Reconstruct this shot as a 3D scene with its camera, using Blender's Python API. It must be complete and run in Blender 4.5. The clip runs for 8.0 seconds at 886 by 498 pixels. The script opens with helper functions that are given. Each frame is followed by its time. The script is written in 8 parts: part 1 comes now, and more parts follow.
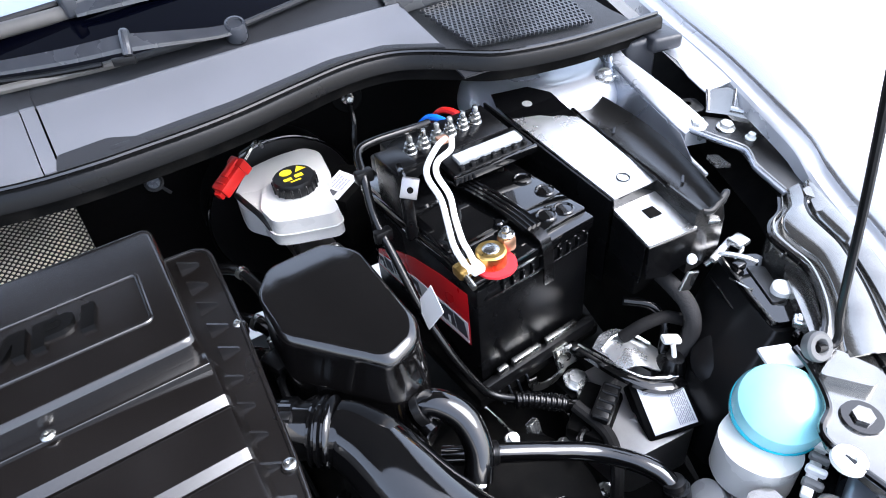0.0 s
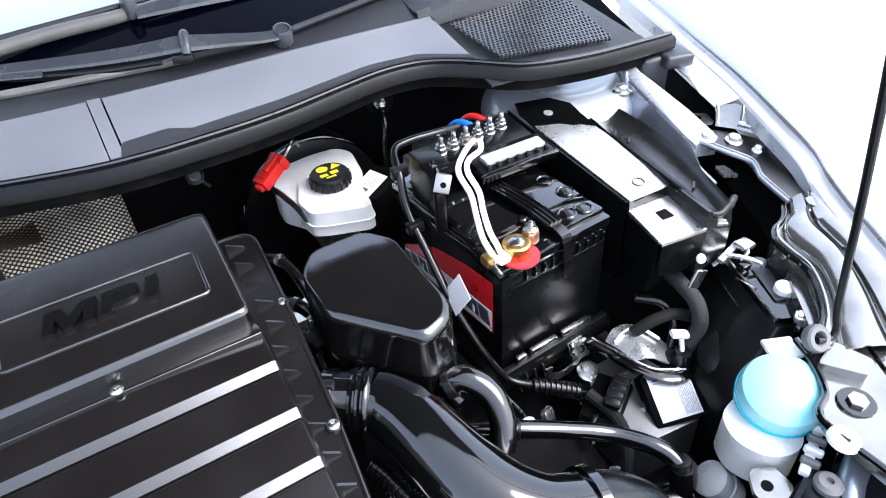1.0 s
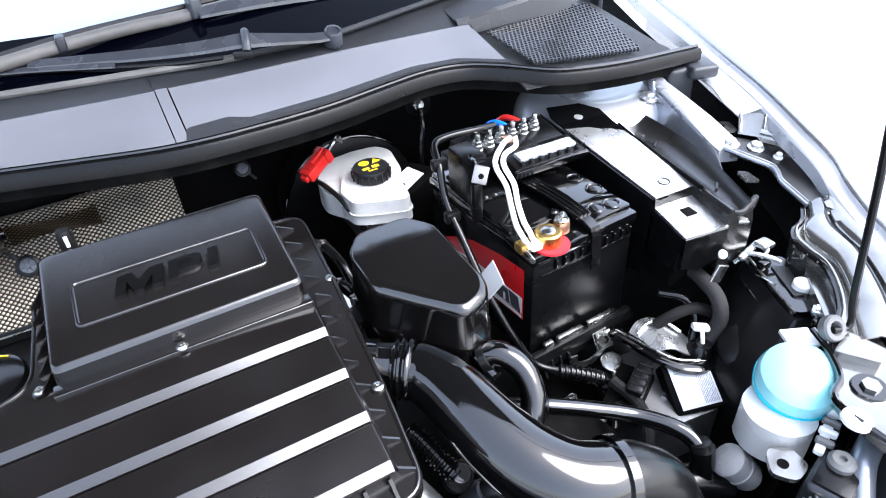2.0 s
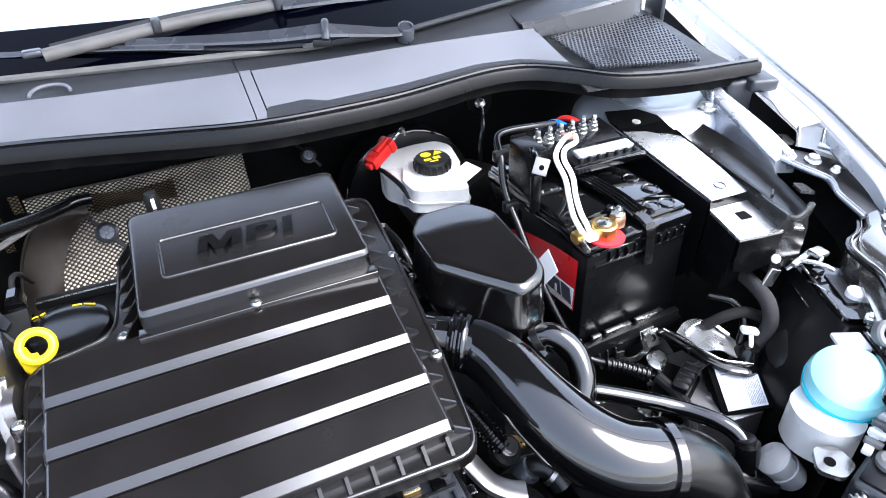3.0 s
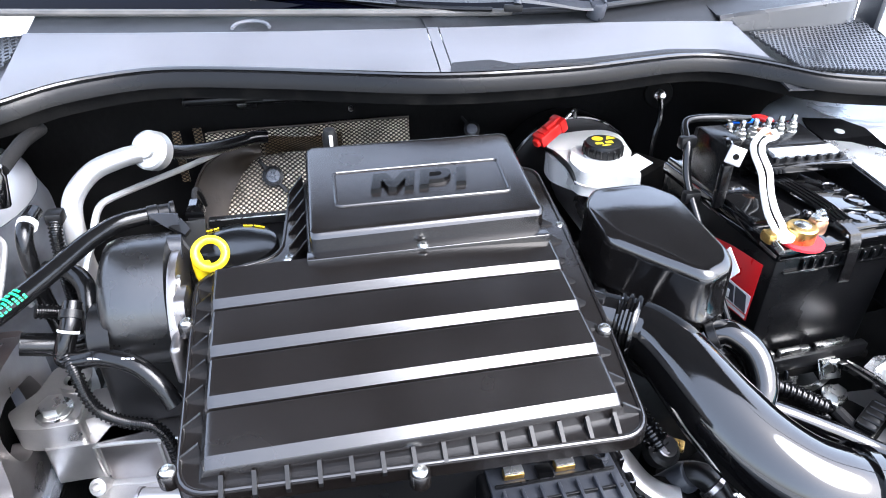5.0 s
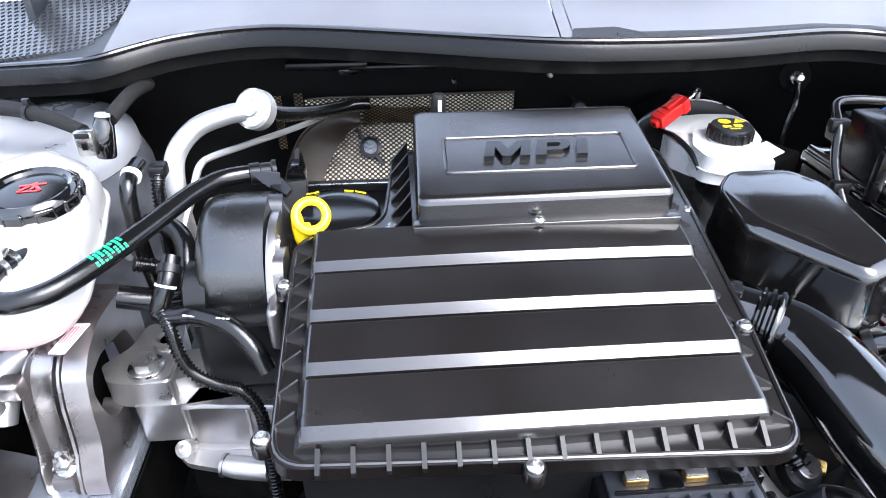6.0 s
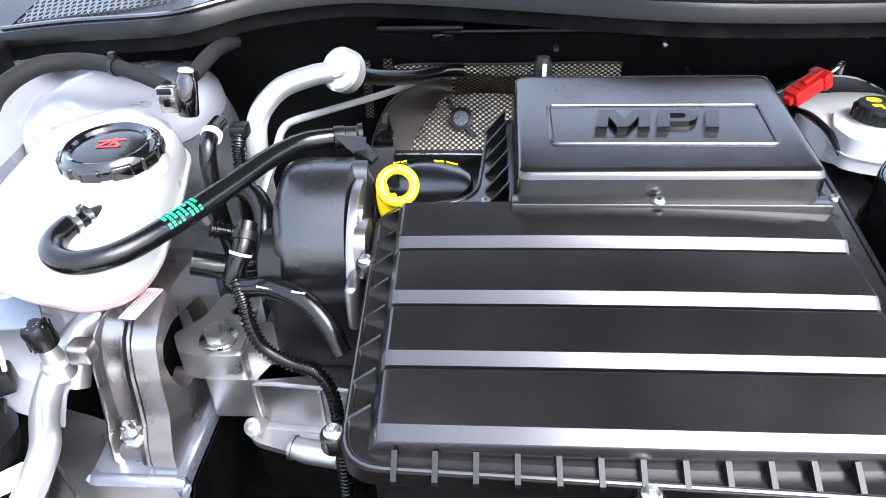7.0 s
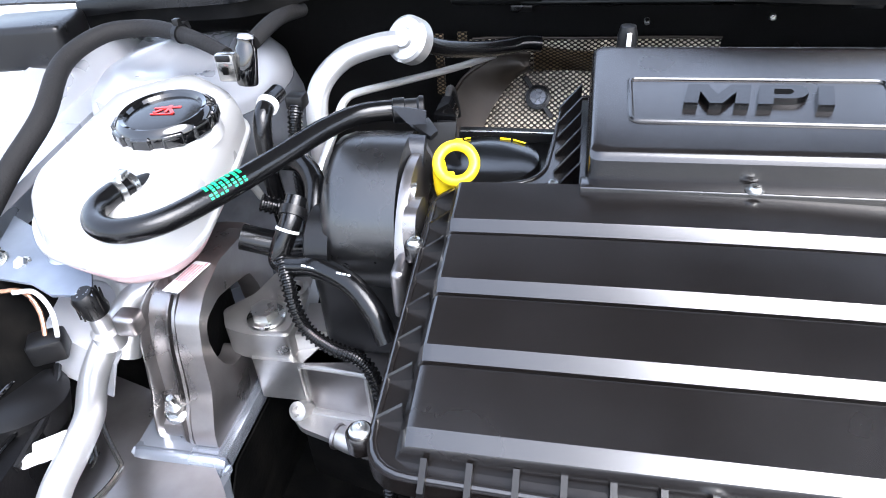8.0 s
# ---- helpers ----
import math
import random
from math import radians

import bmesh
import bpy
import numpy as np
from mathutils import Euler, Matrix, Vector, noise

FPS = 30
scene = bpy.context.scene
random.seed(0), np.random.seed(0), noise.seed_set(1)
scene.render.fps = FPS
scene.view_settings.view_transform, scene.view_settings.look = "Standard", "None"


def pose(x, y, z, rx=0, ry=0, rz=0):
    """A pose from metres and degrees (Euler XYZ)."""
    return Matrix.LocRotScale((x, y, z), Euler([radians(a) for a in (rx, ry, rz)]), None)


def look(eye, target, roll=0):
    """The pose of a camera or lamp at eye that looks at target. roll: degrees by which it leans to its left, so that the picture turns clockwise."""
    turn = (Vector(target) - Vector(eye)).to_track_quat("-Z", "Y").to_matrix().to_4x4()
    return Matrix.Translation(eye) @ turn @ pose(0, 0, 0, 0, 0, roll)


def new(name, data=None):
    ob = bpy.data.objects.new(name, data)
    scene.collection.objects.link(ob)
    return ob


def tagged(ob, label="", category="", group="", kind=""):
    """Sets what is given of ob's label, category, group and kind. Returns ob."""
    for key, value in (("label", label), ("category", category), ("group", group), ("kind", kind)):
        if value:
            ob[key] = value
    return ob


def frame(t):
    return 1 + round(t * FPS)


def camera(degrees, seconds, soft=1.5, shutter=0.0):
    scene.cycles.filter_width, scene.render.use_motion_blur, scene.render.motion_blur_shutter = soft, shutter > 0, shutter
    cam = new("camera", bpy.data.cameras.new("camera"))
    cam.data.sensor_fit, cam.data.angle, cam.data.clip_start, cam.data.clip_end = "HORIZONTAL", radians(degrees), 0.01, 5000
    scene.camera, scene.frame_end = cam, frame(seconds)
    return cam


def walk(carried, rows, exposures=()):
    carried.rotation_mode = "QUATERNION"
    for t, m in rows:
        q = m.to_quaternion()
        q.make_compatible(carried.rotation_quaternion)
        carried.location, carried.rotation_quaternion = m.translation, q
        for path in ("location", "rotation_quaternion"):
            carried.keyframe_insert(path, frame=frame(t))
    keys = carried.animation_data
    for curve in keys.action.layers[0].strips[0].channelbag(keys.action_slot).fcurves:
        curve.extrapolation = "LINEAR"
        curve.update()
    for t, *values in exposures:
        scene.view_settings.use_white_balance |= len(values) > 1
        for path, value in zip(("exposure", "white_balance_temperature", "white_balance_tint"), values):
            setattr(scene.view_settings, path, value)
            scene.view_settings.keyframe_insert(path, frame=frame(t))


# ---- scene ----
cam = camera(68.5, 8.0, 1.0)
METRES, EYE, TILT, LEAN, TURN = 0.51, 1.29, -40.153, 4.686, -32.575
ROWS = [
    (0.0, 0.0, 0.0, 0.0, 0.0, 0.0, -0.0),
    (0.5, -0.0339, -0.0573, -0.0319, -0.13, 0.7, -0.86),
    (1.0, -0.0632, -0.1114, -0.0641, 0.02, 1.63, -1.78),
    (1.5, -0.0864, -0.1624, -0.1049, 0.45, 2.56, -2.46),
    (3.0, -0.1536, -0.2691, -0.2489, 4.18, 4.79, -7.4),
    (3.5, -0.1774, -0.2771, -0.2878, 6.07, 5.28, -9.72),
    (4.0, -0.2006, -0.2692, -0.3248, 8.16, 5.57, -12.11),
    (4.5, -0.2271, -0.2391, -0.3624, 10.54, 5.67, -14.45),
    (6.0, -0.3548, -0.1099, -0.4541, 19.59, 2.36, -20.93),
    (6.5, -0.3956, -0.0596, -0.468, 23.06, 0.33, -22.27),
    (7.0, -0.4304, 0.0027, -0.4711, 26.84, -1.9, -24.05),
    (7.5, -0.4421, 0.0572, -0.4699, 30.89, -4.18, -25.37),
    (8.0, -0.4442, 0.1071, -0.462, 34.95, -6.54, -26.23),
]
walk(cam, [(t, pose(0, 0, EYE, TILT, LEAN, TURN) @ pose(METRES * x, METRES * y, METRES * z, 90 + pitch, roll, yaw)) for t, x, y, z, yaw, pitch, roll in ROWS],
     [(0.0, 1.43, 6150, 10), (1.5, 1.60, 6150, 10), (3.5, 1.88, 6150, 10), (4.5, 2.08, 6150, 10), (6.5, 2.02, 6150, 10), (8.0, 1.86, 6150, 10)])

# ---- world, sun, exposure ----
world = bpy.data.worlds.new("sky")
scene.world = world
world.use_nodes = True
wn = world.node_tree
wn.nodes.clear()
sky = wn.nodes.new("ShaderNodeTexSky")
sky.sky_type, sky.sun_disc = "NISHITA", False
sky.sun_elevation, sky.sun_rotation = radians(51), radians(134)
sky.air_density, sky.dust_density, sky.ozone_density = 1.0, 4.0, 1.0
wbg = wn.nodes.new("ShaderNodeBackground")
wbg.inputs["Strength"].default_value = 0.15
wout = wn.nodes.new("ShaderNodeOutputWorld")
wn.links.new(sky.outputs[0], wbg.inputs[0])
veil = wn.nodes.new("ShaderNodeBackground")
veil.inputs["Color"].default_value, veil.inputs["Strength"].default_value = (0.86, 0.90, 1.0, 1), 0.52
both = wn.nodes.new("ShaderNodeAddShader")
wn.links.new(wbg.outputs[0], both.inputs[0])
wn.links.new(veil.outputs[0], both.inputs[1])
wn.links.new(both.outputs[0], wout.inputs[0])

sun_data = bpy.data.lights.new("sun", "SUN")
sun_data.energy, sun_data.angle, sun_data.color = 1.75, radians(44), (0.84, 0.89, 1.0)
sun = new("sun", sun_data)
sun.matrix_world = look((1.4, -0.95, 3.2), (0, 0.4, 0.8))


# ---- materials ----
def material(name, color, rough=0.5, metal=0.0, coat=0.0, grain=0.0, grain_scale=400.0, vary=0.15, vary_scale=9.0,
             wear=0.0, transmission=0.0, sss=0.0, spec=0.5, dust=0.0):
    """Principled surface with colour variation at two scales, fine relief and patchy gloss."""
    m = bpy.data.materials.new(name)
    m.use_nodes = True
    nt = m.node_tree
    b = nt.nodes["Principled BSDF"]
    tc = nt.nodes.new("ShaderNodeTexCoord")
    n1 = nt.nodes.new("ShaderNodeTexNoise")
    n1.inputs["Scale"].default_value, n1.inputs["Detail"].default_value = vary_scale, 5
    n2 = nt.nodes.new("ShaderNodeTexNoise")
    n2.inputs["Scale"].default_value, n2.inputs["Detail"].default_value = grain_scale, 3
    for n in (n1, n2):
        nt.links.new(tc.outputs["Object"], n.inputs["Vector"])
    ramp = nt.nodes.new("ShaderNodeMapRange")
    ramp.inputs["From Min"].default_value, ramp.inputs["From Max"].default_value = 0.3, 0.7
    ramp.inputs["To Min"].default_value, ramp.inputs["To Max"].default_value = 1 - vary, 1 + vary
    nt.links.new(n1.outputs["Fac"], ramp.inputs["Value"])
    mul = nt.nodes.new("ShaderNodeMix")
    mul.data_type, mul.blend_type = "RGBA", "MULTIPLY"
    mul.inputs["Factor"].default_value = 1
    mul.inputs["A"].default_value = (*color, 1)
    nt.links.new(ramp.outputs[0], mul.inputs["B"])
    last = mul.outputs["Result"]
    if dust:
        dr = nt.nodes.new("ShaderNodeMapRange")
        dr.inputs["From Min"].default_value, dr.inputs["From Max"].default_value = 0.45, 0.8
        dr.inputs["To Max"].default_value = dust
        n3 = nt.nodes.new("ShaderNodeTexNoise")
        n3.inputs["Scale"].default_value, n3.inputs["Detail"].default_value = vary_scale * 3.1, 8
        nt.links.new(tc.outputs["Object"], n3.inputs["Vector"])
        nt.links.new(n3.outputs["Fac"], dr.inputs["Value"])
        dm = nt.nodes.new("ShaderNodeMix")
        dm.data_type = "RGBA"
        dm.inputs["B"].default_value = (0.30, 0.27, 0.23, 1)
        nt.links.new(last, dm.inputs["A"])
        nt.links.new(dr.outputs[0], dm.inputs["Factor"])
        last = dm.outputs["Result"]
    nt.links.new(last, b.inputs["Base Color"])
    rr = nt.nodes.new("ShaderNodeMapRange")
    rr.inputs["From Min"].default_value, rr.inputs["From Max"].default_value = 0.25, 0.75
    rr.inputs["To Min"].default_value = max(0.02, rough * (1 - 0.3 - wear))
    rr.inputs["To Max"].default_value = min(1, rough * (1 + 0.3 + wear))
    nt.links.new(n1.outputs["Fac"], rr.inputs["Value"])
    nt.links.new(rr.outputs[0], b.inputs["Roughness"])
    b.inputs["Metallic"].default_value = metal
    b.inputs["Coat Weight"].default_value = coat
    b.inputs["Coat Roughness"].default_value = 0.06
    b.inputs["Specular IOR Level"].default_value = spec
    b.inputs["Transmission Weight"].default_value = transmission
    b.inputs["Subsurface Weight"].default_value = sss
    b.inputs["Subsurface Radius"].default_value = (0.02, 0.02, 0.02)
    if grain:
        bump = nt.nodes.new("ShaderNodeBump")
        bump.inputs["Strength"].default_value = grain
        bump.inputs["Distance"].default_value = 0.001
        nt.links.new(n2.outputs["Fac"], bump.inputs["Height"])
        nt.links.new(bump.outputs[0], b.inputs["Normal"])
    return m


def emboss(m, scale, strength, distance=0.001):
    """Adds a crossed-wave diamond relief, as pressed foil has."""
    nt = m.node_tree
    b = nt.nodes["Principled BSDF"]
    tc = nt.nodes.new("ShaderNodeTexCoord")
    total = None
    for turn in (33, -33):
        mp = nt.nodes.new("ShaderNodeMapping")
        mp.inputs["Rotation"].default_value = (0, radians(turn), 0)
        w = nt.nodes.new("ShaderNodeTexWave")
        w.wave_profile, w.bands_direction = "SIN", "Z"
        w.inputs["Scale"].default_value, w.inputs["Distortion"].default_value = scale, 0.3
        nt.links.new(tc.outputs["Object"], mp.inputs[0])
        nt.links.new(mp.outputs[0], w.inputs["Vector"])
        if total is None:
            total = w.outputs["Fac"]
        else:
            mn = nt.nodes.new("ShaderNodeMath")
            mn.operation = "MULTIPLY"
            nt.links.new(total, mn.inputs[0])
            nt.links.new(w.outputs["Fac"], mn.inputs[1])
            total = mn.outputs[0]
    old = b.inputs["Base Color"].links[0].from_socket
    # Light on the dimples is painted in: hollows dark, crests bright.
    relief_shade = nt.nodes.new("ShaderNodeMapRange")
    relief_shade.inputs["From Min"].default_value, relief_shade.inputs["From Max"].default_value = 0.13, 0.34
    nt.links.new(total, relief_shade.inputs["Value"])
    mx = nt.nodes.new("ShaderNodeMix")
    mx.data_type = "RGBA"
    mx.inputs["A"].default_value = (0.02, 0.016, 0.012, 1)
    nt.links.new(relief_shade.outputs[0], mx.inputs["Factor"])
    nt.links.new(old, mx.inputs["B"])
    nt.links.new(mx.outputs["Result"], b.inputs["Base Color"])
    bump = nt.nodes.new("ShaderNodeBump")
    bump.inputs["Strength"].default_value, bump.inputs["Distance"].default_value = strength, distance
    nt.links.new(total, bump.inputs["Height"])
    nt.links.new(bump.outputs[0], b.inputs["Normal"])
    return m


M_BOX = material("satin_black_plastic", (0.0045, 0.0036, 0.0033), 0.23, spec=1.0, grain=0.03, grain_scale=1500, vary=0.2)
M_LETTER = material("smooth_black_letters", (0.0025, 0.0025, 0.0026), 0.16, spec=0.45, grain=0.02)
M_CASE = material("battery_case_plastic", (0.003, 0.003, 0.0033), 0.28, spec=0.25, grain=0.15, grain_scale=300)
M_BLACK = material("black_plastic", (0.005, 0.005, 0.0053), 0.34, spec=0.3, grain=0.06, grain_scale=700)
M_GLOSS = material("gloss_black_plastic", (0.002, 0.002, 0.0022), 0.07, coat=0.8, grain=0.04, grain_scale=60)
M_RUBBER = material("rubber", (0.003, 0.003, 0.0032), 0.17, spec=0.4, grain=0.15, grain_scale=500, wear=0.1)
M_FABRIC = material("woven_fabric_sleeve", (0.034, 0.033, 0.033), 0.85, spec=0.2, grain=0.7, grain_scale=420, vary=0.25, vary_scale=40)
M_TAPE = material("cloth_tape", (0.010, 0.0096, 0.0096), 0.8, spec=0.2, grain=0.6, grain_scale=300)
M_WALL = material("soundproofing_mat", (0.007, 0.0068, 0.0068), 0.7, spec=0.12, grain=0.5, grain_scale=90, vary=0.4, vary_scale=12)
M_SEAL = material("seal_rubber", (0.0025, 0.0025, 0.0028), 0.30, spec=0.22, grain=0.12, grain_scale=300)
# Slightly grimy near-black; the shade of deep parts is put into this colour.
M_DARK = material("grimy_deep_shade_black", (0.0025, 0.0025, 0.0025), 0.6, spec=0.04, grain=0.3, grain_scale=200, dust=0.02)
# Cowl plastic made paler: the sloping face's sheen is put into the colour.
M_FACE = material("brightened_cowl_plastic", (0.128, 0.133, 0.149), 0.40, grain=0.25, grain_scale=1300, vary=0.1, vary_scale=5)
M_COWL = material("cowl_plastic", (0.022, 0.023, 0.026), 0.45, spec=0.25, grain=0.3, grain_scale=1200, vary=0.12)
M_GRILLE = material("worn_grille_plastic", (0.032, 0.034, 0.038), 0.30, spec=0.7, vary=0.12)
M_SILVER = material("silver_paint", (0.33, 0.335, 0.345), 0.24, metal=0.8, coat=0.8, vary=0.08, vary_scale=5)
M_DULL = material("dull_silver_paint", (0.29, 0.285, 0.27), 0.15, metal=0.9, coat=0.5, vary=0.2, vary_scale=16, grain=0.05, grain_scale=200)
M_HOUSING = material("satin_black_housing", (0.0060, 0.0060, 0.0062), 0.32, spec=1.0, grain=0.05, grain_scale=500)
# Lighter copy of the silver coat, for body parts that look brightly lit.
M_PALE = material("brightened_body_coat", (0.50, 0.515, 0.55), 0.30, metal=0.5, coat=0.3, vary=0.06, grain=0.06, grain_scale=80)
M_SNORKEL = material("worn_grey_black_plastic", (0.009, 0.0088, 0.0085), 0.26, grain=0.15, grain_scale=500, vary=0.2)
M_GROM = material("grey_rubber", (0.13, 0.13, 0.128), 0.5, vary=0.1, grain=0.1)
M_PRIMER = material("thin_silver_coat", (0.30, 0.325, 0.37), 0.30, metal=0.75, coat=0.3, vary=0.12, grain=0.1, grain_scale=60, dust=0.05)
M_ALU = material("cast_aluminium", (0.30, 0.282, 0.278), 0.30, metal=0.95, vary=0.3, vary_scale=14, grain=0.10, grain_scale=500, dust=0.06)
M_CAST = material("bright_cast_aluminium", (0.42, 0.412, 0.402), 0.36, metal=0.92, vary=0.2, vary_scale=18, grain=0.18, grain_scale=700, dust=0.05)
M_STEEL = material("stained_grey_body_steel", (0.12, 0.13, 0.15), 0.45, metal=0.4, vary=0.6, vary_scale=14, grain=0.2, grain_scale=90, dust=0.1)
M_BRACKET = material("blue_grey_coated_steel", (0.17, 0.20, 0.25), 0.42, metal=0.35, vary=0.2, vary_scale=25, grain=0.1, grain_scale=120)
M_BLUEZINC = material("blue_passivated_zinc", (0.42, 0.46, 0.50), 0.30, metal=0.9, vary=0.1, vary_scale=40)
M_PIPE = material("drawn_aluminium", (0.6, 0.6, 0.6), 0.35, metal=0.8, vary=0.1, grain=0.1)
M_ZINC = material("zinc_steel", (0.52, 0.52, 0.50), 0.28, metal=1.0, vary=0.15, vary_scale=60, grain=0.1)
M_BRASS = material("brass", (0.62, 0.40, 0.13), 0.33, metal=1.0, vary=0.3, vary_scale=80, grain=0.2)
M_COPPER = material("copper", (0.70, 0.38, 0.24), 0.35, metal=1.0, vary=0.3, vary_scale=80, grain=0.2)
M_RESO = material("satin_black_moulding", (0.0035, 0.0032, 0.0032), 0.11, spec=1.0, grain=0.03, grain_scale=200)
M_MILK = material("white_milky_plastic", (0.58, 0.575, 0.555), 0.30, sss=0.1, vary=0.05, grain=0.05, grain_scale=60)
M_TANK = material("milky_plastic", (0.345, 0.343, 0.338), 0.28, sss=0.1, vary=0.04, grain=0.05, grain_scale=60)
M_PINK = material("coolant_filled_plastic", (0.62, 0.44, 0.44), 0.3, sss=0.3, vary=0.08)
M_WHITE = material("white_plastic", (0.80, 0.80, 0.78), 0.35, vary=0.04)
M_PAPER = material("white_label", (0.78, 0.79, 0.80), 0.5, vary=0.03)
M_INK = material("printed_ink", (0.05, 0.05, 0.06), 0.6)
M_FAINT = material("faded_print", (0.36, 0.37, 0.42), 0.6)
M_PINKINK = material("faded_red_print", (0.62, 0.30, 0.33), 0.6)
M_RED = material("red_plastic", (0.55, 0.015, 0.012), 0.32, vary=0.1)
M_REDLABEL = material("red_label", (0.62, 0.008, 0.012), 0.3, vary=0.05)
M_FELT = material("red_felt", (0.60, 0.02, 0.03), 0.95, grain=0.7, grain_scale=700)
M_YELLOW = material("yellow_plastic", (0.85, 0.62, 0.01), 0.3, vary=0.04)
M_BLUE = material("blue_plastic", (0.01, 0.16, 0.75), 0.35)
M_CYAN = material("blue_washer_fluid_plastic", (0.30, 0.66, 0.72), 0.22, sss=0.4, vary=0.12, vary_scale=14)
M_AQUA = material("strong_blue_plastic", (0.02, 0.55, 0.70), 0.25, sss=0.2, vary=0.1)
M_GREEN = material("green_print", (0.01, 0.42, 0.17), 0.5)
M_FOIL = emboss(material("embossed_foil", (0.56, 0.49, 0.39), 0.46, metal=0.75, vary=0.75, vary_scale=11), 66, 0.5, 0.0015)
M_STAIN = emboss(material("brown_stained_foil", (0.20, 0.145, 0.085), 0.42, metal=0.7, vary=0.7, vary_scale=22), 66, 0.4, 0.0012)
M_SHIELD = material("sooty_foil", (0.050, 0.040, 0.031), 0.45, metal=0.6, vary=0.35, vary_scale=14, grain=0.3, grain_scale=120)
M_GLASS = material("black_border_glass", (0.0006, 0.0008, 0.0026), 0.04, spec=0.02, vary=0.02)
M_BLIND = material("pale_screened_glass", (0.33, 0.38, 0.44), 0.18, coat=0.4, vary=0.06, vary_scale=3)
M_WIPER = material("grey_black_wiper_steel", (0.036, 0.039, 0.047), 0.26, spec=0.7, vary=0.2, vary_scale=20, grain=0.05)
M_BLADE = material("weathered_wiper_rubber", (0.105, 0.100, 0.094), 0.55, vary=0.25, vary_scale=25, grain=0.2)
M_CLEAR = material("clear_plastic", (0.75, 0.78, 0.80), 0.15, transmission=0.5, vary=0.05)
M_BARE = material("bright_steel_and_sky_sheen", (0.78, 0.78, 0.77), 0.28, metal=0.9, vary=0.12, vary_scale=30, grain=0.15, grain_scale=200)
M_LINER = material("bonnet_liner_felt", (0.052, 0.049, 0.047), 0.9, spec=0.1, grain=0.5, grain_scale=150, vary=0.3, vary_scale=6)
M_GREY = material("grey_plastic", (0.020, 0.022, 0.027), 0.40, grain=0.2)
M_CONCRETE = material("pale_concrete", (0.40, 0.40, 0.39), 0.85, vary=0.1, vary_scale=3, grain=0.4, grain_scale=60)


# ---- mesh tools ----
ORIGIN = {}


def thing(name, at, label, category, group="", kind=""):
    ob = new(name)
    ob.empty_display_size = 0.03
    ob.location = at
    ORIGIN[ob] = Vector(at)
    return tagged(ob, label, category, group, kind)


def part(name, bm, mat, parent=None, label="", angle=35, flat=False):
    """One mesh object under a thing or a part. The bmesh is in world coordinates."""
    base = ORIGIN.get(parent, Vector((0, 0, 0)))
    bmesh.ops.recalc_face_normals(bm, faces=bm.faces)
    if base.length:
        bmesh.ops.translate(bm, verts=bm.verts, vec=-base)
    me = bpy.data.meshes.new(name)
    bm.to_mesh(me)
    bm.free()
    if not flat:
        me.polygons.foreach_set("use_smooth", [True] * len(me.polygons))
        me.set_sharp_from_angle(angle=radians(angle))
    me.materials.append(mat)
    ob = new(name, me)
    if parent is not None:
        ob.parent = parent
        ORIGIN[ob] = base
    return tagged(ob, label)


def solo(name, bm, mat, label, category, group="", kind="", angle=35):
    """A thing that is one mesh."""
    ob = part(name, bm, mat, None, "", angle)
    ORIGIN[ob] = Vector((0, 0, 0))
    return tagged(ob, label, category, group, kind)


def to(at, way=(0, 0, 1), spin=0):
    """A matrix at a place, with z along way."""
    q = Vector(way).normalized().to_track_quat("Z", "Y").to_matrix().to_4x4()
    return Matrix.Translation(at) @ q @ Matrix.Rotation(radians(spin), 4, "Z")


def join(*bms):
    me = bpy.data.meshes.new("tmp")
    out = bmesh.new()
    for b in bms:
        b.to_mesh(me)
        out.from_mesh(me)
        b.free()
    bpy.data.meshes.remove(me)
    return out


def soften(bm, bev, seg=2, angle=25):
    if bev > 0:
        es = [e for e in bm.edges if len(e.link_faces) == 2 and e.calc_face_angle(0) > radians(angle)]
        bmesh.ops.bevel(bm, geom=es, offset=bev, segments=seg, profile=0.5, affect="EDGES", clamp_overlap=True)
    return bm


def box(c, s, bev=0.002, seg=2, m=None):
    """A rounded block: centre and full sizes; m turns it about its centre."""
    bm = bmesh.new()
    bmesh.ops.create_cube(bm, size=1)
    bmesh.ops.scale(bm, vec=s, verts=bm.verts)
    soften(bm, min(bev, 0.45 * min(s)), seg)
    bmesh.ops.transform(bm, matrix=Matrix.Translation(c) @ (m or Matrix()), verts=bm.verts)
    return bm


def slab(poly, z0, z1, bev=0.002, seg=2, m=None, taper=0.0):
    """An extruded outline (x, y); taper shrinks the top towards its middle by metres."""
    bm = bmesh.new()
    cx = sum(p[0] for p in poly) / len(poly)
    cy = sum(p[1] for p in poly) / len(poly)
    lo = [bm.verts.new((x, y, z0)) for x, y in poly]
    hi = []
    for x, y in poly:
        d = max(1e-6, math.hypot(x - cx, y - cy))
        k = 1 - taper / d
        hi.append(bm.verts.new((cx + (x - cx) * k, cy + (y - cy) * k, z1)))
    bm.faces.new(lo[::-1])
    bm.faces.new(hi)
    n = len(poly)
    for i in range(n):
        bm.faces.new((lo[i], lo[(i + 1) % n], hi[(i + 1) % n], hi[i]))
    soften(bm, bev, seg)
    if m:
        bmesh.ops.transform(bm, matrix=m, verts=bm.verts)
    return bm


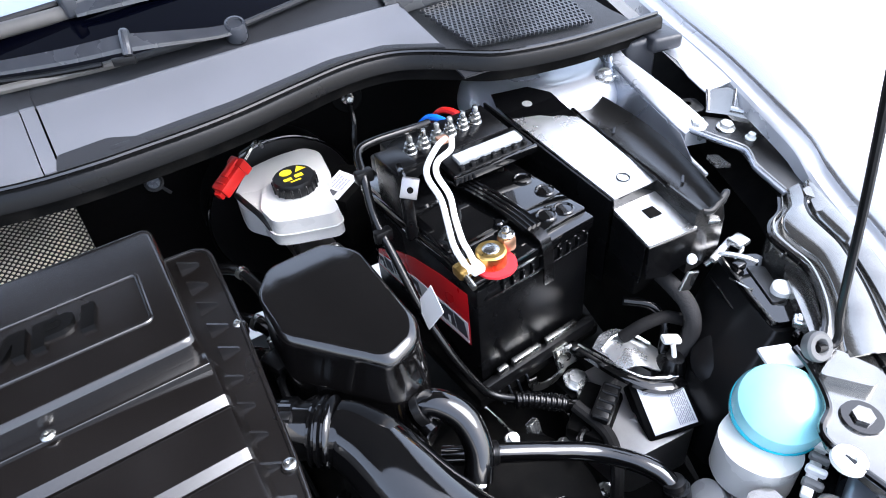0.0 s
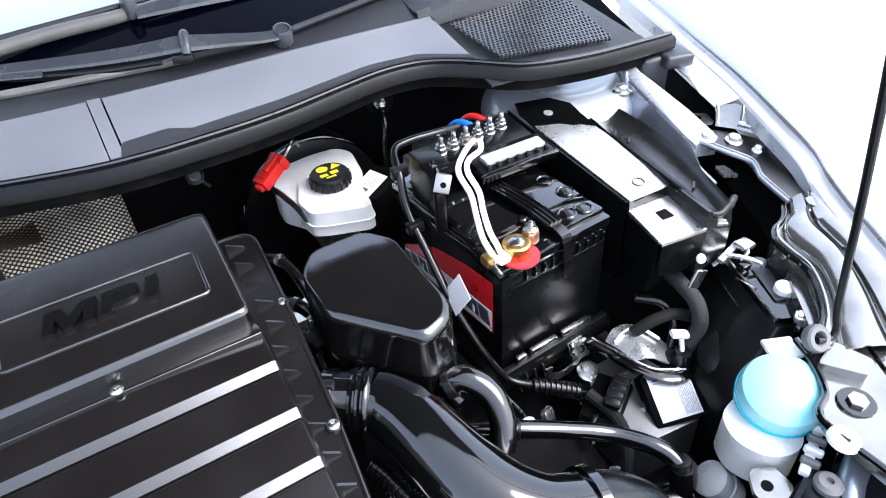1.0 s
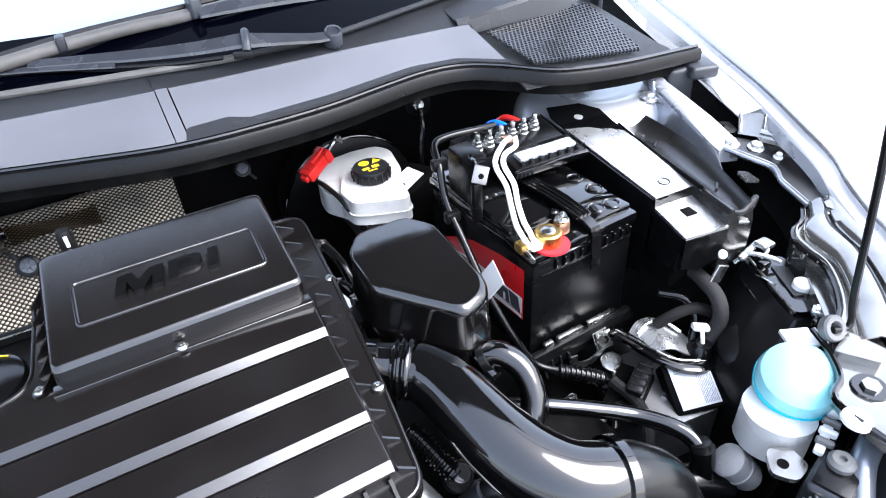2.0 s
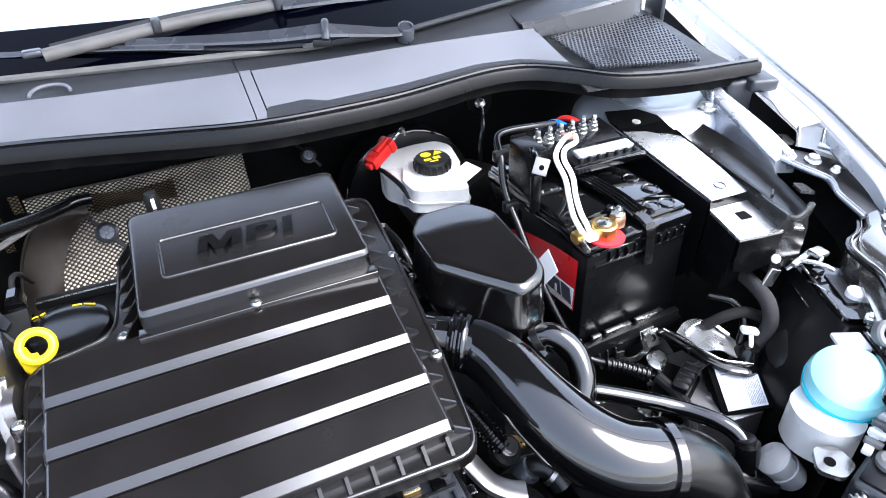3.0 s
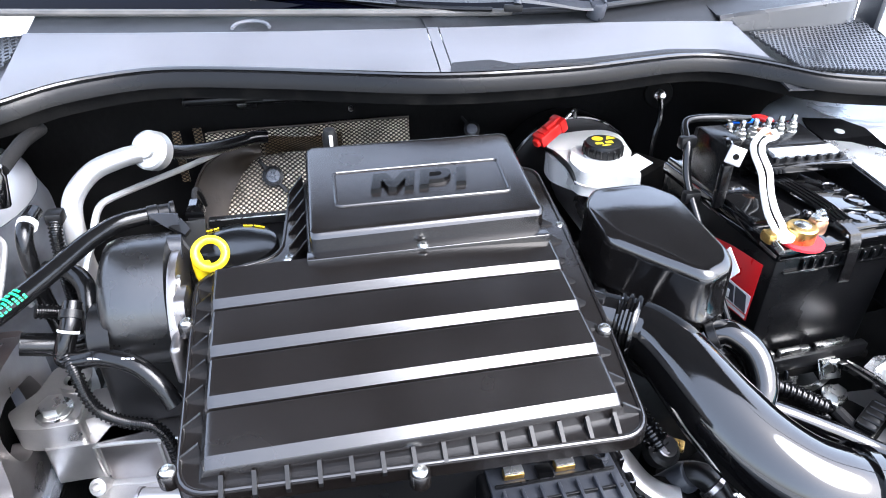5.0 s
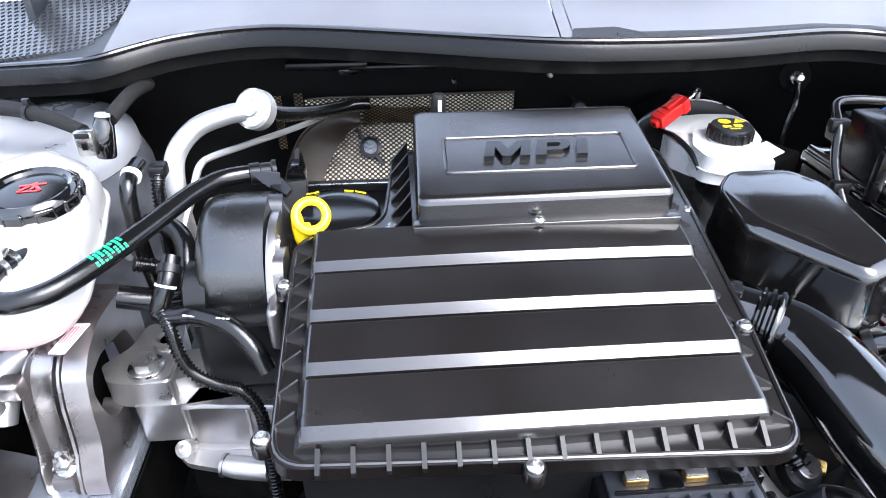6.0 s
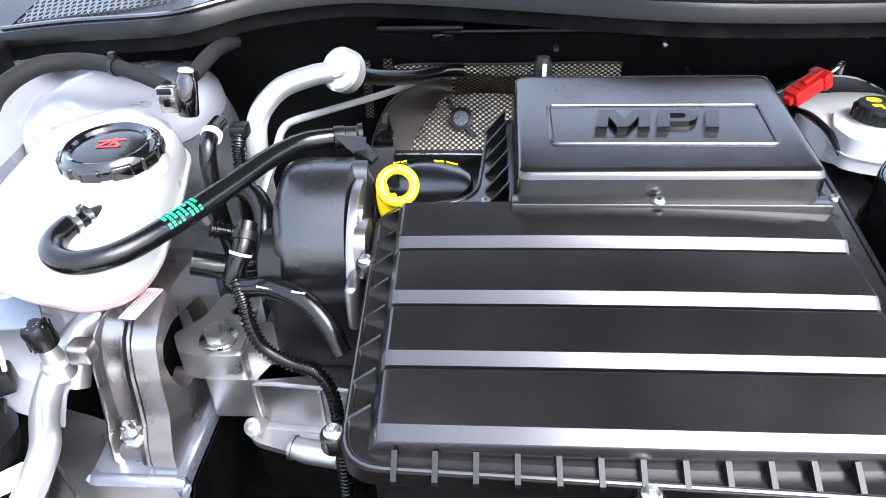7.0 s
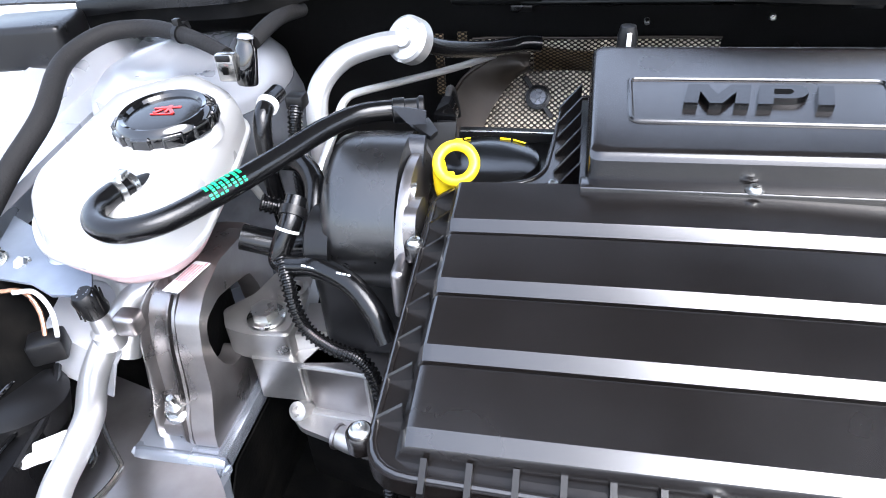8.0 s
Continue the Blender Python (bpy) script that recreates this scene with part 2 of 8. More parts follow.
def rounded(pts, r, n=4):
    """An outline with its corners rounded."""
    out = []
    k = len(pts)
    for i in range(k):
        p, a, b = Vector(pts[i]), Vector(pts[i - 1]), Vector(pts[(i + 1) % k])
        da, db = (a - p), (b - p)
        q = min(r, 0.45 * da.length, 0.45 * db.length)
        s, e = p + da.normalized() * q, p + db.normalized() * q
        for j in range(n + 1):
            t = j / n
            out.append(tuple((1 - t) ** 2 * s + 2 * t * (1 - t) * p + t * t * e))
    return out


def lathe(prof, n=28, m=None):
    """A turned body from (radius, height) pairs."""
    bm = bmesh.new()
    rings = []
    for r, z in prof:
        if r < 1e-6:
            rings.append([bm.verts.new((0, 0, z))])
        else:
            rings.append([bm.verts.new((r * math.cos(2 * math.pi * i / n), r * math.sin(2 * math.pi * i / n), z)) for i in range(n)])
    for a, b in zip(rings, rings[1:]):
        for i in range(n):
            j = (i + 1) % n
            if len(a) == 1 and len(b) > 1:
                bm.faces.new((a[0], b[i], b[j]))
            elif len(b) == 1 and len(a) > 1:
                bm.faces.new((a[i], a[j], b[0]))
            elif len(a) > 1:
                bm.faces.new((a[i], a[j], b[j], b[i]))
    for ring in (rings[0], rings[-1]):
        if len(ring) > 1:
            bm.faces.new(ring)
    if m:
        bmesh.ops.transform(bm, matrix=m, verts=bm.verts)
    return bm


def spline(pts, res=8):
    """A smooth line through the points."""
    p = [Vector(q) for q in pts]
    p = [2 * p[0] - p[1]] + p + [2 * p[-1] - p[-2]]
    out = []
    for i in range(1, len(p) - 2):
        a, b, c, d = p[i - 1:i + 3]
        for j in range(res):
            t = j / res
            out.append(0.5 * ((2 * b) + (c - a) * t + (2 * a - 5 * b + 4 * c - d) * t * t + (3 * b - a - 3 * c + d) * t ** 3))
    out.append(p[-2])
    return out


def sweep(line, shape, caps=True):
    """Carries loops along a line: shape(i, share) gives the loop of (u, v) at each step."""
    bm = bmesh.new()
    rings, up = [], None
    for i, p in enumerate(line):
        d = (line[min(i + 1, len(line) - 1)] - line[max(i - 1, 0)]).normalized()
        if up is None:
            up = Vector((0, 0, 1)) if abs(d.z) < 0.9 else Vector((0, 1, 0))
        up = (up - d * up.dot(d)).normalized()
        side = d.cross(up)
        rings.append([bm.verts.new(p + side * u + up * v) for u, v in shape(i, i / (len(line) - 1))])
    for a, b in zip(rings, rings[1:]):
        n = len(a)
        for k in range(n):
            bm.faces.new((a[k], a[(k + 1) % n], b[(k + 1) % n], b[k]))
    if caps:
        bm.faces.new(rings[0][::-1])
        bm.faces.new(rings[-1])
    return bm


def ring(r, n=12, ru=None):
    return [((ru or r) * math.cos(2 * math.pi * k / n), r * math.sin(2 * math.pi * k / n)) for k in range(n)]


def tube(pts, r, n=12, res=8, flat=1.0, smooth=True):
    """A round hose or rod; r may be a list along the points."""
    line = spline(pts, res) if smooth else [Vector(p) for p in pts]
    rs = r if isinstance(r, (list, tuple)) else [r, r]

    def shape(i, s):
        f = s * (len(rs) - 1)
        k = min(int(f), len(rs) - 2)
        q = rs[k] + (rs[k + 1] - rs[k]) * (f - k)
        return ring(q * flat, n, q)
    return sweep(line, shape)


def corrugated(pts, r, pitch=0.004, depth=0.0012, n=10):
    line = spline(pts, 14)
    lens = [0]
    for a, b in zip(line, line[1:]):
        lens.append(lens[-1] + (b - a).length)
    step, out, k, s = pitch / 4, [], 0, 0.0
    while s < lens[-1]:
        while k < len(lens) - 2 and lens[k + 1] < s:
            k += 1
        f = (s - lens[k]) / max(1e-9, lens[k + 1] - lens[k])
        out.append(line[k].lerp(line[k + 1], f))
        s += step
    return sweep(out, lambda i, f: ring(r if i % 4 in (1, 2) else r - depth, n))


def loft(loops, caps=True):
    bm = bmesh.new()
    rs = [[bm.verts.new(p) for p in loop] for loop in loops]
    for a, b in zip(rs, rs[1:]):
        n = len(a)
        for k in range(n):
            bm.faces.new((a[k], a[(k + 1) % n], b[(k + 1) % n], b[k]))
    if caps:
        bm.faces.new(rs[0][::-1])
        bm.faces.new(rs[-1])
    return bm


def sheet(rows, thick=0.002):
    """A plate through a grid of points, given thickness downwards along its normals."""
    bm = bmesh.new()
    vs = [[bm.verts.new(p) for p in r] for r in rows]
    for a, b in zip(vs, vs[1:]):
        for i in range(len(a) - 1):
            bm.faces.new((a[i], a[i + 1], b[i + 1], b[i]))
    bmesh.ops.recalc_face_normals(bm, faces=bm.faces)
    bmesh.ops.solidify(bm, geom=bm.faces, thickness=thick)
    return bm


def hexhead(r, h, m, flange=1.35, stud=0.0):
    bms = [lathe([(0, 0), (r * flange, 0), (r * flange, h * 0.2), (r * flange * 0.9, h * 0.3), (0, h * 0.3)], 20, m),
           soften(lathe([(r, h * 0.25), (r, h)], 6), r * 0.12, 2, 20)]
    bmesh.ops.transform(bms[1], matrix=m, verts=bms[1].verts)
    if stud:
        bms.append(lathe([(r * 0.45, h), (r * 0.45, h + stud), (r * 0.35, h + stud * 1.08), (0, h + stud * 1.08)], 12, m))
    return join(*bms)


def screw(r, m):
    """A domed washer-head screw with a star socket."""
    return lathe([(r * 1.35, 0), (r * 1.35, r * 0.25), (r * 1.1, r * 0.4), (r, r * 0.5), (r * 0.85, r * 0.85), (r * 0.4, r * 0.95), (r * 0.36, r * 0.45), (0, r * 0.42)], 20, m)


def lettering(text, size, depth, m, stretch=1.0):
    cu = bpy.data.curves.new("text", "FONT")
    cu.body, cu.size, cu.extrude, cu.bevel_depth = text, size, depth, depth * 0.12
    cu.align_x, cu.align_y, cu.offset, cu.space_character = "CENTER", "CENTER", size * 0.010, 1.12
    ob = bpy.data.objects.new("text", cu)
    scene.collection.objects.link(ob)
    bpy.context.view_layer.update()
    me = bpy.data.meshes.new_from_object(ob.evaluated_get(bpy.context.evaluated_depsgraph_get()))
    bm = bmesh.new()
    bm.from_mesh(me)
    bpy.data.objects.remove(ob)
    bpy.data.curves.remove(cu)
    bpy.data.meshes.remove(me)
    bmesh.ops.transform(bm, matrix=m @ Matrix.Diagonal((stretch, 1, 1, 1)), verts=bm.verts)
    return bm


def bars(m, rows, w, h, fill=0.7, depth=0.0004, seed=1):
    """Unreadable print: rows of short bars over a w x h field."""
    rnd = random.Random(seed)
    out = []
    for i in range(rows):
        y = h * (0.5 - (i + 0.5) / rows)
        x = -w / 2
        while x < w / 2 * fill:
            l = min(w * rnd.uniform(0.06, 0.22), w / 2 - x)
            out.append(box((x + l / 2, y, 0), (l, h / rows * 0.5, depth), 0))
            x += l + w * 0.03
    bm = join(*out)
    bmesh.ops.transform(bm, matrix=m, verts=bm.verts)
    return bm


# ---- ground and car body ----
gnd = bmesh.new()
bmesh.ops.create_grid(gnd, x_segments=2, y_segments=2, size=300)
solo("ground", gnd, M_CONCRETE, "pale bright concrete ground under the car", "ground", kind="structure")

SEAL = [(-0.86, 0.775, 0.900), (-0.76, 0.755, 0.914), (-0.66, 0.730, 0.925), (-0.60, 0.712, 0.935), (-0.53, 0.748, 0.945), (-0.42, 0.772, 0.950), (-0.27, 0.738, 0.951), (-0.09, 0.684, 0.951), (0.03, 0.683, 0.948), (0.14, 0.697, 0.945),
        (0.28, 0.735, 0.940), (0.36, 0.736, 0.935), (0.42, 0.702, 0.930), (0.48, 0.663, 0.923), (0.58, 0.646, 0.916), (0.68, 0.648, 0.909), (0.76, 0.655, 0.902)]


def seal_at(x):
    return Vector((x, np.interp(x, [p[0] for p in SEAL], [p[1] for p in SEAL]), np.interp(x, [p[0] for p in SEAL], [p[2] for p in SEAL])))


body = thing("car_body", (0, 0.6, 0), "silver car body shell round an open engine bay", "car body")
# firewall
part("firewall", sheet([[(x, y + 0.02 * math.cos(4 * x), z) for x in np.linspace(-0.85, 0.76, 30)] for y, z in
                        ((0.93, 0.93), (0.935, 0.85), (0.955, 0.75), (0.975, 0.65), (0.98, 0.4))], 0.004), M_WALL, body, "black soundproofed firewall")
part("firewall_ledge", box((-0.36, 0.905, 0.872), (0.12, 0.03, 0.012), 0.004, 2), M_BLACK, body)
part("firewall_ledge", box((-0.12, 0.90, 0.868), (0.42, 0.02, 0.008), 0.003, 2), M_BLACK, body)
for x, z in ((-0.17, 0.835), (-0.02, 0.84), (0.10, 0.86), (0.25, 0.85)):
    part("weld_stud", lathe([(0.004, 0), (0.004, 0.012), (0.003, 0.013), (0, 0.013)], 12, to((x, 0.93, z), (0, -1, 0.1))), M_ZINC, body)
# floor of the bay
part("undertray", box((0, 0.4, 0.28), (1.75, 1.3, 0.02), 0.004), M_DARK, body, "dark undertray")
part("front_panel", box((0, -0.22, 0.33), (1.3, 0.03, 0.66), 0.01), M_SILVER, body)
# Two unseen front parts, added to cut light and reflections low in the bay.
part("unseen_slam_panel", box((-0.16, 0.0, 0.665), (1.0, 0.16, 0.05), 0.012, 3), M_BLACK, body, "unseen black slam panel, added to darken the bay")
part("radiator", box((-0.06, 0.03, 0.44), (1.0, 0.04, 0.40), 0.006), M_DARK, body, "unseen dark radiator wall, added to darken the bay")


LIP = [(1.10, 0.930, 0.935), (0.90, 0.872, 0.905), (0.76, 0.834, 0.888), (0.657, 0.806, 0.873), (0.55, 0.778, 0.858), (0.445, 0.746, 0.838), (0.382, 0.734, 0.818), (0.345, 0.721, 0.800), (0.30, 0.702, 0.789), (0.255, 0.682, 0.784), (0.19, 0.647, 0.777), (0.12, 0.602, 0.769), (0.03, 0.552, 0.761), (-0.10, 0.49, 0.75)]


def along_lip(profile):
    """A sheet carried along the wing's inner line; the profile gives steps outwards and up."""
    rows = [[Vector((x + dx, y - 0.3 * dx, z + dz)) for dx, dz in profile] for y, x, z in LIP]
    return sheet([spline([r[i] for r in rows], 4) for i in range(len(profile))], 0.0015)


part("gutter", along_lip([(-0.003, -0.022), (-0.001, -0.004), (0.002, -0.001), (0.009, 0.000), (0.015, 0.003), (0.018, 0.007)]), M_PALE, body, "grey channel along the wing's inner edge")
part("fender", along_lip([(0.018, 0.007), (0.020, 0.0095), (0.024, 0.011), (0.040, 0.013), (0.060, 0.011), (0.085, 0.0), (0.105, -0.025), (0.12, -0.07), (0.13, -0.3)]), M_SILVER, body, "glossy silver wing with an inner ledge")
part("wing_flange", sheet([[(0.768, 0.672, 0.862), (0.757, 0.605, 0.855), (0.737, 0.565, 0.850), (0.733, 0.530, 0.841)], [(0.790, 0.668, 0.868), (0.775, 0.602, 0.860), (0.758, 0.560, 0.853), (0.752, 0.522, 0.845)], [(0.808, 0.664, 0.873), (0.790, 0.598, 0.864), (0.778, 0.553, 0.857), (0.768, 0.515, 0.851)]], 0.002), M_PALE, body, "pale flange inside the wing edge")
# Body panel blackened: the dark void under the flange is painted in.
part("inner_panel", sheet([[Vector((x, y, z)) for y, x, z in ((q[0], q[1] - 0.004, q[2] - 0.045) for q in LIP[:9])], [Vector((q[1] - 0.05, q[0], q[2] - 0.085)) for q in LIP[:9]]], 0.002), M_DARK, body)
rows = []
for y in np.linspace(1.0, 0.30, 10):
    x, z = -0.785 - 0.04 * (y - 0.3), 0.775 + 0.11 * (y - 0.30)
    rows.append([(x + 0.001, y, z - 0.012), (x, y, z - 0.006), (x, y, z), (x - 0.03, y, z + 0.004), (x - 0.045, y, z + 0.03), (x - 0.08, y, z + 0.04), (x - 0.12, y, z + 0.02), (x - 0.15, y, z - 0.06), (x - 0.16, y, z - 0.3)])
# Same silver wing as the right one; its brightness is put into the colour.
part("fender", sheet(rows, 0.0015), M_PALE, body, "glossy silver wing with an inner ledge")
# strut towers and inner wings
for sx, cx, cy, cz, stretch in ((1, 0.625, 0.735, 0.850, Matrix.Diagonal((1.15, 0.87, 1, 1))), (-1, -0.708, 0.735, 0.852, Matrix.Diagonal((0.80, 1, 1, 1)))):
    part("strut_tower", lathe([(0.138, -0.040), (0.137, -0.030), (0.134, -0.02), (0.118, -0.005), (0.095, 0.0), (0.075, 0.0), (0.060, -0.007), (0.03, -0.009), (0, -0.009)], 40,
                              Matrix.Translation((cx, cy, cz)) @ stretch), M_PALE, body, "pressed silver strut tower")
    # Wall below the pale top: its shade is put into a darker colour.
    part("tower_wall", lathe([(0.16, -0.30), (0.15, -0.06), (0.139, -0.033)], 40, Matrix.Translation((cx, cy, cz - 0.008)) @ stretch), M_DARK if sx > 0 else M_STEEL, body, "stained tower wall, greyed in place of shade" if sx < 0 else "tower wall blackened in place of shade")
    # Inner wings are near-black too, so that the gap beside them looks shaded.
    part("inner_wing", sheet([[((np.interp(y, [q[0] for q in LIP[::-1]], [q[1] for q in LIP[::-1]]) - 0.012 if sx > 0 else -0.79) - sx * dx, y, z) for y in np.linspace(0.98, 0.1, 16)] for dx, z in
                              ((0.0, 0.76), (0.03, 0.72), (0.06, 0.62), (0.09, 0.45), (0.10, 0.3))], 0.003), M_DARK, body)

# scuttle panel below the windscreen
cowl = thing("scuttle_panel", (0, 0.78, 0.94), "grey-black plastic scuttle panel with mesh grilles and rubber seal", "scuttle panel")


CREASE = [(-0.60, 0.885, 0.984), (-0.42, 0.838, 0.988), (-0.265, 0.807, 0.990), (-0.10, 0.790, 0.990), (0.05, 0.787, 0.988), (0.20, 0.800, 0.983), (0.32, 0.815, 0.976), (0.46, 0.835, 0.965), (0.60, 0.88, 0.955)]


def crease_at(x):
    return Vector((x, np.interp(x, [p[0] for p in CREASE], [p[1] for p in CREASE]), np.interp(x, [p[0] for p in CREASE], [p[2] for p in CREASE])))


def cowl_rows(x0, x1, n, lift=0.0):
    """From the seal up the sloping face to the crease, and back along the tray."""
    rows = []
    for k in range(9):
        r = []
        for x in np.linspace(x0, x1, n):
            a, c = seal_at(x) + Vector((0, 0.012, -0.002)), crease_at(x)
            p = (a, a + Vector((0, 0.001, 0.008)), a + Vector((0, 0.007, 0.012)), a.lerp(c, 0.5) + Vector((0, 0, 0.004)), c - Vector((0, 0.003, 0.0025)), c, c + Vector((0, 0.004, 0.0)), c + Vector((0, 0.006, -0.004)), Vector((x, max(c.y + 0.03, np.interp(x, (-0.6, -0.36, -0.21, -0.06, 0.04, 0.13, 0.20, 0.29, 0.45), (0.955, 0.905, 0.88, 0.853, 0.84, 0.84, 0.85, 0.875, 0.925))), 0.995)))[k]
            r.append((p.x, p.y, p.z + lift))
        rows.append(r)
    return rows


# Face panels take the brightened plastic, the tray behind keeps the dark one.
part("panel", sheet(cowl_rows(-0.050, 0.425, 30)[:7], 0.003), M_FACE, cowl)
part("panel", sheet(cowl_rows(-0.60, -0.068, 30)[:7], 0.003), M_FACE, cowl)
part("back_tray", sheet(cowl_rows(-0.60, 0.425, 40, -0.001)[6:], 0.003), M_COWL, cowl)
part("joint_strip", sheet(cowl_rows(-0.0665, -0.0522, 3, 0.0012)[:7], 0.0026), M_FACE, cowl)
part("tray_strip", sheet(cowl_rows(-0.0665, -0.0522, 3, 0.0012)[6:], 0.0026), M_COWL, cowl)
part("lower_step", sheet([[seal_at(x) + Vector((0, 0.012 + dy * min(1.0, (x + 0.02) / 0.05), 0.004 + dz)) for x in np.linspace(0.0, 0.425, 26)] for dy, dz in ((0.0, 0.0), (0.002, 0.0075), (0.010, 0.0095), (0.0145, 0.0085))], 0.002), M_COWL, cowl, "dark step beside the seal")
part("joint_foot", slab(rounded([(-0.056, 0.690), (0.040, 0.688), (0.030, 0.704), (0.002, 0.716), (-0.050, 0.714)], 0.005), -0.010, 0.001, 0.002, 2, Matrix(((1, 0, 0, 0), (0, 1, 0, 0), (0, 0.28, 1, 0.957 - 0.28 * 0.69), (0, 0, 0, 1)))), M_COWL, cowl)
part("drain_ring", tube([(-0.30 + 0.024 * math.cos(t), 0.826 + 0.022 * math.sin(t), 0.9925 + 0.004 * math.sin(t)) for t in np.linspace(0, math.pi, 14)], 0.0024, 8, 3), M_FACE, cowl)
part("plain_end", sheet([[(x, y, z - 0.004 - 0.05 * (x - 0.424)) for x in np.linspace(0.424, 0.73, 8)] for y, z in ((0.668, 0.918), (0.69, 0.924), (0.72, 0.926), (0.84, 0.945), (0.95, 0.96))], 0.003), M_COWL, cowl)
part("end_step", sheet([[(0.4255, seal_at(0.425).y + 0.050, 0.930), (0.4255, 0.80, 0.94), (0.4255, 0.93, 0.95)], [(0.4265, seal_at(0.425).y + 0.055, 0.936), (0.4265, crease_at(0.425).y, crease_at(0.425).z), (0.4265, 0.93, 0.968)]], 0.003), M_COWL, cowl)
part("seal", sweep(spline(SEAL, 6), lambda i, s: [(0.010, -0.012), (0.010, 0.001), (0.007, 0.006), (0.0, 0.008), (-0.006, 0.006), (-0.009, 0.0), (-0.009, -0.012)]), M_SEAL, cowl, "thick black rubber bonnet seal")
# Thin glossy bead added to draw the bright line on top of the seal.
part("seal_highlight", tube([p + Vector((0, 0.002, 0.009)) for p in spline(SEAL, 2)], 0.0032, 8, 3), M_GLOSS, cowl, "glossy bead added for a highlight along the seal")
part("seal_flange", sweep([p + Vector((0, 0.014, -0.020)) for p in spline(SEAL, 6)], lambda i, s: [(0.014, -0.010), (0.014, 0.010), (-0.016, 0.010), (-0.016, -0.010)]), M_DARK, cowl)


def hexgrille(quad, nx, ny, cell=0.62, thick=0.004):
    """A plate pierced by a honeycomb, between four corners."""
    bm = bmesh.new()
    a, b, c, d = [Vector(q) for q in quad]

    def at(u, v):
        return (a * (1 - u) + b * u) * (1 - v) + (d * (1 - u) + c * u) * v
    cache = {}

    def vert(u, v):
        key = (round(u, 4), round(v, 4))
        if key not in cache:
            cache[key] = bm.verts.new(at(u, v))
        return cache[key]
    for j in range(ny):
        for i in range(nx):
            cu, cv = (i + 0.5 + 0.5 * (j % 2)) / (nx + 0.5), (j + 0.5) / ny
            w, h = 0.5 / (nx + 0.5), 0.5 / ny
            co = [(cu - w, cv - h * 0.45), (cu, cv - h * 1.45), (cu + w, cv - h * 0.45), (cu + w, cv + h * 0.45), (cu, cv + h * 1.45), (cu - w, cv + h * 0.45)]
            outer = [vert(min(1, max(0, u)), min(1, max(0, v))) for u, v in co]
            if len(set(outer)) < 6:
                continue
            inner = [bm.verts.new(at(min(1, max(0, cu + (u - cu) * cell)), min(1, max(0, cv + (v - cv) * cell)))) for u, v in co]
            for k in range(6):
                bm.faces.new((outer[k], outer[(k + 1) % 6], inner[(k + 1) % 6], inner[k]))
    bmesh.ops.recalc_face_normals(bm, faces=bm.faces)
    bmesh.ops.solidify(bm, geom=bm.faces, thickness=thick)
    return bm


END = [(0.405, 0.832), (0.48, 0.835), (0.54, 0.836), (0.60, 0.838), (0.64, 0.845), (0.665, 0.856), (0.682, 0.872)]
part("end_wall", sheet([[(x, y, 0.951) for x, y in END], [(x, y + 0.003, np.interp(x, (0.42, 0.60, 0.68), (0.972, 0.986, 0.986))) for x, y in END], [(x, y + 0.008, np.interp(x, (0.42, 0.60, 0.68), (0.976, 0.990, 0.990))) for x, y in END], [(x, y + 0.014, np.interp(x, (0.42, 0.60, 0.68), (0.975, 0.989, 0.989))) for x, y in END]], 0.003), M_GRILLE, cowl, "grey upright wall behind the grille")
part("end_tray", sheet([[(x, y + 0.012, np.interp(x, (0.42, 0.60, 0.68), (0.974, 0.985, 0.985))) for x, y in END], [(x, y + 0.10, 0.995) for x, y in END]], 0.003), M_COWL, cowl)
part("grille", hexgrille([(0.470, 0.712, 0.930), (0.668, 0.686, 0.917), (0.684, 0.852, 0.953), (0.452, 0.824, 0.953)], 28, 19), M_GRILLE, cowl, "black plastic honeycomb grille")
part("grille", hexgrille([(-0.85, 0.79, 0.912), (-0.635, 0.775, 0.938), (-0.60, 0.92, 0.975), (-0.85, 0.96, 0.955)], 24, 16), M_GRILLE, cowl, "black plastic honeycomb grille")
part("plain_end", sheet([[(-0.60, 0.73, 0.938), (-0.68, 0.748, 0.925), (-0.76, 0.77, 0.915), (-0.87, 0.79, 0.902)], [(-0.60, 0.78, 0.945), (-0.68, 0.79, 0.932), (-0.76, 0.80, 0.920), (-0.87, 0.81, 0.908)], [(-0.58, 0.95, 0.97), (-0.68, 0.96, 0.962), (-0.76, 0.97, 0.956), (-0.87, 0.98, 0.945)]], 0.003), M_COWL, cowl)
part("end_cover", sheet([[(-0.86, 0.775, 0.905), (-0.95, 0.79, 0.90), (-1.10, 0.81, 0.89)], [(-0.86, 0.98, 0.945), (-0.95, 1.0, 0.95), (-1.10, 1.05, 0.95)]], 0.003), M_BLACK, cowl)
part("end_cap", box((-0.890, 0.715, 0.876), (0.10, 0.08, 0.05), 0.008, 3, Matrix.Rotation(radians(14), 4, "Z")), M_BLACK, cowl)
part("end_cap", box((0.755, 0.642, 0.878), (0.05, 0.05, 0.022), 0.006, 3, Matrix.Rotation(radians(-14), 4, "Z")), M_GREY, cowl, "grey rubber end cap")
part("end_cap_foot", box((0.725, 0.655, 0.850), (0.05, 0.03, 0.07), 0.008, 3, Matrix.Rotation(radians(-14), 4, "Z")), M_GREY, cowl)
part("end_cap_tongue", box((0.715, 0.665, 0.896), (0.09, 0.022, 0.010), 0.004, 3, Matrix.Rotation(radians(-10), 4, "Z")), M_GREY, cowl)
glass = thing("windscreen", (0, 1.0, 0.97), "windscreen with black border and pale screened glass above", "windscreen")
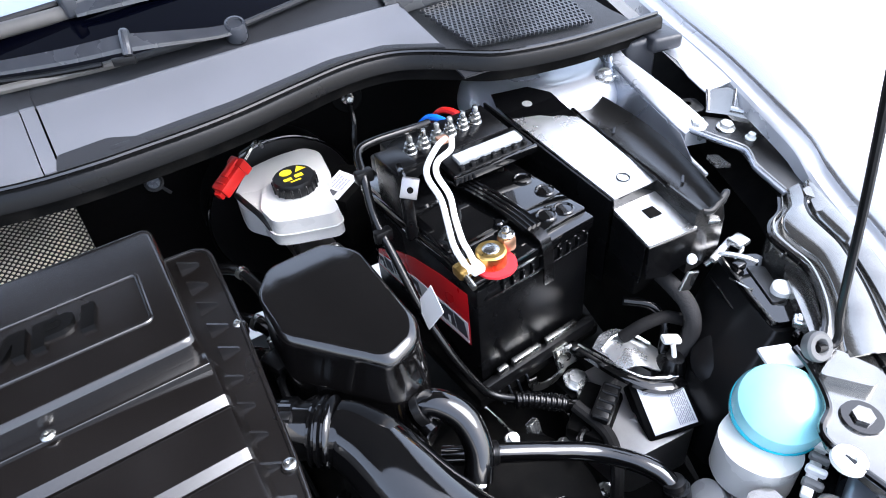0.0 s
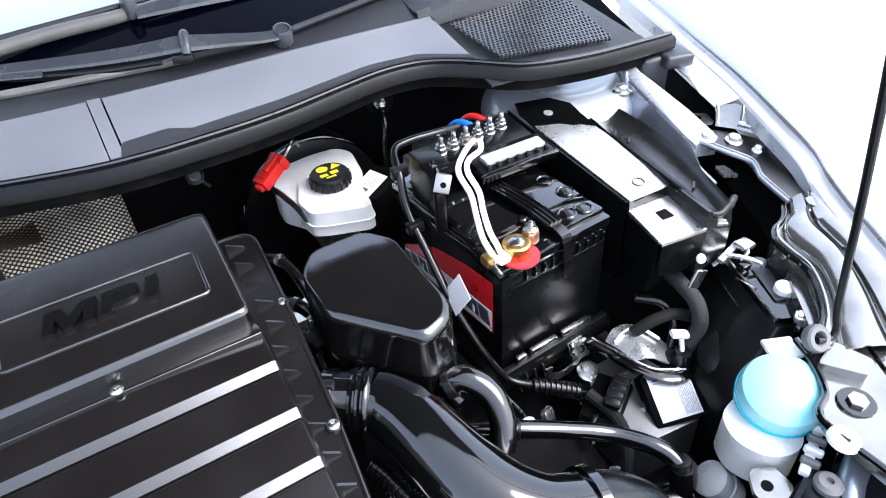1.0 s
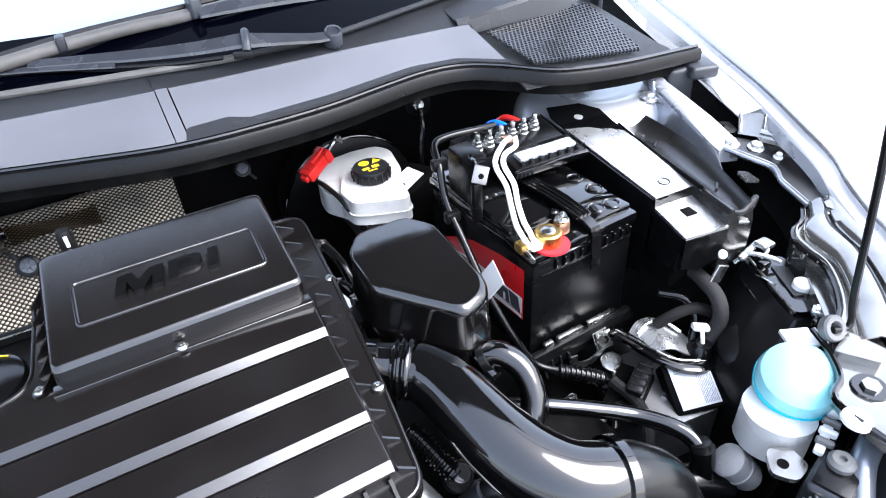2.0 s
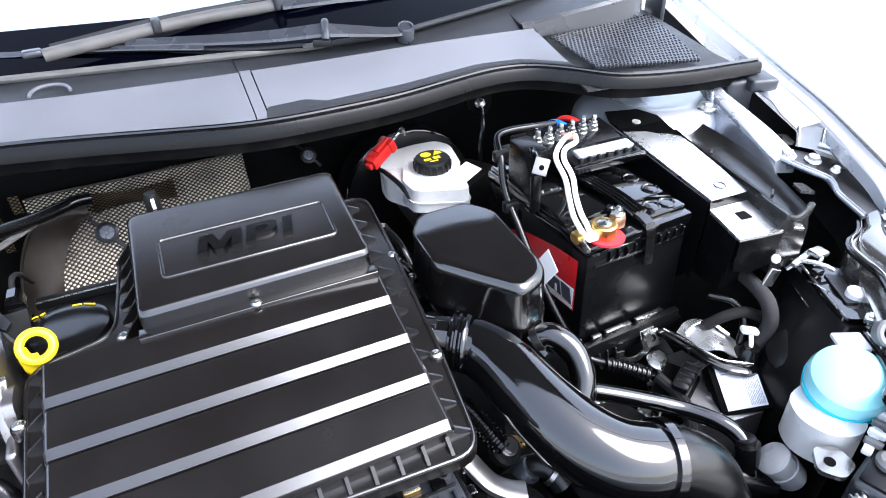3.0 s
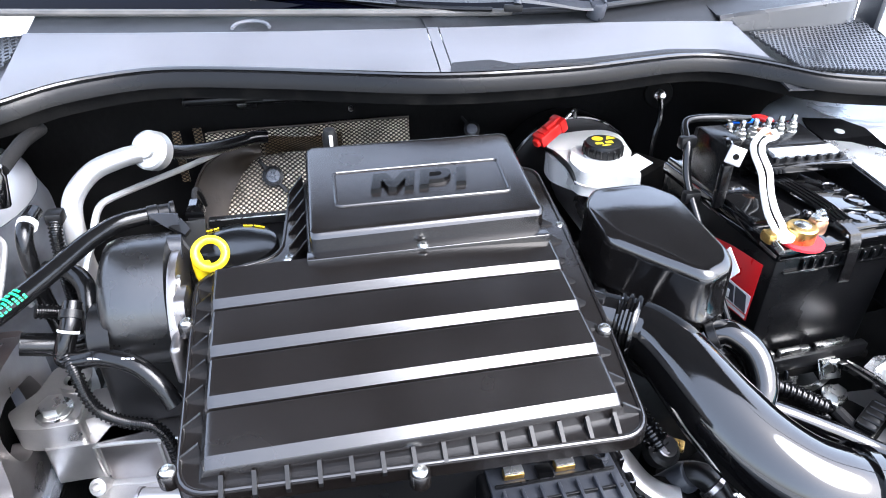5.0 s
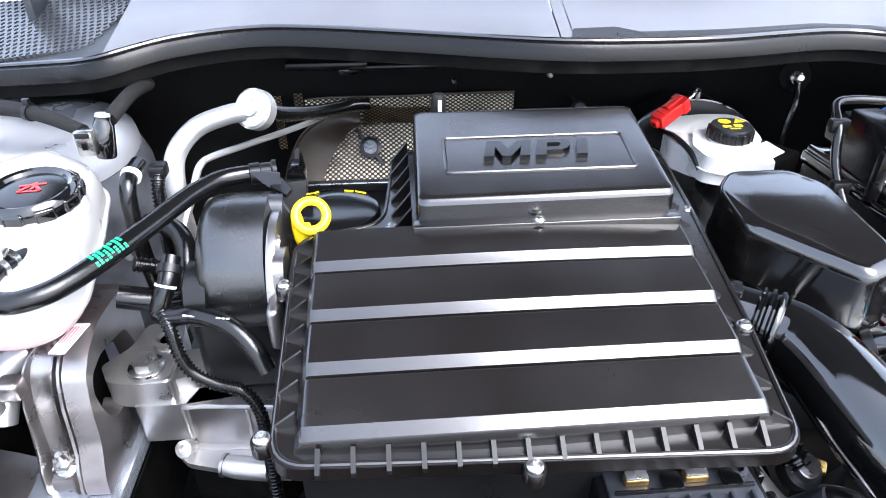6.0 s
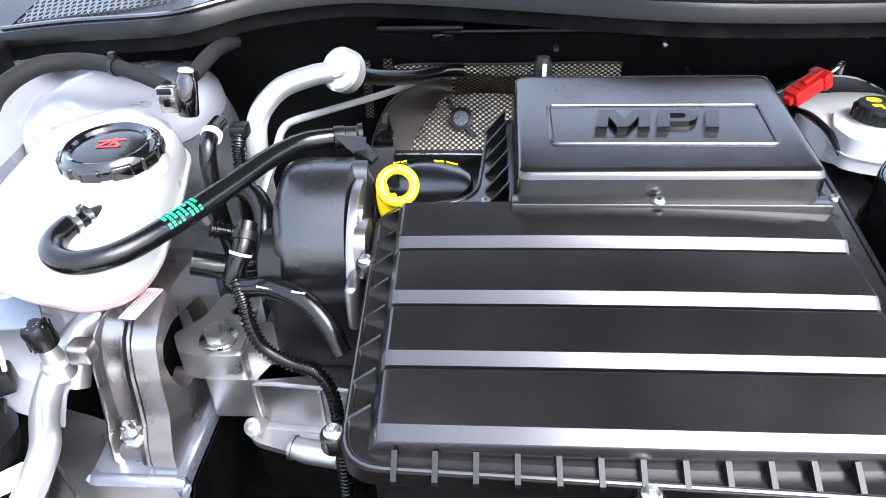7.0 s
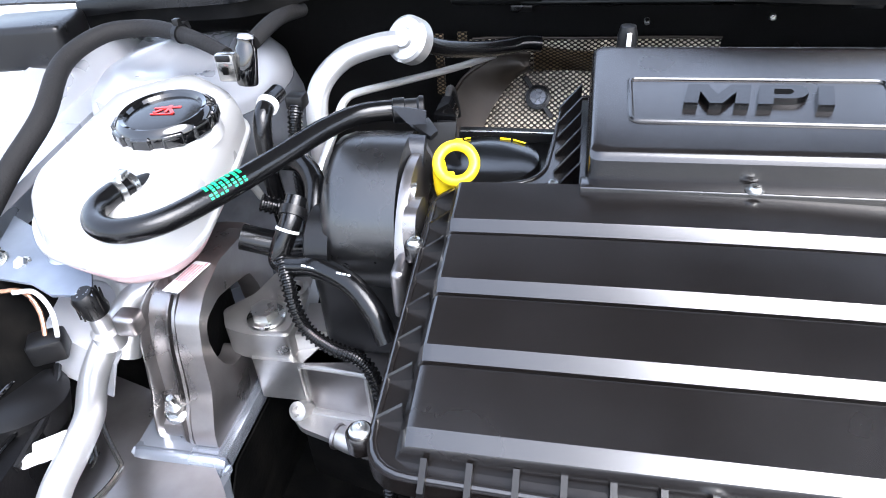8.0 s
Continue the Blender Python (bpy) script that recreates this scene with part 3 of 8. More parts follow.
EDGE_X, EDGE_Y = (-0.85, -0.60, -0.36, -0.21, -0.06, 0.04, 0.13, 0.20, 0.29, 0.45, 0.62, 0.82), (0.995, 0.94, 0.893, 0.867, 0.840, 0.824, 0.822, 0.832, 0.860, 0.91, 0.97, 1.06)


def screen_rows(steps):
    """The glass rises backwards from its lower edge; steps go up the slope."""
    return [[(x, np.interp(x, EDGE_X, EDGE_Y) + d, 0.999 + 0.30 * d + 0.10 * d * d) for x in np.linspace(-0.85, 0.82, 44)] for d in steps]


part("border", sheet(screen_rows((0.0, 0.02, 0.05, 0.09, 0.112)), 0.005), M_GLASS, glass, "black printed border of the glass")
part("pane", sheet(screen_rows((0.112, 0.16, 0.25, 0.40, 0.60)), 0.005), M_BLIND, glass, "pale screened glass")
part("lower_bead", tube([(x, np.interp(x, EDGE_X, EDGE_Y) - 0.003, 1.000) for x in np.linspace(-0.80, 0.06, 30)], 0.0052, 8, 2), M_BLADE, glass, "pale worn rubber bead")
part("lower_bead", tube([(x, np.interp(x, EDGE_X, EDGE_Y) - 0.003, 1.000) for x in np.linspace(0.06, 0.60, 24)], 0.0045, 8, 2), M_COWL, glass, "dark rubber bead")

# ---- open bonnet and its prop ----
hood = thing("bonnet", (0, 0.8, 1.16), "open silver bonnet propped above the engine bay", "bonnet")
part("skin", sheet([[(x, y, z + 0.068 - 0.118 * (x / 0.75) ** 2) for x in np.linspace(-0.84, 0.81, 12)] for y, z in ((0.955, 1.195), (0.945, 1.208), (0.86, 1.350), (0.74, 1.525), (0.60, 1.68), (0.50, 1.765), (0.43, 1.81))], 0.004), M_SILVER, hood)
part("liner", sheet([[(x, y - 0.03, z + 0.068 - 0.118 * (x / 0.75) ** 2) for x in np.linspace(-0.77, 0.74, 12)] for y, z in ((0.945, 1.198), (0.940, 1.210), (0.865, 1.335), (0.745, 1.508), (0.605, 1.66), (0.53, 1.725), (0.47, 1.775))], 0.012), M_LINER, hood, "dark grey felt liner")

for sx in (-1, 1):
    part("hinge", join(box((sx * 0.742, 0.905, 0.965), (0.012, 0.050, 0.10), 0.004, 2), tube([(sx * 0.742, 0.915, 1.0), (sx * 0.745, 0.94, 1.06), (sx * 0.74, 0.945, 1.17)], 0.010, 10)), M_GREY, hood, "dark grey steel hinge")

rod = thing("bonnet_prop", (0.51, 0.18, 0.78), "thin bonnet prop rod standing in a rubber grommet", "prop rod")
part("rod", tube([(0.503, 0.182, 0.776), (0.515, 0.179, 0.773), (0.524, 0.177, 0.774), (0.529, 0.179, 0.784), (0.524, 0.185, 0.82), (0.501, 0.197, 0.98), (0.470, 0.217, 1.18), (0.440, 0.255, 1.38), (0.39, 0.45, 1.775)], 0.0042, 10), M_BLACK, rod)
part("grommet", lathe([(0.014, -0.008), (0.0155, -0.004), (0.0155, 0.002), (0.0135, 0.0045), (0.0085, 0.0045), (0.0065, 0.002), (0.0060, -0.006), (0, -0.006)], 28, to((0.506, 0.183, 0.776), (-0.1, -0.75, 0.6))), M_GROM, rod)


# ---- wipers ----
def wiper_band(pts, wide, thick=0.003):
    """A flat pressed-steel strip along pts, leaning forwards, with its edges turned down."""
    line = spline([Vector(p) for p in pts], 5)
    rows = [[] for k in range(5)]
    for i, p in enumerate(line):
        s = i / (len(line) - 1)
        way = (line[min(i + 1, len(line) - 1)] - line[max(i - 1, 0)]).normalized()
        front = Vector((way.y, -way.x, 0)).normalized()
        if front.y > 0:
            front = -front
        w = wide[0] + (wide[1] - wide[0]) * s
        for k, (a, b) in enumerate(((-0.56, -0.06), (-0.50, 0.36), (-0.44, 0.38), (0.46, -0.30), (0.52, -0.58))):
            rows[k].append(p + front * a * w + Vector((0, 0, b * w)))
    return sheet(rows, thick)


w1 = thing("wiper", (0.187, 0.814, 1.003), "grey-black pressed steel wiper arm below the windscreen", "wiper")
part("arm_head", wiper_band([(0.192, 0.816, 1.004), (0.16, 0.809, 1.008), (0.12, 0.802, 1.017), (0.085, 0.799, 1.024), (0.062, 0.799, 1.028)], (0.0105, 0.0165)), M_WIPER, w1)
part("arm", wiper_band([(0.058, 0.802, 1.028), (0.0, 0.821, 1.024), (-0.067, 0.847, 1.022), (-0.135, 0.874, 1.022), (-0.198, 0.899, 1.022)], (0.0160, 0.0090)), M_WIPER, w1)
part("elbow", tube([(0.065, 0.809, 1.034), (0.063, 0.803, 1.035), (0.060, 0.792, 1.025), (0.058, 0.788, 1.017)], 0.0055, 10), M_WIPER, w1)
part("elbow_pin", box((0.052, 0.787, 1.012), (0.026, 0.006, 0.010), 0.002, 2, Matrix.Rotation(radians(-20), 4, "Z")), M_BLACK, w1)
part("pivot_cap", lathe([(0.0138, -0.018), (0.0138, 0.001), (0.0122, 0.0042), (0.0095, 0.0050), (0.0082, 0.002), (0, 0.0015)], 26, to((0.189, 0.816, 1.006), (-0.05, -0.45, 1))), M_WIPER, w1)
part("blade", wiper_band([(-0.10, 0.850, 1.014), (-0.198, 0.893, 1.017), (-0.28, 0.922, 1.018), (-0.357, 0.945, 1.018), (-0.55, 1.01, 1.023)], (0.006, 0.006)), M_WIPER, w1)
part("rubber", tube([(0.03, 0.812, 1.006), (-0.05, 0.838, 1.006), (-0.20, 0.898, 1.012), (-0.357, 0.95, 1.012), (-0.55, 1.018, 1.018)], 0.0034, 8), M_BLACK, w1)
w2 = thing("wiper", (-0.05, 0.925, 1.03), "worn grey rubber wiper blade resting on the windscreen", "wiper")
part("blade", tube([(-0.300, 0.893, 1.022), (-0.22, 0.902, 1.028), (-0.149, 0.915, 1.032), (-0.069, 0.926, 1.035), (0.016, 0.932, 1.036), (0.10, 0.945, 1.038), (0.25, 0.985, 1.044)], 0.0092, 12), M_BLADE, w2)
part("spine", tube([(-0.29, 0.903, 1.029), (-0.149, 0.925, 1.040), (-0.05, 0.937, 1.043), (0.10, 0.957, 1.046)], 0.0045, 8), M_BLACK, w2)
part("end_cap", box((-0.312, 0.893, 1.027), (0.026, 0.016, 0.010), 0.004, 3, Matrix.Rotation(radians(6), 4, "Z")), M_WIPER, w2)
part("blade_clip", box((-0.152, 0.912, 1.036), (0.012, 0.022, 0.020), 0.003, 3), M_GREY, w2)
part("arm_hook", box((0.026, 0.928, 1.046), (0.016, 0.022, 0.030), 0.004, 3, Matrix.Rotation(radians(15), 4, "Z")), M_WIPER, w2)
part("arm", wiper_band([(0.03, 0.918, 1.040), (0.07, 0.918, 1.042), (0.16, 0.925, 1.040), (0.30, 0.94, 1.030)], (0.012, 0.022)), M_WIPER, w2)


# ---- air filter box ----
airbox = thing("air_filter_box", (-0.17, 0.42, 0.74), "satin black air filter box with stepped ribbed cover", "air filter box")


def fz(y):
    return 0.80 + 0.1 * (y - 0.227)


SHEAR = Matrix(((1, 0, 0, 0), (0, 1, 0, 0), (0, 0.1, 1, 0.80 - 0.0227), (0, 0, 0, 1)))
FLANGE = rounded([(-0.362, 0.236), (0.013, 0.222), (0.028, 0.34), (0.042, 0.50), (0.050, 0.645), (-0.268, 0.655), (-0.282, 0.51), (-0.368, 0.49)], 0.026, 6)
part("flange", slab(FLANGE, -0.012, 0.0, 0.004, 3, SHEAR), M_BOX, airbox)
part("flange_rim", sweep([SHEAR @ Vector((x, y, 0.0)) for x, y in [((px + 0.165) * 0.985 - 0.165, (py - 0.44) * 0.985 + 0.44) for px, py in FLANGE + FLANGE[:2]]], lambda i, s: [(0.0022, -0.001), (0.0018, 0.0012), (0.0006, 0.002), (-0.0006, 0.002), (-0.0018, 0.0012), (-0.0022, -0.001)], False), M_BOX, airbox)
part("lower_box", slab([(x * 0.93 - 0.012, (y - 0.42) * 0.93 + 0.43) for x, y in FLANGE], -0.14, -0.012, 0.004, 2, SHEAR), M_BLACK, airbox)

# stepped cover: panels with sloping light-catching steps between them
PROF = [(0.466, 0.800), (0.463, 0.848), (0.459, 0.853)]
for k, (yb, zb) in enumerate(((0.408, 0.843), (0.352, 0.834), (0.300, 0.825), (0.248, 0.814))):
    PROF += [(yb + 0.0084, zb + 0.0050), (yb + 0.0077, zb + 0.0044), (yb + 0.001, zb + 0.0002), (yb, zb - 0.0005)]
    if k < 3:
        PROF += [(yb - 0.0006, zb - 0.0032), (yb - 0.0026, zb - 0.0032), (yb - 0.0032, zb - 0.0006), (yb - 0.0045, zb)]
PROF += [(0.2474, 0.812), (0.2466, 0.806), (0.2462, 0.795)]


def cover_x(y):
    return -0.339 + 0.04 * (0.48 - y) * 0.3, -0.002 - 0.03 * (0.48 - y)


loops = []
for u in (0.0, 0.012, 0.05, 0.12, 0.22, 0.33, 0.44, 0.56, 0.67, 0.78, 0.88, 0.95, 0.988, 1.0):
    loop = []
    for y, z in PROF:
        l, r = cover_x(y)
        bow = 0.005 * (1 - (2 * u - 1) ** 2)
        loop.append((l + (r - l) * u, y - bow * 0.9, z + (bow if z > 0.806 else 0)))
    loops.append(loop)
# round the two side walls down to the flange
for e, sgn in ((0, -1), (-1, 1)):
    side = loops[e]
    l0 = [(x + sgn * 0.0018, y, max(0.79, z - 0.0008)) for x, y, z in side]
    l1 = [(x + sgn * 0.0045, y, max(0.79, z - 0.0045)) for x, y, z in side]
    l2 = [(x + sgn * 0.010, y, min(z, fz(y) - 0.004)) for x, y, z in side]
    if e == 0:
        loops = [l2, l1, l0] + loops
    else:
        loops = loops + [l0, l1, l2]
part("stepped_cover", loft(loops), M_BOX, airbox, "", 20)

# raised lid
def lid_loop(g, z, front=0.0):
    return [(x, y, z + 0.13 * (y - 0.46)) for x, y in rounded([(-0.243 - g, 0.464 - g - front), (-0.009 + g, 0.467 - g - front), (-0.004 + g, 0.622 + g), (-0.240 - g, 0.622 + g)], 0.010, 5)]


part("lid", loft([lid_loop(0.0050, 0.815, 0.0012), lid_loop(0.0052, 0.8565, 0.0010), lid_loop(0.0052, 0.8580, 0.0008), lid_loop(0.0049, 0.8750, 0.0006), lid_loop(0.0047, 0.8757, 0.0004), lid_loop(0.0042, 0.8774), lid_loop(0.0032, 0.8789), lid_loop(0.0016, 0.8800), lid_loop(-0.0006, 0.8805), lid_loop(-0.004, 0.8805), lid_loop(-0.03, 0.8805)]), M_BOX, airbox, "", 24)
PLM = Matrix(((1, 0, 0, -0.123), (0, 1, 0, 0.5335), (0, 0.13, 1, 0.8805 + 0.13 * 0.0735 + 0.0002), (0, 0, 0, 1)))
plate = rounded([(-0.094, -0.0315), (0.093, -0.0315), (0.095, 0.0325), (-0.093, 0.0315)], 0.006, 4)
part("plate_rim", sweep([PLM @ Vector((x, y, 0)) for x, y in plate + plate[:2]], lambda i, s: [(0.0024, -0.0008), (0.0019, 0.0009), (0.0007, 0.0018), (-0.0007, 0.0018), (-0.0019, 0.0009), (-0.0024, -0.0008)], False), M_BOX, airbox)
LET = PLM @ Matrix.Translation((0.0, 0.001, 0.0)) @ Matrix(((1, 0.22, 0, 0), (0, 1, 0, 0), (0, 0, 1, 0), (0, 0, 0, 1)))
H2 = 0.0140
GLYPHS = ([(-0.053, -H2), (-0.053, H2), (-0.0385, H2), (-0.030, -0.001), (-0.0215, H2), (-0.007, H2), (-0.007, -H2), (-0.0170, -H2), (-0.0170, 0.003), (-0.0255, -H2), (-0.0345, -H2), (-0.043, 0.003), (-0.043, -H2)],
          [(-0.001, -H2), (-0.001, H2), (0.026, H2), (0.0325, 0.0105), (0.0335, 0.003), (0.030, -0.003), (0.024, -0.0055), (0.0095, -0.0055), (0.0095, -H2)],
          [(0.0400, -H2), (0.0400, H2), (0.0510, H2), (0.0510, -H2)])
part("lettering", join(*[slab(g, -0.001, 0.0050, 0.0017, 3, LET) for g in GLYPHS]), M_LETTER, airbox, "raised letters MPI")
part("letter_counter", slab(rounded([(0.0095, 0.0005), (0.0095, 0.0080), (0.021, 0.0080), (0.0235, 0.0045), (0.021, 0.0005)], 0.001, 2), 0.0048, 0.0052, 0, 1, LET), M_DARK, airbox, "sunken counter of the letter P")
part("lid_step", box((-0.127, 0.4545, 0.8480), (0.250, 0.016, 0.024), 0.0012, 3), M_BOX, airbox)


def gusset(a, b, drop, t=0.0013):
    """A thin triangular stiffening fin from the wall (a) out to the flange (b)."""
    a, b = Vector(a), Vector(b)
    n = (b - a).cross(Vector((0, 0, 1))).normalized() * t
    bm = bmesh.new()
    tri = [a + Vector((0, 0, drop)), a - Vector((0, 0, 0.004)), b - Vector((0, 0, 0.002)), b + Vector((0, 0, 0.002))]
    p = [bm.verts.new(v + n) for v in tri]
    q = [bm.verts.new(v - n) for v in tri]
    bm.faces.new(p)
    bm.faces.new(q[::-1])
    for k in range(4):
        bm.faces.new((p[k], q[k], q[(k + 1) % 4], p[(k + 1) % 4]))
    return soften(bm, 0.0007, 2)


for y in np.linspace(0.475, 0.272, 8):
    l, r = cover_x(y)
    part("fin", gusset((l - 0.008, y, fz(y)), (l - 0.024, y - 0.002, fz(y)), 0.013), M_BOX, airbox)
for y in np.linspace(0.62, 0.25, 12):
    l, r = cover_x(y)
    if y > 0.48:
        r = 0.005
    part("fin", gusset((r + 0.005, y, fz(y)), (r + 0.021 + 0.02 * max(0, y - 0.4), y - 0.003, fz(y)), 0.011), M_BOX, airbox)
for y in np.linspace(0.63, 0.50, 6):
    part("fin", gusset((-0.252, y, fz(y)), (-0.272, y - 0.006, fz(y)), 0.024), M_BOX, airbox)
for x in np.linspace(-0.327, -0.014, 14):
    part("fin", gusset((x, 0.244, fz(0.243)), (x, 0.229, fz(0.22)), 0.009, 0.0017), M_BLACK, airbox)
for x, y, dz in ((-0.369, 0.421, 0), (0.02, 0.343, 0), (0.037, 0.514, -0.004), (-0.180, 0.226, -0.002), (-0.368, 0.262, -0.002), (-0.272, 0.500, 0.0)):
    part("screw_boss", lathe([(0.0085, -0.011), (0.0085, 0.0), (0.0075, 0.002), (0, 0.002)], 18, Matrix.Translation((x, y, fz(y) + dz))), M_BOX, airbox)
    part("screw", screw(0.0045, Matrix.Translation((x, y, fz(y) + dz + 0.002))), M_ZINC, airbox, "steel washer-head screw")
part("screw", screw(0.0045, Matrix.Translation((-0.136, 0.4505, 0.8602))), M_ZINC, airbox, "steel washer-head screw")
part("vent_knob", lathe([(0.009, -0.04), (0.009, 0.0), (0.007, 0.008), (0, 0.010)], 18, Matrix.Translation((-0.214, 0.655, 0.902))), M_BLACK, airbox)
part("knob_mark", box((-0.213, 0.6455, 0.899), (0.004, 0.002, 0.014), 0.0005), M_WHITE, airbox)

# ---- control unit below the air box ----
ecu = thing("fuse_carrier", (-0.06, 0.22, 0.70), "dark blue-black control box with contacts below the filter box", "control box")
part("body", box((-0.065, 0.228, 0.728), (0.125, 0.085, 0.050), 0.004), M_CASE, ecu)
part("deck", box((-0.065, 0.226, 0.7545), (0.112, 0.070, 0.005), 0.0015), M_GREY, ecu)
for i in range(7):
    part("rib", box((-0.112 + 0.0157 * i, 0.207, 0.759), (0.003, 0.034, 0.006), 0.0008), M_GREY, ecu)
for k in range(3):
    part("cross_rib", box((-0.065, 0.194 + 0.018 * k, 0.7585), (0.105, 0.0025, 0.004), 0.0008), M_CASE, ecu)
for x in (-0.095, -0.050):
    part("contact", box((x - 0.004, 0.240, 0.760), (0.018, 0.009, 0.006), 0.0015), M_BRASS, ecu, "brass contact block")
    part("contact_pad", box((x - 0.004, 0.240, 0.764), (0.0165, 0.0075, 0.003), 0.0008), M_BARE, ecu)
    part("socket", box((x + 0.022, 0.236, 0.759), (0.014, 0.014, 0.007), 0.001), M_GLOSS, ecu)
for k in range(3):
    part("clip", box((0.001, 0.20 + 0.024 * k, 0.735), (0.008, 0.012, 0.030), 0.002), M_GLOSS, ecu)
part("lug", lathe([(0.007, -0.01), (0.007, 0.004), (0.004, 0.005), (0.003, 0.001), (0, 0.001)], 18, Matrix.Translation((-0.020, 0.242, 0.758))), M_GREY, ecu)

# ---- resonator and intake duct ----
reso = thing("intake_resonator", (0.12, 0.44, 0.72), "glossy black rounded intake resonator box", "resonator")
RTOP = rounded([(0.062, 0.446), (0.063, 0.512), (0.086, 0.542), (0.152, 0.543), (0.177, 0.512), (0.180, 0.392), (0.168, 0.372), (0.133, 0.359), (0.106, 0.392)], 0.012, 5)


def reso_loop(turn, fall=0.0, out=0.0, inset=0.0):
    """One level of the shell: turn runs 0 to 90 degrees over its edge, which is wider along the front ridge."""
    cx, cy = 0.125, 0.455
    loop = []
    for x, y in RTOP:
        w = min(1, max(0, (0.47 - y - 0.5 * (x - 0.12)) / 0.05))
        d = Vector((cx - x, cy - y)).normalized()
        g = (0.005 + 0.009 * w) * (1 - math.cos(radians(turn))) - out + inset
        drop = (0.0045 + 0.0075 * w) * (1 - math.sin(radians(turn)))
        loop.append((x + d.x * g, y + d.y * g, 0.853 + 0.05 * (y - 0.45) - drop - fall))
    return loop


part("shell", loft([reso_loop(0, 0.145, 0.006), reso_loop(0, 0.05, 0.003), reso_loop(0, 0.046, 0.003), reso_loop(0, 0.044, 0.001), reso_loop(0, 0.003), reso_loop(0)]
                   + [reso_loop(a) for a in (18, 36, 54, 72, 86)] + [reso_loop(90, 0, 0, 0.001), reso_loop(90, 0, 0, 0.006), reso_loop(90, -0.001, 0, 0.025)]), M_RESO, reso, "", 45)
part("drain_stub", lathe([(0.010, 0), (0.010, 0.03)], 14, to((0.145, 0.36, 0.77), (0.2, -1, -0.3))), M_GLOSS, reso)
duct = thing("intake_duct", (0.12, 0.25, 0.7), "glossy black moulded intake duct with bellows", "intake duct")
DX = (0.80, -0.60, -0.02)
part("neck", tube([(0.004, 0.420, 0.787), (0.030, 0.4005, 0.786), (0.056, 0.381, 0.7855)], 0.0275, 28), M_GLOSS, duct)
part("socket", lathe([(0.028, 0), (0.0305, 0.001), (0.0305, 0.012), (0.0285, 0.013)], 30, to((0.030, 0.4005, 0.786), DX)), M_GLOSS, duct)
part("bellows", lathe([(0.028, 0.000), (0.0325, 0.002), (0.0330, 0.004), (0.0295, 0.006), (0.0295, 0.0075), (0.0335, 0.0095), (0.0335, 0.012), (0.0295, 0.014), (0.0295, 0.0155), (0.0335, 0.0175), (0.0335, 0.020), (0.030, 0.023)], 40, to((0.053, 0.3825, 0.7855), DX)), M_GLOSS, duct, "ribbed rubber bellows", 50)
part("latch", box((0.033, 0.391, 0.814), (0.016, 0.010, 0.006), 0.002, 2, Matrix.Rotation(radians(-37), 4, "Z")), M_BLACK, duct)
part("pipe", tube([(0.070, 0.3695, 0.785), (0.080, 0.358, 0.783), (0.090, 0.336, 0.779), (0.098, 0.305, 0.773), (0.108, 0.262, 0.763), (0.123, 0.226, 0.753), (0.146, 0.199, 0.744), (0.172, 0.186, 0.737), (0.196, 0.181, 0.731)], [0.030, 0.032, 0.0345, 0.037, 0.039, 0.040, 0.040, 0.040, 0.039], 32), M_GLOSS, duct, "", 60)
part("clamp", lathe([(0.040, -0.006), (0.0435, -0.005), (0.0435, 0.005), (0.040, 0.006)], 36, to((0.192, 0.182, 0.732), (1.0, -0.2, -0.22))), M_GLOSS, duct)
part("end_hose", tube([(0.194, 0.1815, 0.7315), (0.215, 0.176, 0.722), (0.24, 0.165, 0.70), (0.255, 0.15, 0.66)], 0.0375, 24), M_RUBBER, duct)
part("seam_line", tube([(0.062, 0.352, 0.755), (0.075, 0.315, 0.748), (0.090, 0.265, 0.737), (0.106, 0.232, 0.729)], 0.0016, 6), M_GLOSS, duct)

uh = thing("breather_hose", (0.16, 0.32, 0.74), "short bent glossy black rubber hose", "hose")
part("hose", tube([(0.148, 0.352, 0.772), (0.162, 0.345, 0.782), (0.178, 0.322, 0.772), (0.178, 0.298, 0.75), (0.165, 0.282, 0.73)], 0.0145, 18), M_GLOSS, uh)
part("collar", lathe([(0.0148, -0.005), (0.0165, -0.004), (0.0165, 0.004), (0.0148, 0.005)], 20, to((0.150, 0.351, 0.774), (1, -0.4, 0.6))), M_BLACK, uh)
ch = thing("coolant_hose", (0.25, 0.27, 0.68), "black rubber coolant hose across the gearbox", "hose")
part("hose", tube([(0.16, 0.34, 0.70), (0.20, 0.312, 0.704), (0.25, 0.29, 0.69), (0.30, 0.267, 0.672), (0.335, 0.225, 0.668), (0.346, 0.198, 0.655), (0.345, 0.18, 0.62)], 0.0104, 16), M_GLOSS, ch)
for p, w in (((0.203, 0.311, 0.7035), (1, -0.5, -0.1)), ((0.3465, 0.199, 0.66), (0, -0.4, -1))):
    part("clamp", lathe([(0.0105, -0.005), (0.0122, -0.004), (0.0122, 0.004), (0.0105, 0.005)], 20, to(p, w)), M_BLACK, ch)

# ---- battery ----
BM = Matrix.Translation((0.346, 0.55, 0)) @ Matrix.Rotation(radians(3), 4, "Z")


def bb(c, s, bev=0.002, seg=2):
    b = box(c, s, bev, seg)
    bmesh.ops.transform(b, matrix=BM, verts=b.verts)
    return b


bat = thing("battery", (0.346, 0.55, 0.64), "black car battery with red side label and brass clamp", "battery")
part("case", bb((0, 0, 0.725), (0.170, 0.240, 0.165), 0.004), M_CASE, bat)
part("lid", bb((0, 0.0, 0.812), (0.176, 0.246, 0.018), 0.004), M_GLOSS, bat)
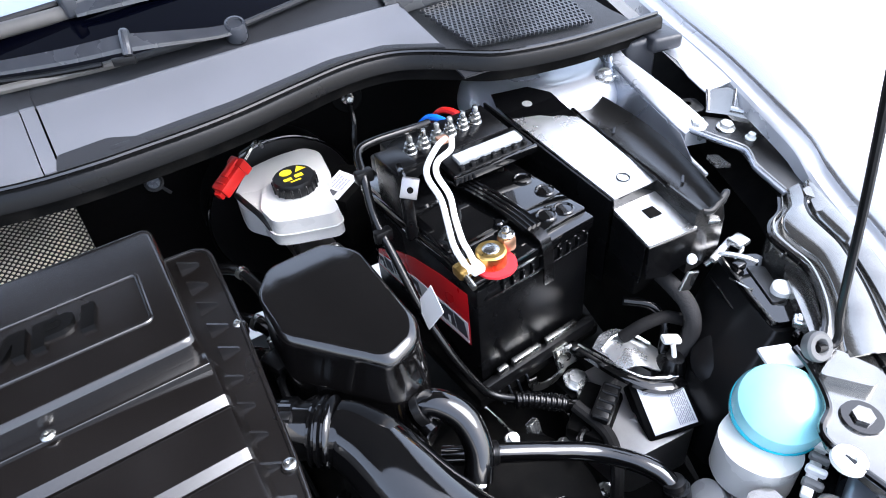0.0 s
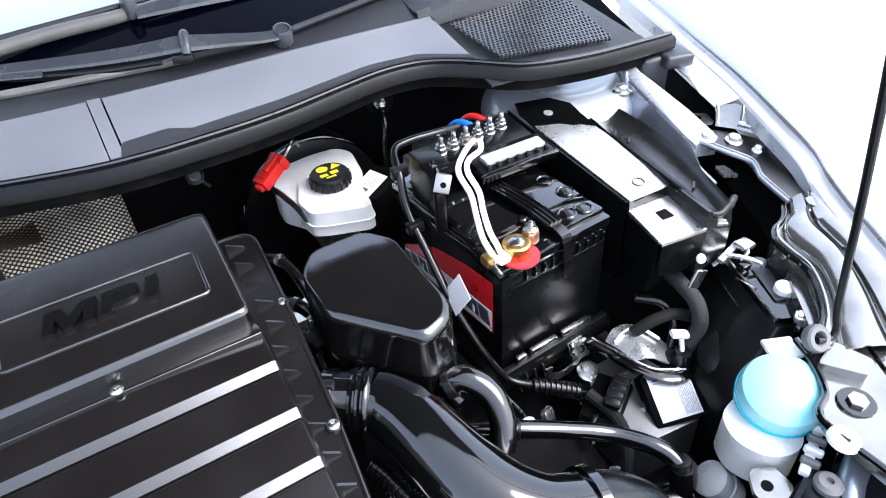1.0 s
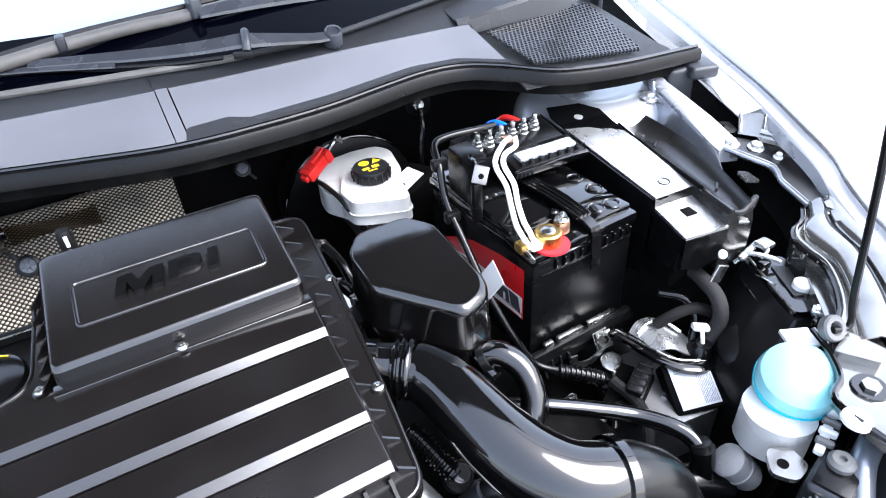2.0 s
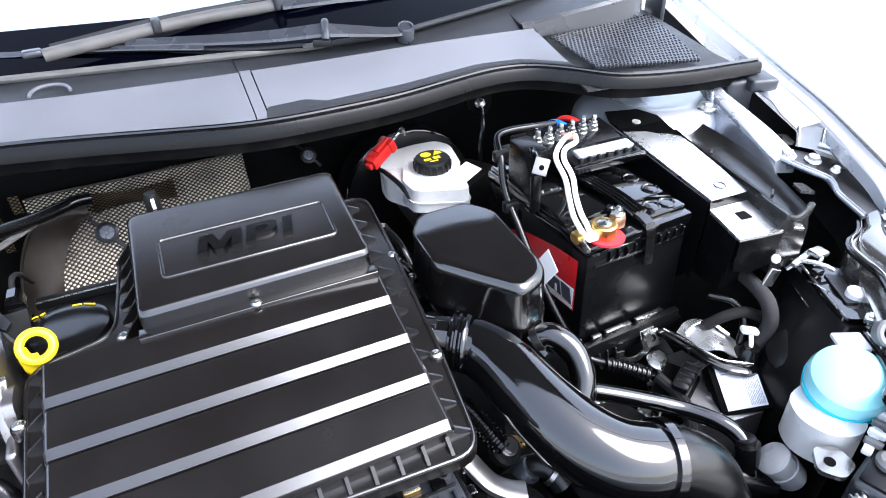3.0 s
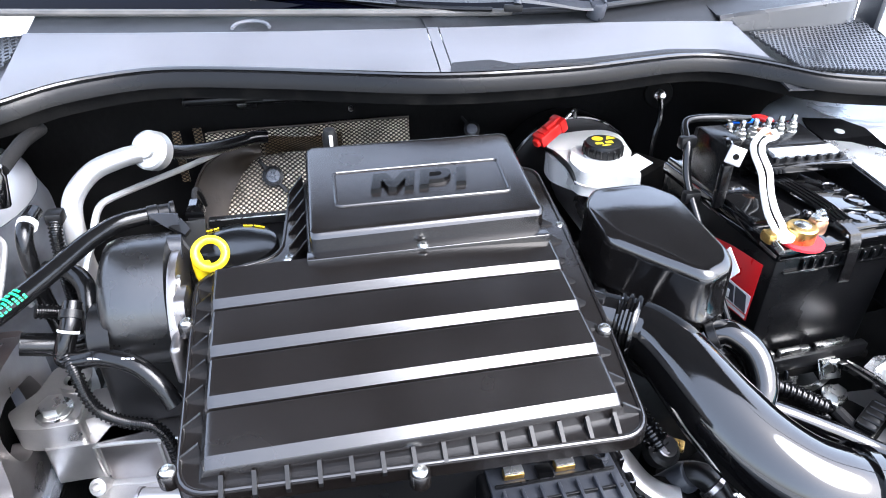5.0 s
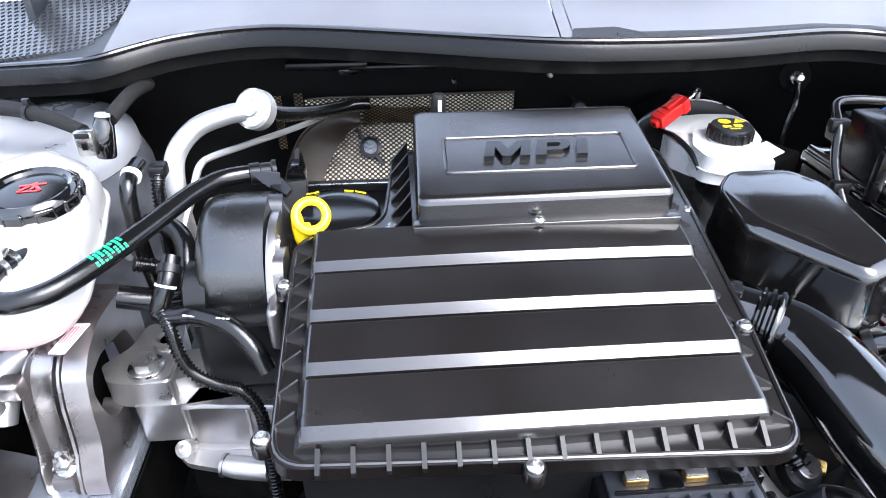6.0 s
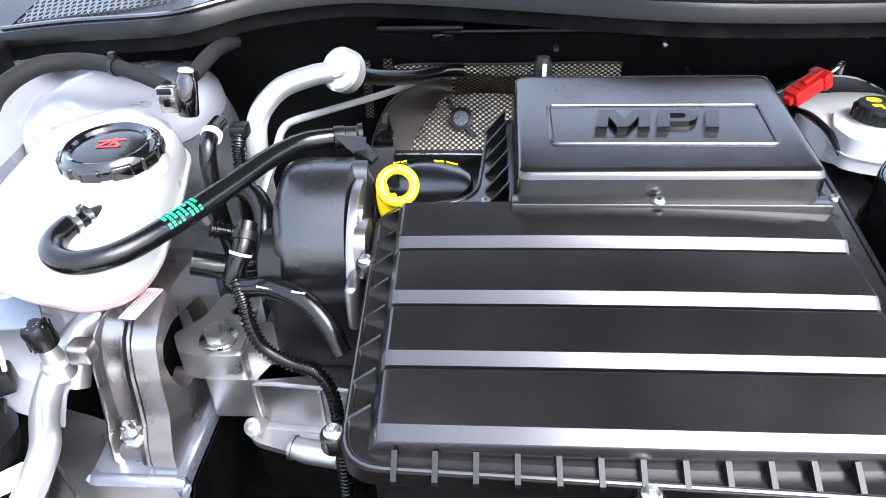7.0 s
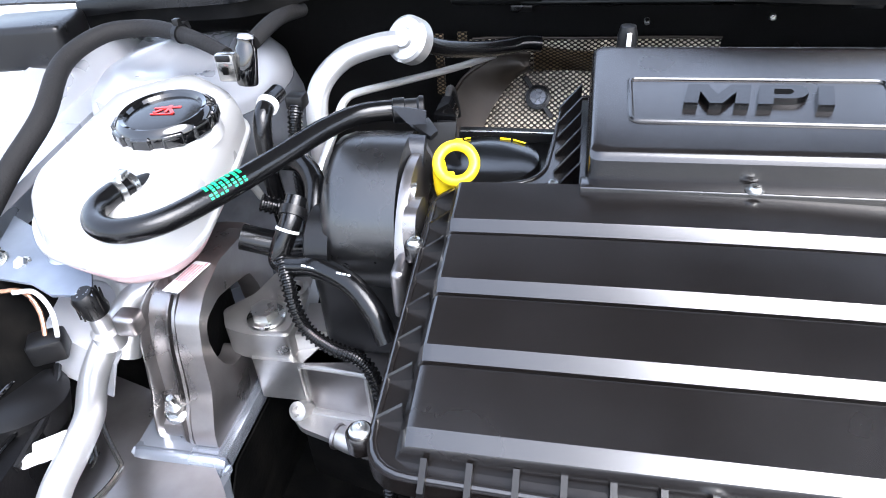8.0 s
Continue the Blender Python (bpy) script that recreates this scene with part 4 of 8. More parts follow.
part("lid_top", bb((0, 0.025, 0.823), (0.170, 0.190, 0.012), 0.004), M_GLOSS, bat)
for i in range(10):
    part("lid_rib", bb((-0.05 + i * 0.014, -0.122, 0.795), (0.003, 0.006, 0.014), 0.0008), M_GLOSS, bat)
part("lid_rail", bb((0.0, -0.123, 0.788), (0.15, 0.005, 0.003), 0.0008), M_GLOSS, bat)
part("lid_top", bb((0.046, -0.090, 0.822), (0.077, 0.044, 0.014), 0.004), M_GLOSS, bat)
part("lid_ledge", bb((0.046, -0.116, 0.812), (0.078, 0.012, 0.005), 0.0015), M_GLOSS, bat)
part("vent_plug", lathe([(0.006, 0), (0.006, 0.004), (0.004, 0.006), (0, 0.006)], 16, BM @ Matrix.Translation((-0.012, -0.070, 0.828))), M_GLOSS, bat)
for x, y in ((0.414, 0.534), (0.420, 0.498), (0.413, 0.456), (0.390, 0.459)):
    part("filler_cap", lathe([(0.0125, 0), (0.0125, 0.0012), (0.0105, 0.0022), (0.0092, 0.0006), (0, 0.0012)], 24, Matrix.Translation((x, y, 0.8292))), M_GLOSS, bat)
def side_label(name, poly, off, mat):
    """A flat sticker on the battery's flank: outline in (y, z)."""
    q = slab([(y, z) for y, z in poly], 0, 0.0008, 0)
    bmesh.ops.transform(q, matrix=BM @ Matrix(((0, 0, -1, -0.0852 - off), (1, 0, 0, -0.55), (0, 1, 0, 0), (0, 0, 0, 1))), verts=q.verts)
    part(name, q, mat, bat)


side_label("label", [(0.447, 0.705), (0.447, 0.788), (0.50, 0.782), (0.562, 0.768), (0.602, 0.752), (0.655, 0.722), (0.662, 0.690), (0.56, 0.695)], 0, M_REDLABEL)
side_label("label_stripe", [(0.449, 0.707), (0.449, 0.7115), (0.56, 0.7035), (0.658, 0.6975), (0.66, 0.6935), (0.56, 0.6985)], 0.0009, M_PAPER)
side_label("label_band", [(0.449, 0.714), (0.449, 0.741), (0.56, 0.735), (0.655, 0.715), (0.658, 0.697), (0.56, 0.703)], 0.0009, M_PAPER)
for k, (y, w) in enumerate(((0.463, 0.020), (0.485, 0.018), (0.505, 0.020), (0.560, 0.018), (0.583, 0.019), (0.606, 0.018), (0.628, 0.016), (0.646, 0.012))):
    h = 0.023 - 0.0012 * k
    z = 0.7265 - 0.0008 * k - 0.0003 * k * k
    side_label("label_print", [(y - w / 2 - 0.003, z - h / 2), (y + w / 2 - 0.003, z - h / 2), (y + w / 2 + 0.003, z + h / 2), (y - w / 2 + 0.003, z + h / 2)], 0.0018, M_INK)
    if k % 2:
        side_label("print_gap", [(y - 0.003, z - 0.4 * h), (y + 0.001, z - 0.4 * h), (y + 0.002, z + 0.1 * h), (y - 0.002, z + 0.1 * h)], 0.0027, M_PAPER)
part("felt_washer", lathe([(0.024, 0), (0.024, 0.003), (0, 0.003)], 26, Matrix.Translation((0.298, 0.433, 0.8215))), M_FELT, bat, "red felt washer")
clamp = thing("battery_clamp", (0.297, 0.446, 0.826), "brass battery terminal clamp with copper lug", "terminal clamp")
part("ring", lathe([(0.017, 0.0), (0.017, 0.016), (0.015, 0.018), (0.010, 0.018), (0.010, 0.0)], 24, Matrix.Translation((0.296, 0.437, 0.824))), M_BRASS, clamp)
part("post", lathe([(0.010, 0), (0.0095, 0.019), (0.008, 0.020), (0, 0.020)], 20, Matrix.Translation((0.296, 0.437, 0.824))), M_ZINC, clamp)
part("bolt_ear", box((0.321, 0.443, 0.835), (0.018, 0.016, 0.020), 0.004), M_COPPER, clamp)
part("bolt", hexhead(0.006, 0.008, Matrix.Translation((0.321, 0.443, 0.845)), 1.5, 0.003), M_ZINC, clamp)
part("lug", box((0.262, 0.438, 0.831), (0.022, 0.018, 0.014), 0.004), M_BRASS, clamp)
part("pinch_bolt", tube([(0.258, 0.430, 0.829), (0.257, 0.412, 0.826)], 0.0035, 8, 2), M_ZINC, clamp)
strap = thing("battery_strap", (0.36, 0.45, 0.82), "black ribbed plastic strap over the battery", "strap")
for k in range(4):
    part("rib", tube([(0.330 + k * 0.0064, 0.600, 0.836), (0.340 + k * 0.0064, 0.54, 0.839), (0.347 + k * 0.0064, 0.49, 0.838), (0.350 + k * 0.0064, 0.447, 0.834)], 0.0029, 8), M_GLOSS, strap)
part("band", sheet([[(x, 0.452, 0.8335), (x + 0.001, 0.438, 0.833), (x + 0.002, 0.427, 0.829), (x + 0.003, 0.423, 0.818), (x + 0.004, 0.421, 0.79), (x + 0.005, 0.421, 0.765)] for x in (0.353, 0.358, 0.363, 0.367)], 0.003), M_RESO, strap)
tray_b = thing("battery_tray", (0.34, 0.53, 0.63), "black battery tray with pale clamp bars", "battery tray")
part("base", bb((0, 0, 0.632), (0.20, 0.27, 0.02), 0.004), M_DARK, tray_b)
part("lip", bb((0.0, -0.13, 0.648), (0.18, 0.012, 0.022), 0.003), M_BLACK, tray_b)
for x, w in ((-0.06, 0.016), (-0.022, 0.045), (0.035, 0.052)):
    part("clamp_bar", bb((x, -0.1285, 0.664), (w, 0.008, 0.010), 0.002), M_ZINC, tray_b)
part("tab", box((0.381, 0.409, 0.636), (0.026, 0.004, 0.028), 0.001, 1, Matrix.Rotation(radians(-35), 4, "X")), M_ZINC, tray_b)

# ---- fuse carrier over the battery ----
fb = thing("battery_fuse_box", (0.36, 0.61, 0.84), "open black fuse box with bare steel studs on the battery", "fuse box")
FM = Matrix.Translation((0.364, 0.612, 0.856)) @ Matrix.Rotation(radians(-1), 4, "Z") @ Matrix.Rotation(radians(6), 4, "X")


def fbx(c, s, bev=0.002):
    b = box(c, s, bev)
    bmesh.ops.transform(b, matrix=FM, verts=b.verts)
    return b


part("base", fbx((0, 0.020, 0), (0.155, 0.066, 0.020), 0.003), M_CASE, fb)
part("front_base", fbx((0.026, -0.034, 0.003), (0.116, 0.046, 0.012), 0.003), M_CASE, fb)
part("front_lip", fbx((0.026, -0.058, 0.002), (0.122, 0.006, 0.012), 0.002), M_GLOSS, fb)
part("clear_cover", fbx((0.028, -0.036, 0.012), (0.094, 0.019, 0.007), 0.002), M_CLEAR, fb, "clear plastic fuse cover")
for k in range(7):
    part("notch", fbx((-0.02 + k * 0.0155, -0.051, 0.010), (0.006, 0.006, 0.009), 0.001), M_BLACK, fb)
for k in range(6):
    x = -0.055 + k * 0.0205
    mm = FM @ Matrix.Translation((x, 0.012 + 0.002 * k, 0.010))
    part("stud", lathe([(0.0095, 0), (0.0095, 0.002), (0.0078, 0.003), (0.0078, 0.009), (0.0062, 0.010), (0.0062, 0.014), (0.0038, 0.015), (0.0038, 0.023), (0.0028, 0.025), (0, 0.025)], 12, mm), M_ZINC, fb, "bare steel stud and nut")
part("side_cheek", join(box((0.256, 0.572, 0.864), (0.008, 0.070, 0.066), 0.003, 2), box((0.268, 0.580, 0.893), (0.030, 0.050, 0.010), 0.003, 2)), M_CASE, fb)
part("cheek_fold", tube([(0.262, 0.562, 0.898), (0.256, 0.546, 0.901), (0.253, 0.534, 0.897), (0.252, 0.530, 0.884)], 0.0038, 8), M_GLOSS, fb)
part("cheek_leg", box((0.252, 0.532, 0.848), (0.014, 0.010, 0.060), 0.003, 2), M_CASE, fb)
part("rear_body", box((0.286, 0.640, 0.848), (0.03, 0.05, 0.022), 0.004), M_BLACK, fb)
part("foot", box((0.375, 0.625, 0.837), (0.10, 0.05, 0.018), 0.003), M_DARK, fb)
PLT = Matrix.Translation((0.252, 0.522, 0.893)) @ Matrix.Rotation(radians(-30), 4, "Z") @ Matrix.Rotation(radians(-24), 4, "X") @ Matrix.Rotation(radians(14), 4, "Y")
plt = join(box((0, 0, 0), (0.019, 0.003, 0.022), 0.001, 2), box((0.0, 0.005, 0.010), (0.019, 0.010, 0.003), 0.001, 2))
bmesh.ops.transform(plt, matrix=PLT, verts=plt.verts)
part("side_plate", plt, M_ALU, fb, "grey steel plate with a hole")
part("bracket_hole", lathe([(0.0036, 0), (0.0036, 0.0006), (0, 0.0006)], 16, PLT @ Matrix.Translation((0.001, -0.0018, -0.001)) @ Matrix.Rotation(radians(90), 4, "X")), M_DARK, fb)
for k in range(2):
    part("cable_shoe", tube([(0.285 + 0.012 * k, 0.600 + 0.012 * k, 0.868), (0.272 + 0.010 * k, 0.592 + 0.012 * k, 0.864), (0.262 + 0.008 * k, 0.575 + 0.012 * k, 0.850)], 0.004, 8), M_GLOSS, fb)

wires = thing("white_cable", (0.29, 0.5, 0.85), "pair of white cables from fuse box to battery terminal", "cable")
for a, b, c in (((0.338, 0.585, 0.893), (0.312, 0.560, 0.904), 0.0), ((0.344, 0.580, 0.893), (0.325, 0.552, 0.899), 0.0115)):
    part("wire", tube([a, b, (0.284 + c * 1.2, 0.536, 0.902), (0.277 + c, 0.524, 0.894), (0.280 + c, 0.506, 0.876), (0.274 + c * 0.9, 0.486, 0.860), (0.264 + c, 0.460, 0.850), (0.262 + c, 0.442, 0.842), (0.264 + c * 0.6, 0.428, 0.832)], 0.0036, 12), M_WHITE, wires)
part("lug", box((0.272, 0.432, 0.833), (0.016, 0.018, 0.010), 0.003), M_WHITE, wires)
part("lug", box((0.338, 0.59, 0.89), (0.014, 0.016, 0.006), 0.002), M_COPPER, wires)
for col, y0, x0 in ((M_BLUE, 0.675, 0.372), (M_RED, 0.68, 0.396)):
    rw = thing("red_cable" if col is M_RED else "blue_cable", (x0, y0, 0.87), ("red" if col is M_RED else "blue") + " insulated cable behind the fuse box", "cable")
    part("wire", tube([(x0 - 0.012, y0 + 0.03, 0.842), (x0, y0 + 0.01, 0.866), (x0 + 0.010, y0 - 0.01, 0.868), (x0 + 0.018, y0 - 0.03, 0.858)], 0.0048, 10), col, rw)

# ---- cable along the battery ----
hv = thing("battery_cable", (0.24, 0.56, 0.8), "taped black cable running down beside the battery", "cable")
part("cable", tube([(0.345, 0.635, 0.890), (0.31, 0.628, 0.896), (0.262, 0.625, 0.900), (0.238, 0.616, 0.898), (0.228, 0.585, 0.882), (0.222, 0.56, 0.845), (0.222, 0.51, 0.80), (0.224, 0.46, 0.755), (0.240, 0.425, 0.70), (0.264, 0.403, 0.655), (0.303, 0.376, 0.642), (0.35, 0.35, 0.62), (0.38, 0.34, 0.58)], 0.0052, 12), M_RUBBER, hv)
part("sleeve", corrugated([(0.285, 0.385, 0.646), (0.303, 0.376, 0.642), (0.34, 0.355, 0.628)], 0.011, 0.007, 0.002, 12), M_RUBBER, hv)
part("tag", box((0.2255, 0.457, 0.781), (0.0012, 0.036, 0.036), 0.0003, 1, Matrix.Rotation(radians(24), 4, "Y") @ Matrix.Rotation(radians(22), 4, "X")), M_PAPER, hv, "white paper cable tag")
for p in ((0.230, 0.59, 0.884), (0.222, 0.545, 0.83)):
    part("clip", box(p, (0.022, 0.012, 0.016), 0.003), M_BLACK, hv)
gs = thing("earth_cable", (0.316, 0.81, 0.85), "thin black cable hanging from a firewall fixing", "cable")
part("cable", tube([(0.318, 0.818, 0.857), (0.312, 0.80, 0.83), (0.302, 0.79, 0.79), (0.300, 0.78, 0.70)], 0.0045, 8), M_RUBBER, gs)
part("fixing", lathe([(0.009, 0), (0.009, 0.006), (0.005, 0.008), (0.005, 0.014), (0, 0.014)], 14, to((0.320, 0.828, 0.858), (-0.2, -1, 0.3))), M_ALU, gs, "dull metal fitting")
part("backing", lathe([(0.024, 0), (0.022, 0.003), (0, 0.003)], 24, to((0.3205, 0.832, 0.859), (-0.2, -1, 0.3))), M_DARK, gs)
part("tip", lathe([(0.0055, 0.012), (0.0055, 0.019), (0.004, 0.021), (0, 0.021)], 14, to((0.320, 0.828, 0.858), (-0.2, -1, 0.3))), M_ZINC, gs)

# ---- brake fluid reservoir ----
br = thing("brake_fluid_reservoir", (0.188, 0.73, 0.74), "milky white brake fluid reservoir with black cap", "reservoir")
BODY = rounded([(0.116, 0.784), (0.153, 0.835), (0.198, 0.842), (0.240, 0.838), (0.255, 0.812), (0.242, 0.74), (0.20, 0.705), (0.137, 0.705), (0.113, 0.745)], 0.012)
FRONT = rounded([(0.132, 0.679), (0.150, 0.668), (0.205, 0.647), (0.216, 0.653), (0.230, 0.735), (0.204, 0.785), (0.150, 0.768), (0.128, 0.718)], 0.009)
part("rear_tank", slab(BODY, 0.764, 0.801, 0.005, 4), M_MILK, br)
part("front_tank", slab(FRONT, 0.772, 0.808, 0.006, 4, None, 0.003), M_MILK, br)
part("tank_rib", sweep([Vector((x, y, 0.788)) for x, y in FRONT + FRONT[:1]], lambda i, t: [(0.0012, -0.001), (0.0012, 0.001), (-0.0012, 0.001), (-0.0012, -0.001)], False), M_MILK, br)
part("outlet", lathe([(0.013, -0.03), (0.013, 0.004), (0.010, 0.006), (0, 0.006)], 20, to((0.188, 0.632, 0.762), (0.1, -0.7, 0.7))), M_DULL, br)
part("neck", lathe([(0.028, 0.0), (0.028, 0.012), (0.025, 0.016)], 28, Matrix.Translation((0.188, 0.733, 0.80))), M_MILK, br)
cap = part("cap", lathe([(0.0275, 0.0), (0.0288, 0.002), (0.0288, 0.015), (0.0265, 0.0188), (0.020, 0.0195), (0, 0.0195)], 32, Matrix.Translation((0.188, 0.733, 0.809))), M_BLACK, br)
for k in range(18):
    a = 2 * math.pi * k / 18
    part("knurl", box((0.188 + 0.029 * math.cos(a), 0.733 + 0.029 * math.sin(a), 0.817), (0.003, 0.003, 0.014), 0.001, 1, Matrix.Rotation(a, 4, "Z")), M_BLACK, cap)
CAPZ = 0.8288
part("yellow_symbol", slab([(0.1815 + 0.0085 * math.cos(a), 0.744 + 0.0075 * math.sin(a)) for a in np.linspace(0, 6.28, 16)[:-1]], CAPZ, CAPZ + 0.0005, 0), M_YELLOW, cap)
part("yellow_symbol", slab([(0.193, 0.738), (0.2085, 0.740), (0.200, 0.751)], CAPZ, CAPZ + 0.0005, 0), M_YELLOW, cap)
part("yellow_symbol", box((0.194, 0.7285, CAPZ), (0.011, 0.007, 0.0005), 0), M_YELLOW, cap)
part("yellow_symbol", box((0.178, 0.727, CAPZ), (0.011, 0.006, 0.0005), 0), M_YELLOW, cap)
part("yellow_symbol", box((0.186, 0.719, CAPZ), (0.014, 0.0025, 0.0005), 0), M_YELLOW, cap)
part("strap", tube([(0.118, 0.782, 0.80), (0.120, 0.75, 0.806), (0.128, 0.715, 0.80), (0.134, 0.69, 0.785)], 0.004, 8), M_BLACK, br)
rc = thing("red_connector", (0.115, 0.79, 0.82), "red plastic plug on the brake fluid reservoir", "connector")
RCM = Matrix.Translation((0.122, 0.780, 0.833)) @ Matrix.Rotation(radians(25), 4, "Z") @ Matrix.Rotation(radians(-24), 4, "Y")


def rc_part(name, c, size, mat, label=""):
    b = box(c, size, min(0.0025, 0.3 * min(size)), 2)
    bmesh.ops.transform(b, matrix=RCM, verts=b.verts)
    part(name, b, mat, rc, label)


rc_part("shell", (-0.006, 0, 0), (0.048, 0.022, 0.019), M_RED)
rc_part("collar", (0.016, 0, 0), (0.013, 0.026, 0.022), M_RED)
rc_part("latch", (0.004, 0, 0.0110), (0.030, 0.009, 0.006), M_RED)
for d in (-0.020, -0.010):
    rc_part("rib", (d, 0, 0.0100), (0.002, 0.016, 0.003), M_RED)
rc_part("nose", (-0.031, 0, -0.001), (0.010, 0.013, 0.011), M_RED)
rc_part("lock_slot", (0.017, -0.004, 0.0098), (0.006, 0.004, 0.0008), M_DARK)
part("wire", tube([(0.145, 0.791, 0.843), (0.158, 0.797, 0.851), (0.172, 0.815, 0.848), (0.18, 0.83, 0.83)], 0.003, 8), M_ZINC, rc)
bo = thing("brake_booster", (0.198, 0.87, 0.69), "round black brake booster behind the fluid reservoir", "brake booster")
BOM = to((0.198, 0.868, 0.692), (0.0, -1, 0.05))
part("shell", lathe([(0.118, -0.06), (0.122, 0.0), (0.119, 0.006), (0.105, 0.011), (0.070, 0.015), (0.035, 0.017), (0, 0.017)], 56, BOM), M_BLACK, bo)
part("rolled_rim", lathe([(0.1205, -0.005), (0.1235, -0.003), (0.1245, 0.0), (0.1235, 0.003), (0.1205, 0.005)], 56, BOM), M_GLOSS, bo, "shiny rolled rim")
mc = thing("master_cylinder", (0.2, 0.74, 0.7), "dark brake master cylinder below the reservoir", "master cylinder")
part("cylinder", lathe([(0.03, 0), (0.03, 0.22), (0.02, 0.24), (0, 0.24)], 20, to((0.19, 0.86, 0.70), (0, -1, 0))), M_ALU, mc)
st = thing("data_label", (0.262, 0.745, 0.785), "white paper data label with printed code", "label")
part("paper", box((0.248, 0.738, 0.784), (0.058, 0.030, 0.001), 0, 1, Matrix.Rotation(radians(34), 4, "Z") @ Matrix.Rotation(radians(12), 4, "X")), M_PAPER, st)
part("print", bars(Matrix.Translation((0.254, 0.742, 0.7853)) @ Matrix.Rotation(radians(34), 4, "Z") @ Matrix.Rotation(radians(12), 4, "X"), 5, 0.034, 0.022, 0.5, 0.0004, 11), M_FAINT, st)
part("code_block", box((0.232, 0.728, 0.7845), (0.010, 0.014, 0.0012), 0, 1, Matrix.Rotation(radians(34), 4, "Z") @ Matrix.Rotation(radians(12), 4, "X")), M_INK, st)
part("block", box((0.262, 0.756, 0.71), (0.09, 0.06, 0.13), 0.006, 2, Matrix.Rotation(radians(34), 4, "Z")), M_DARK, st)

# ---- engine side ----
thr = thing("throttle_housing", (-0.42, 0.49, 0.7), "black round intake housing with bare metal flange", "intake housing")
part("barrel", lathe([(0.040, -0.010), (0.056, -0.006), (0.066, -0.001), (0.069, 0.008), (0.0705, 0.030), (0.0705, 0.060), (0.060, 0.064)], 56, to((-0.452, 0.512, 0.790), (1, 0, 0))), M_HOUSING, thr, "", 50)
part("left_collar", lathe([(0.030, -0.018), (0.033, -0.016), (0.033, 0.004)], 30, to((-0.452, 0.470, 0.782), (1, 0, 0))), M_BLACK, thr)
part("flange", lathe([(0.045, 0), (0.068, 0.0), (0.069, 0.003), (0.068, 0.008), (0.045, 0.008)], 40, to((-0.388, 0.492, 0.784), (1, 0, 0))), M_ALU, thr)
part("port", slab(rounded([(-0.020, -0.036), (0.020, -0.036), (0.024, 0.0), (0.018, 0.036), (-0.018, 0.036), (-0.024, 0)], 0.012), 0, 0.010, 0.003, 2, Matrix.Translation((-0.381, 0.452, 0.800)) @ Matrix.Rotation(radians(90), 4, "Y") @ Matrix.Rotation(radians(90), 4, "Z")), M_ALU, thr)
part("lower_ear", box((-0.380, 0.415, 0.785), (0.012, 0.03, 0.045), 0.005, 3), M_ALU, thr)
part("lower_body", box((-0.425, 0.505, 0.712), (0.10, 0.10, 0.10), 0.012, 3), M_BLACK, thr)
part("ear", lathe([(0.014, -0.008), (0.014, 0.006), (0.010, 0.008), (0, 0.008)], 24, to((-0.388, 0.520, 0.846), (-1, -0.1, 0.1))), M_GREY, thr)
for p in ((-0.396, 0.520, 0.846), (-0.378, 0.470, 0.835)):
    part("bolt", hexhead(0.006, 0.012, to(p, (-1, -0.1, 0.2))), M_ZINC, thr)

dip = thing("dipstick", (-0.35, 0.50, 0.80), "bright yellow dipstick ring handle", "dipstick")
DM = to((-0.3505, 0.503, 0.845), (0.12, -0.72, 0.68))
line = [DM @ Vector((0.0150 * math.cos(a), 0.0150 * math.sin(a), 0)) for a in np.linspace(0, 2 * math.pi, 33)]
part("ring", sweep(line, lambda i, s: ring(0.0047, 12, 0.0047), False), M_YELLOW, dip)
part("neck", tube([(-0.3645, 0.503, 0.846), (-0.3640, 0.503, 0.834), (-0.3615, 0.503, 0.822), (-0.3600, 0.505, 0.805), (-0.359, 0.507, 0.77)], [0.005, 0.0068, 0.0085, 0.0075, 0.006], 14, 8, 0.8), M_YELLOW, dip)
part("web", box((-0.3585, 0.5035, 0.8285), (0.013, 0.005, 0.016), 0.002, 2), M_YELLOW, dip)

oc = thing("oil_filler_cap", (-0.318, 0.543, 0.80), "black oil filler cap with yellow symbols", "filler cap")
OCM = Matrix.Translation((-0.331, 0.548, 0.818)) @ Matrix.Diagonal((1.22, 1.22, 1.1, 1))
part("cap", lathe([(0.036, -0.03), (0.036, -0.004), (0.0385, -0.002), (0.0390, 0.004), (0.0370, 0.0085), (0.032, 0.0105), (0.018, 0.0115), (0.0, 0.012)], 44, OCM), M_LETTER, oc)
part("grip", loft([[(x, y * k, z) for x, y in ((-0.036, 0.0), (-0.030, 0.007), (-0.012, 0.0095), (0.012, 0.0095), (0.030, 0.007), (0.036, 0.0), (0.030, -0.007), (0.012, -0.0095), (-0.012, -0.0095), (-0.030, -0.007))] for z, k in ((0.004, 1.2), (0.014, 1.0), (0.0175, 0.8), (0.019, 0.45))]), M_GLOSS, oc)
for ob in oc.children:
    if ob.name.startswith("grip"):
        ob.data.transform(OCM @ Matrix.Rotation(radians(-6), 4, "Z"))
for k in range(14):
    a = 2 * math.pi * k / 14
    part("knurl", box(OCM @ Vector((0.0385 * math.cos(a), 0.0385 * math.sin(a), -0.010)), (0.003, 0.004, 0.016), 0.001, 1, Matrix.Rotation(a, 4, "Z")), M_BLACK, oc)
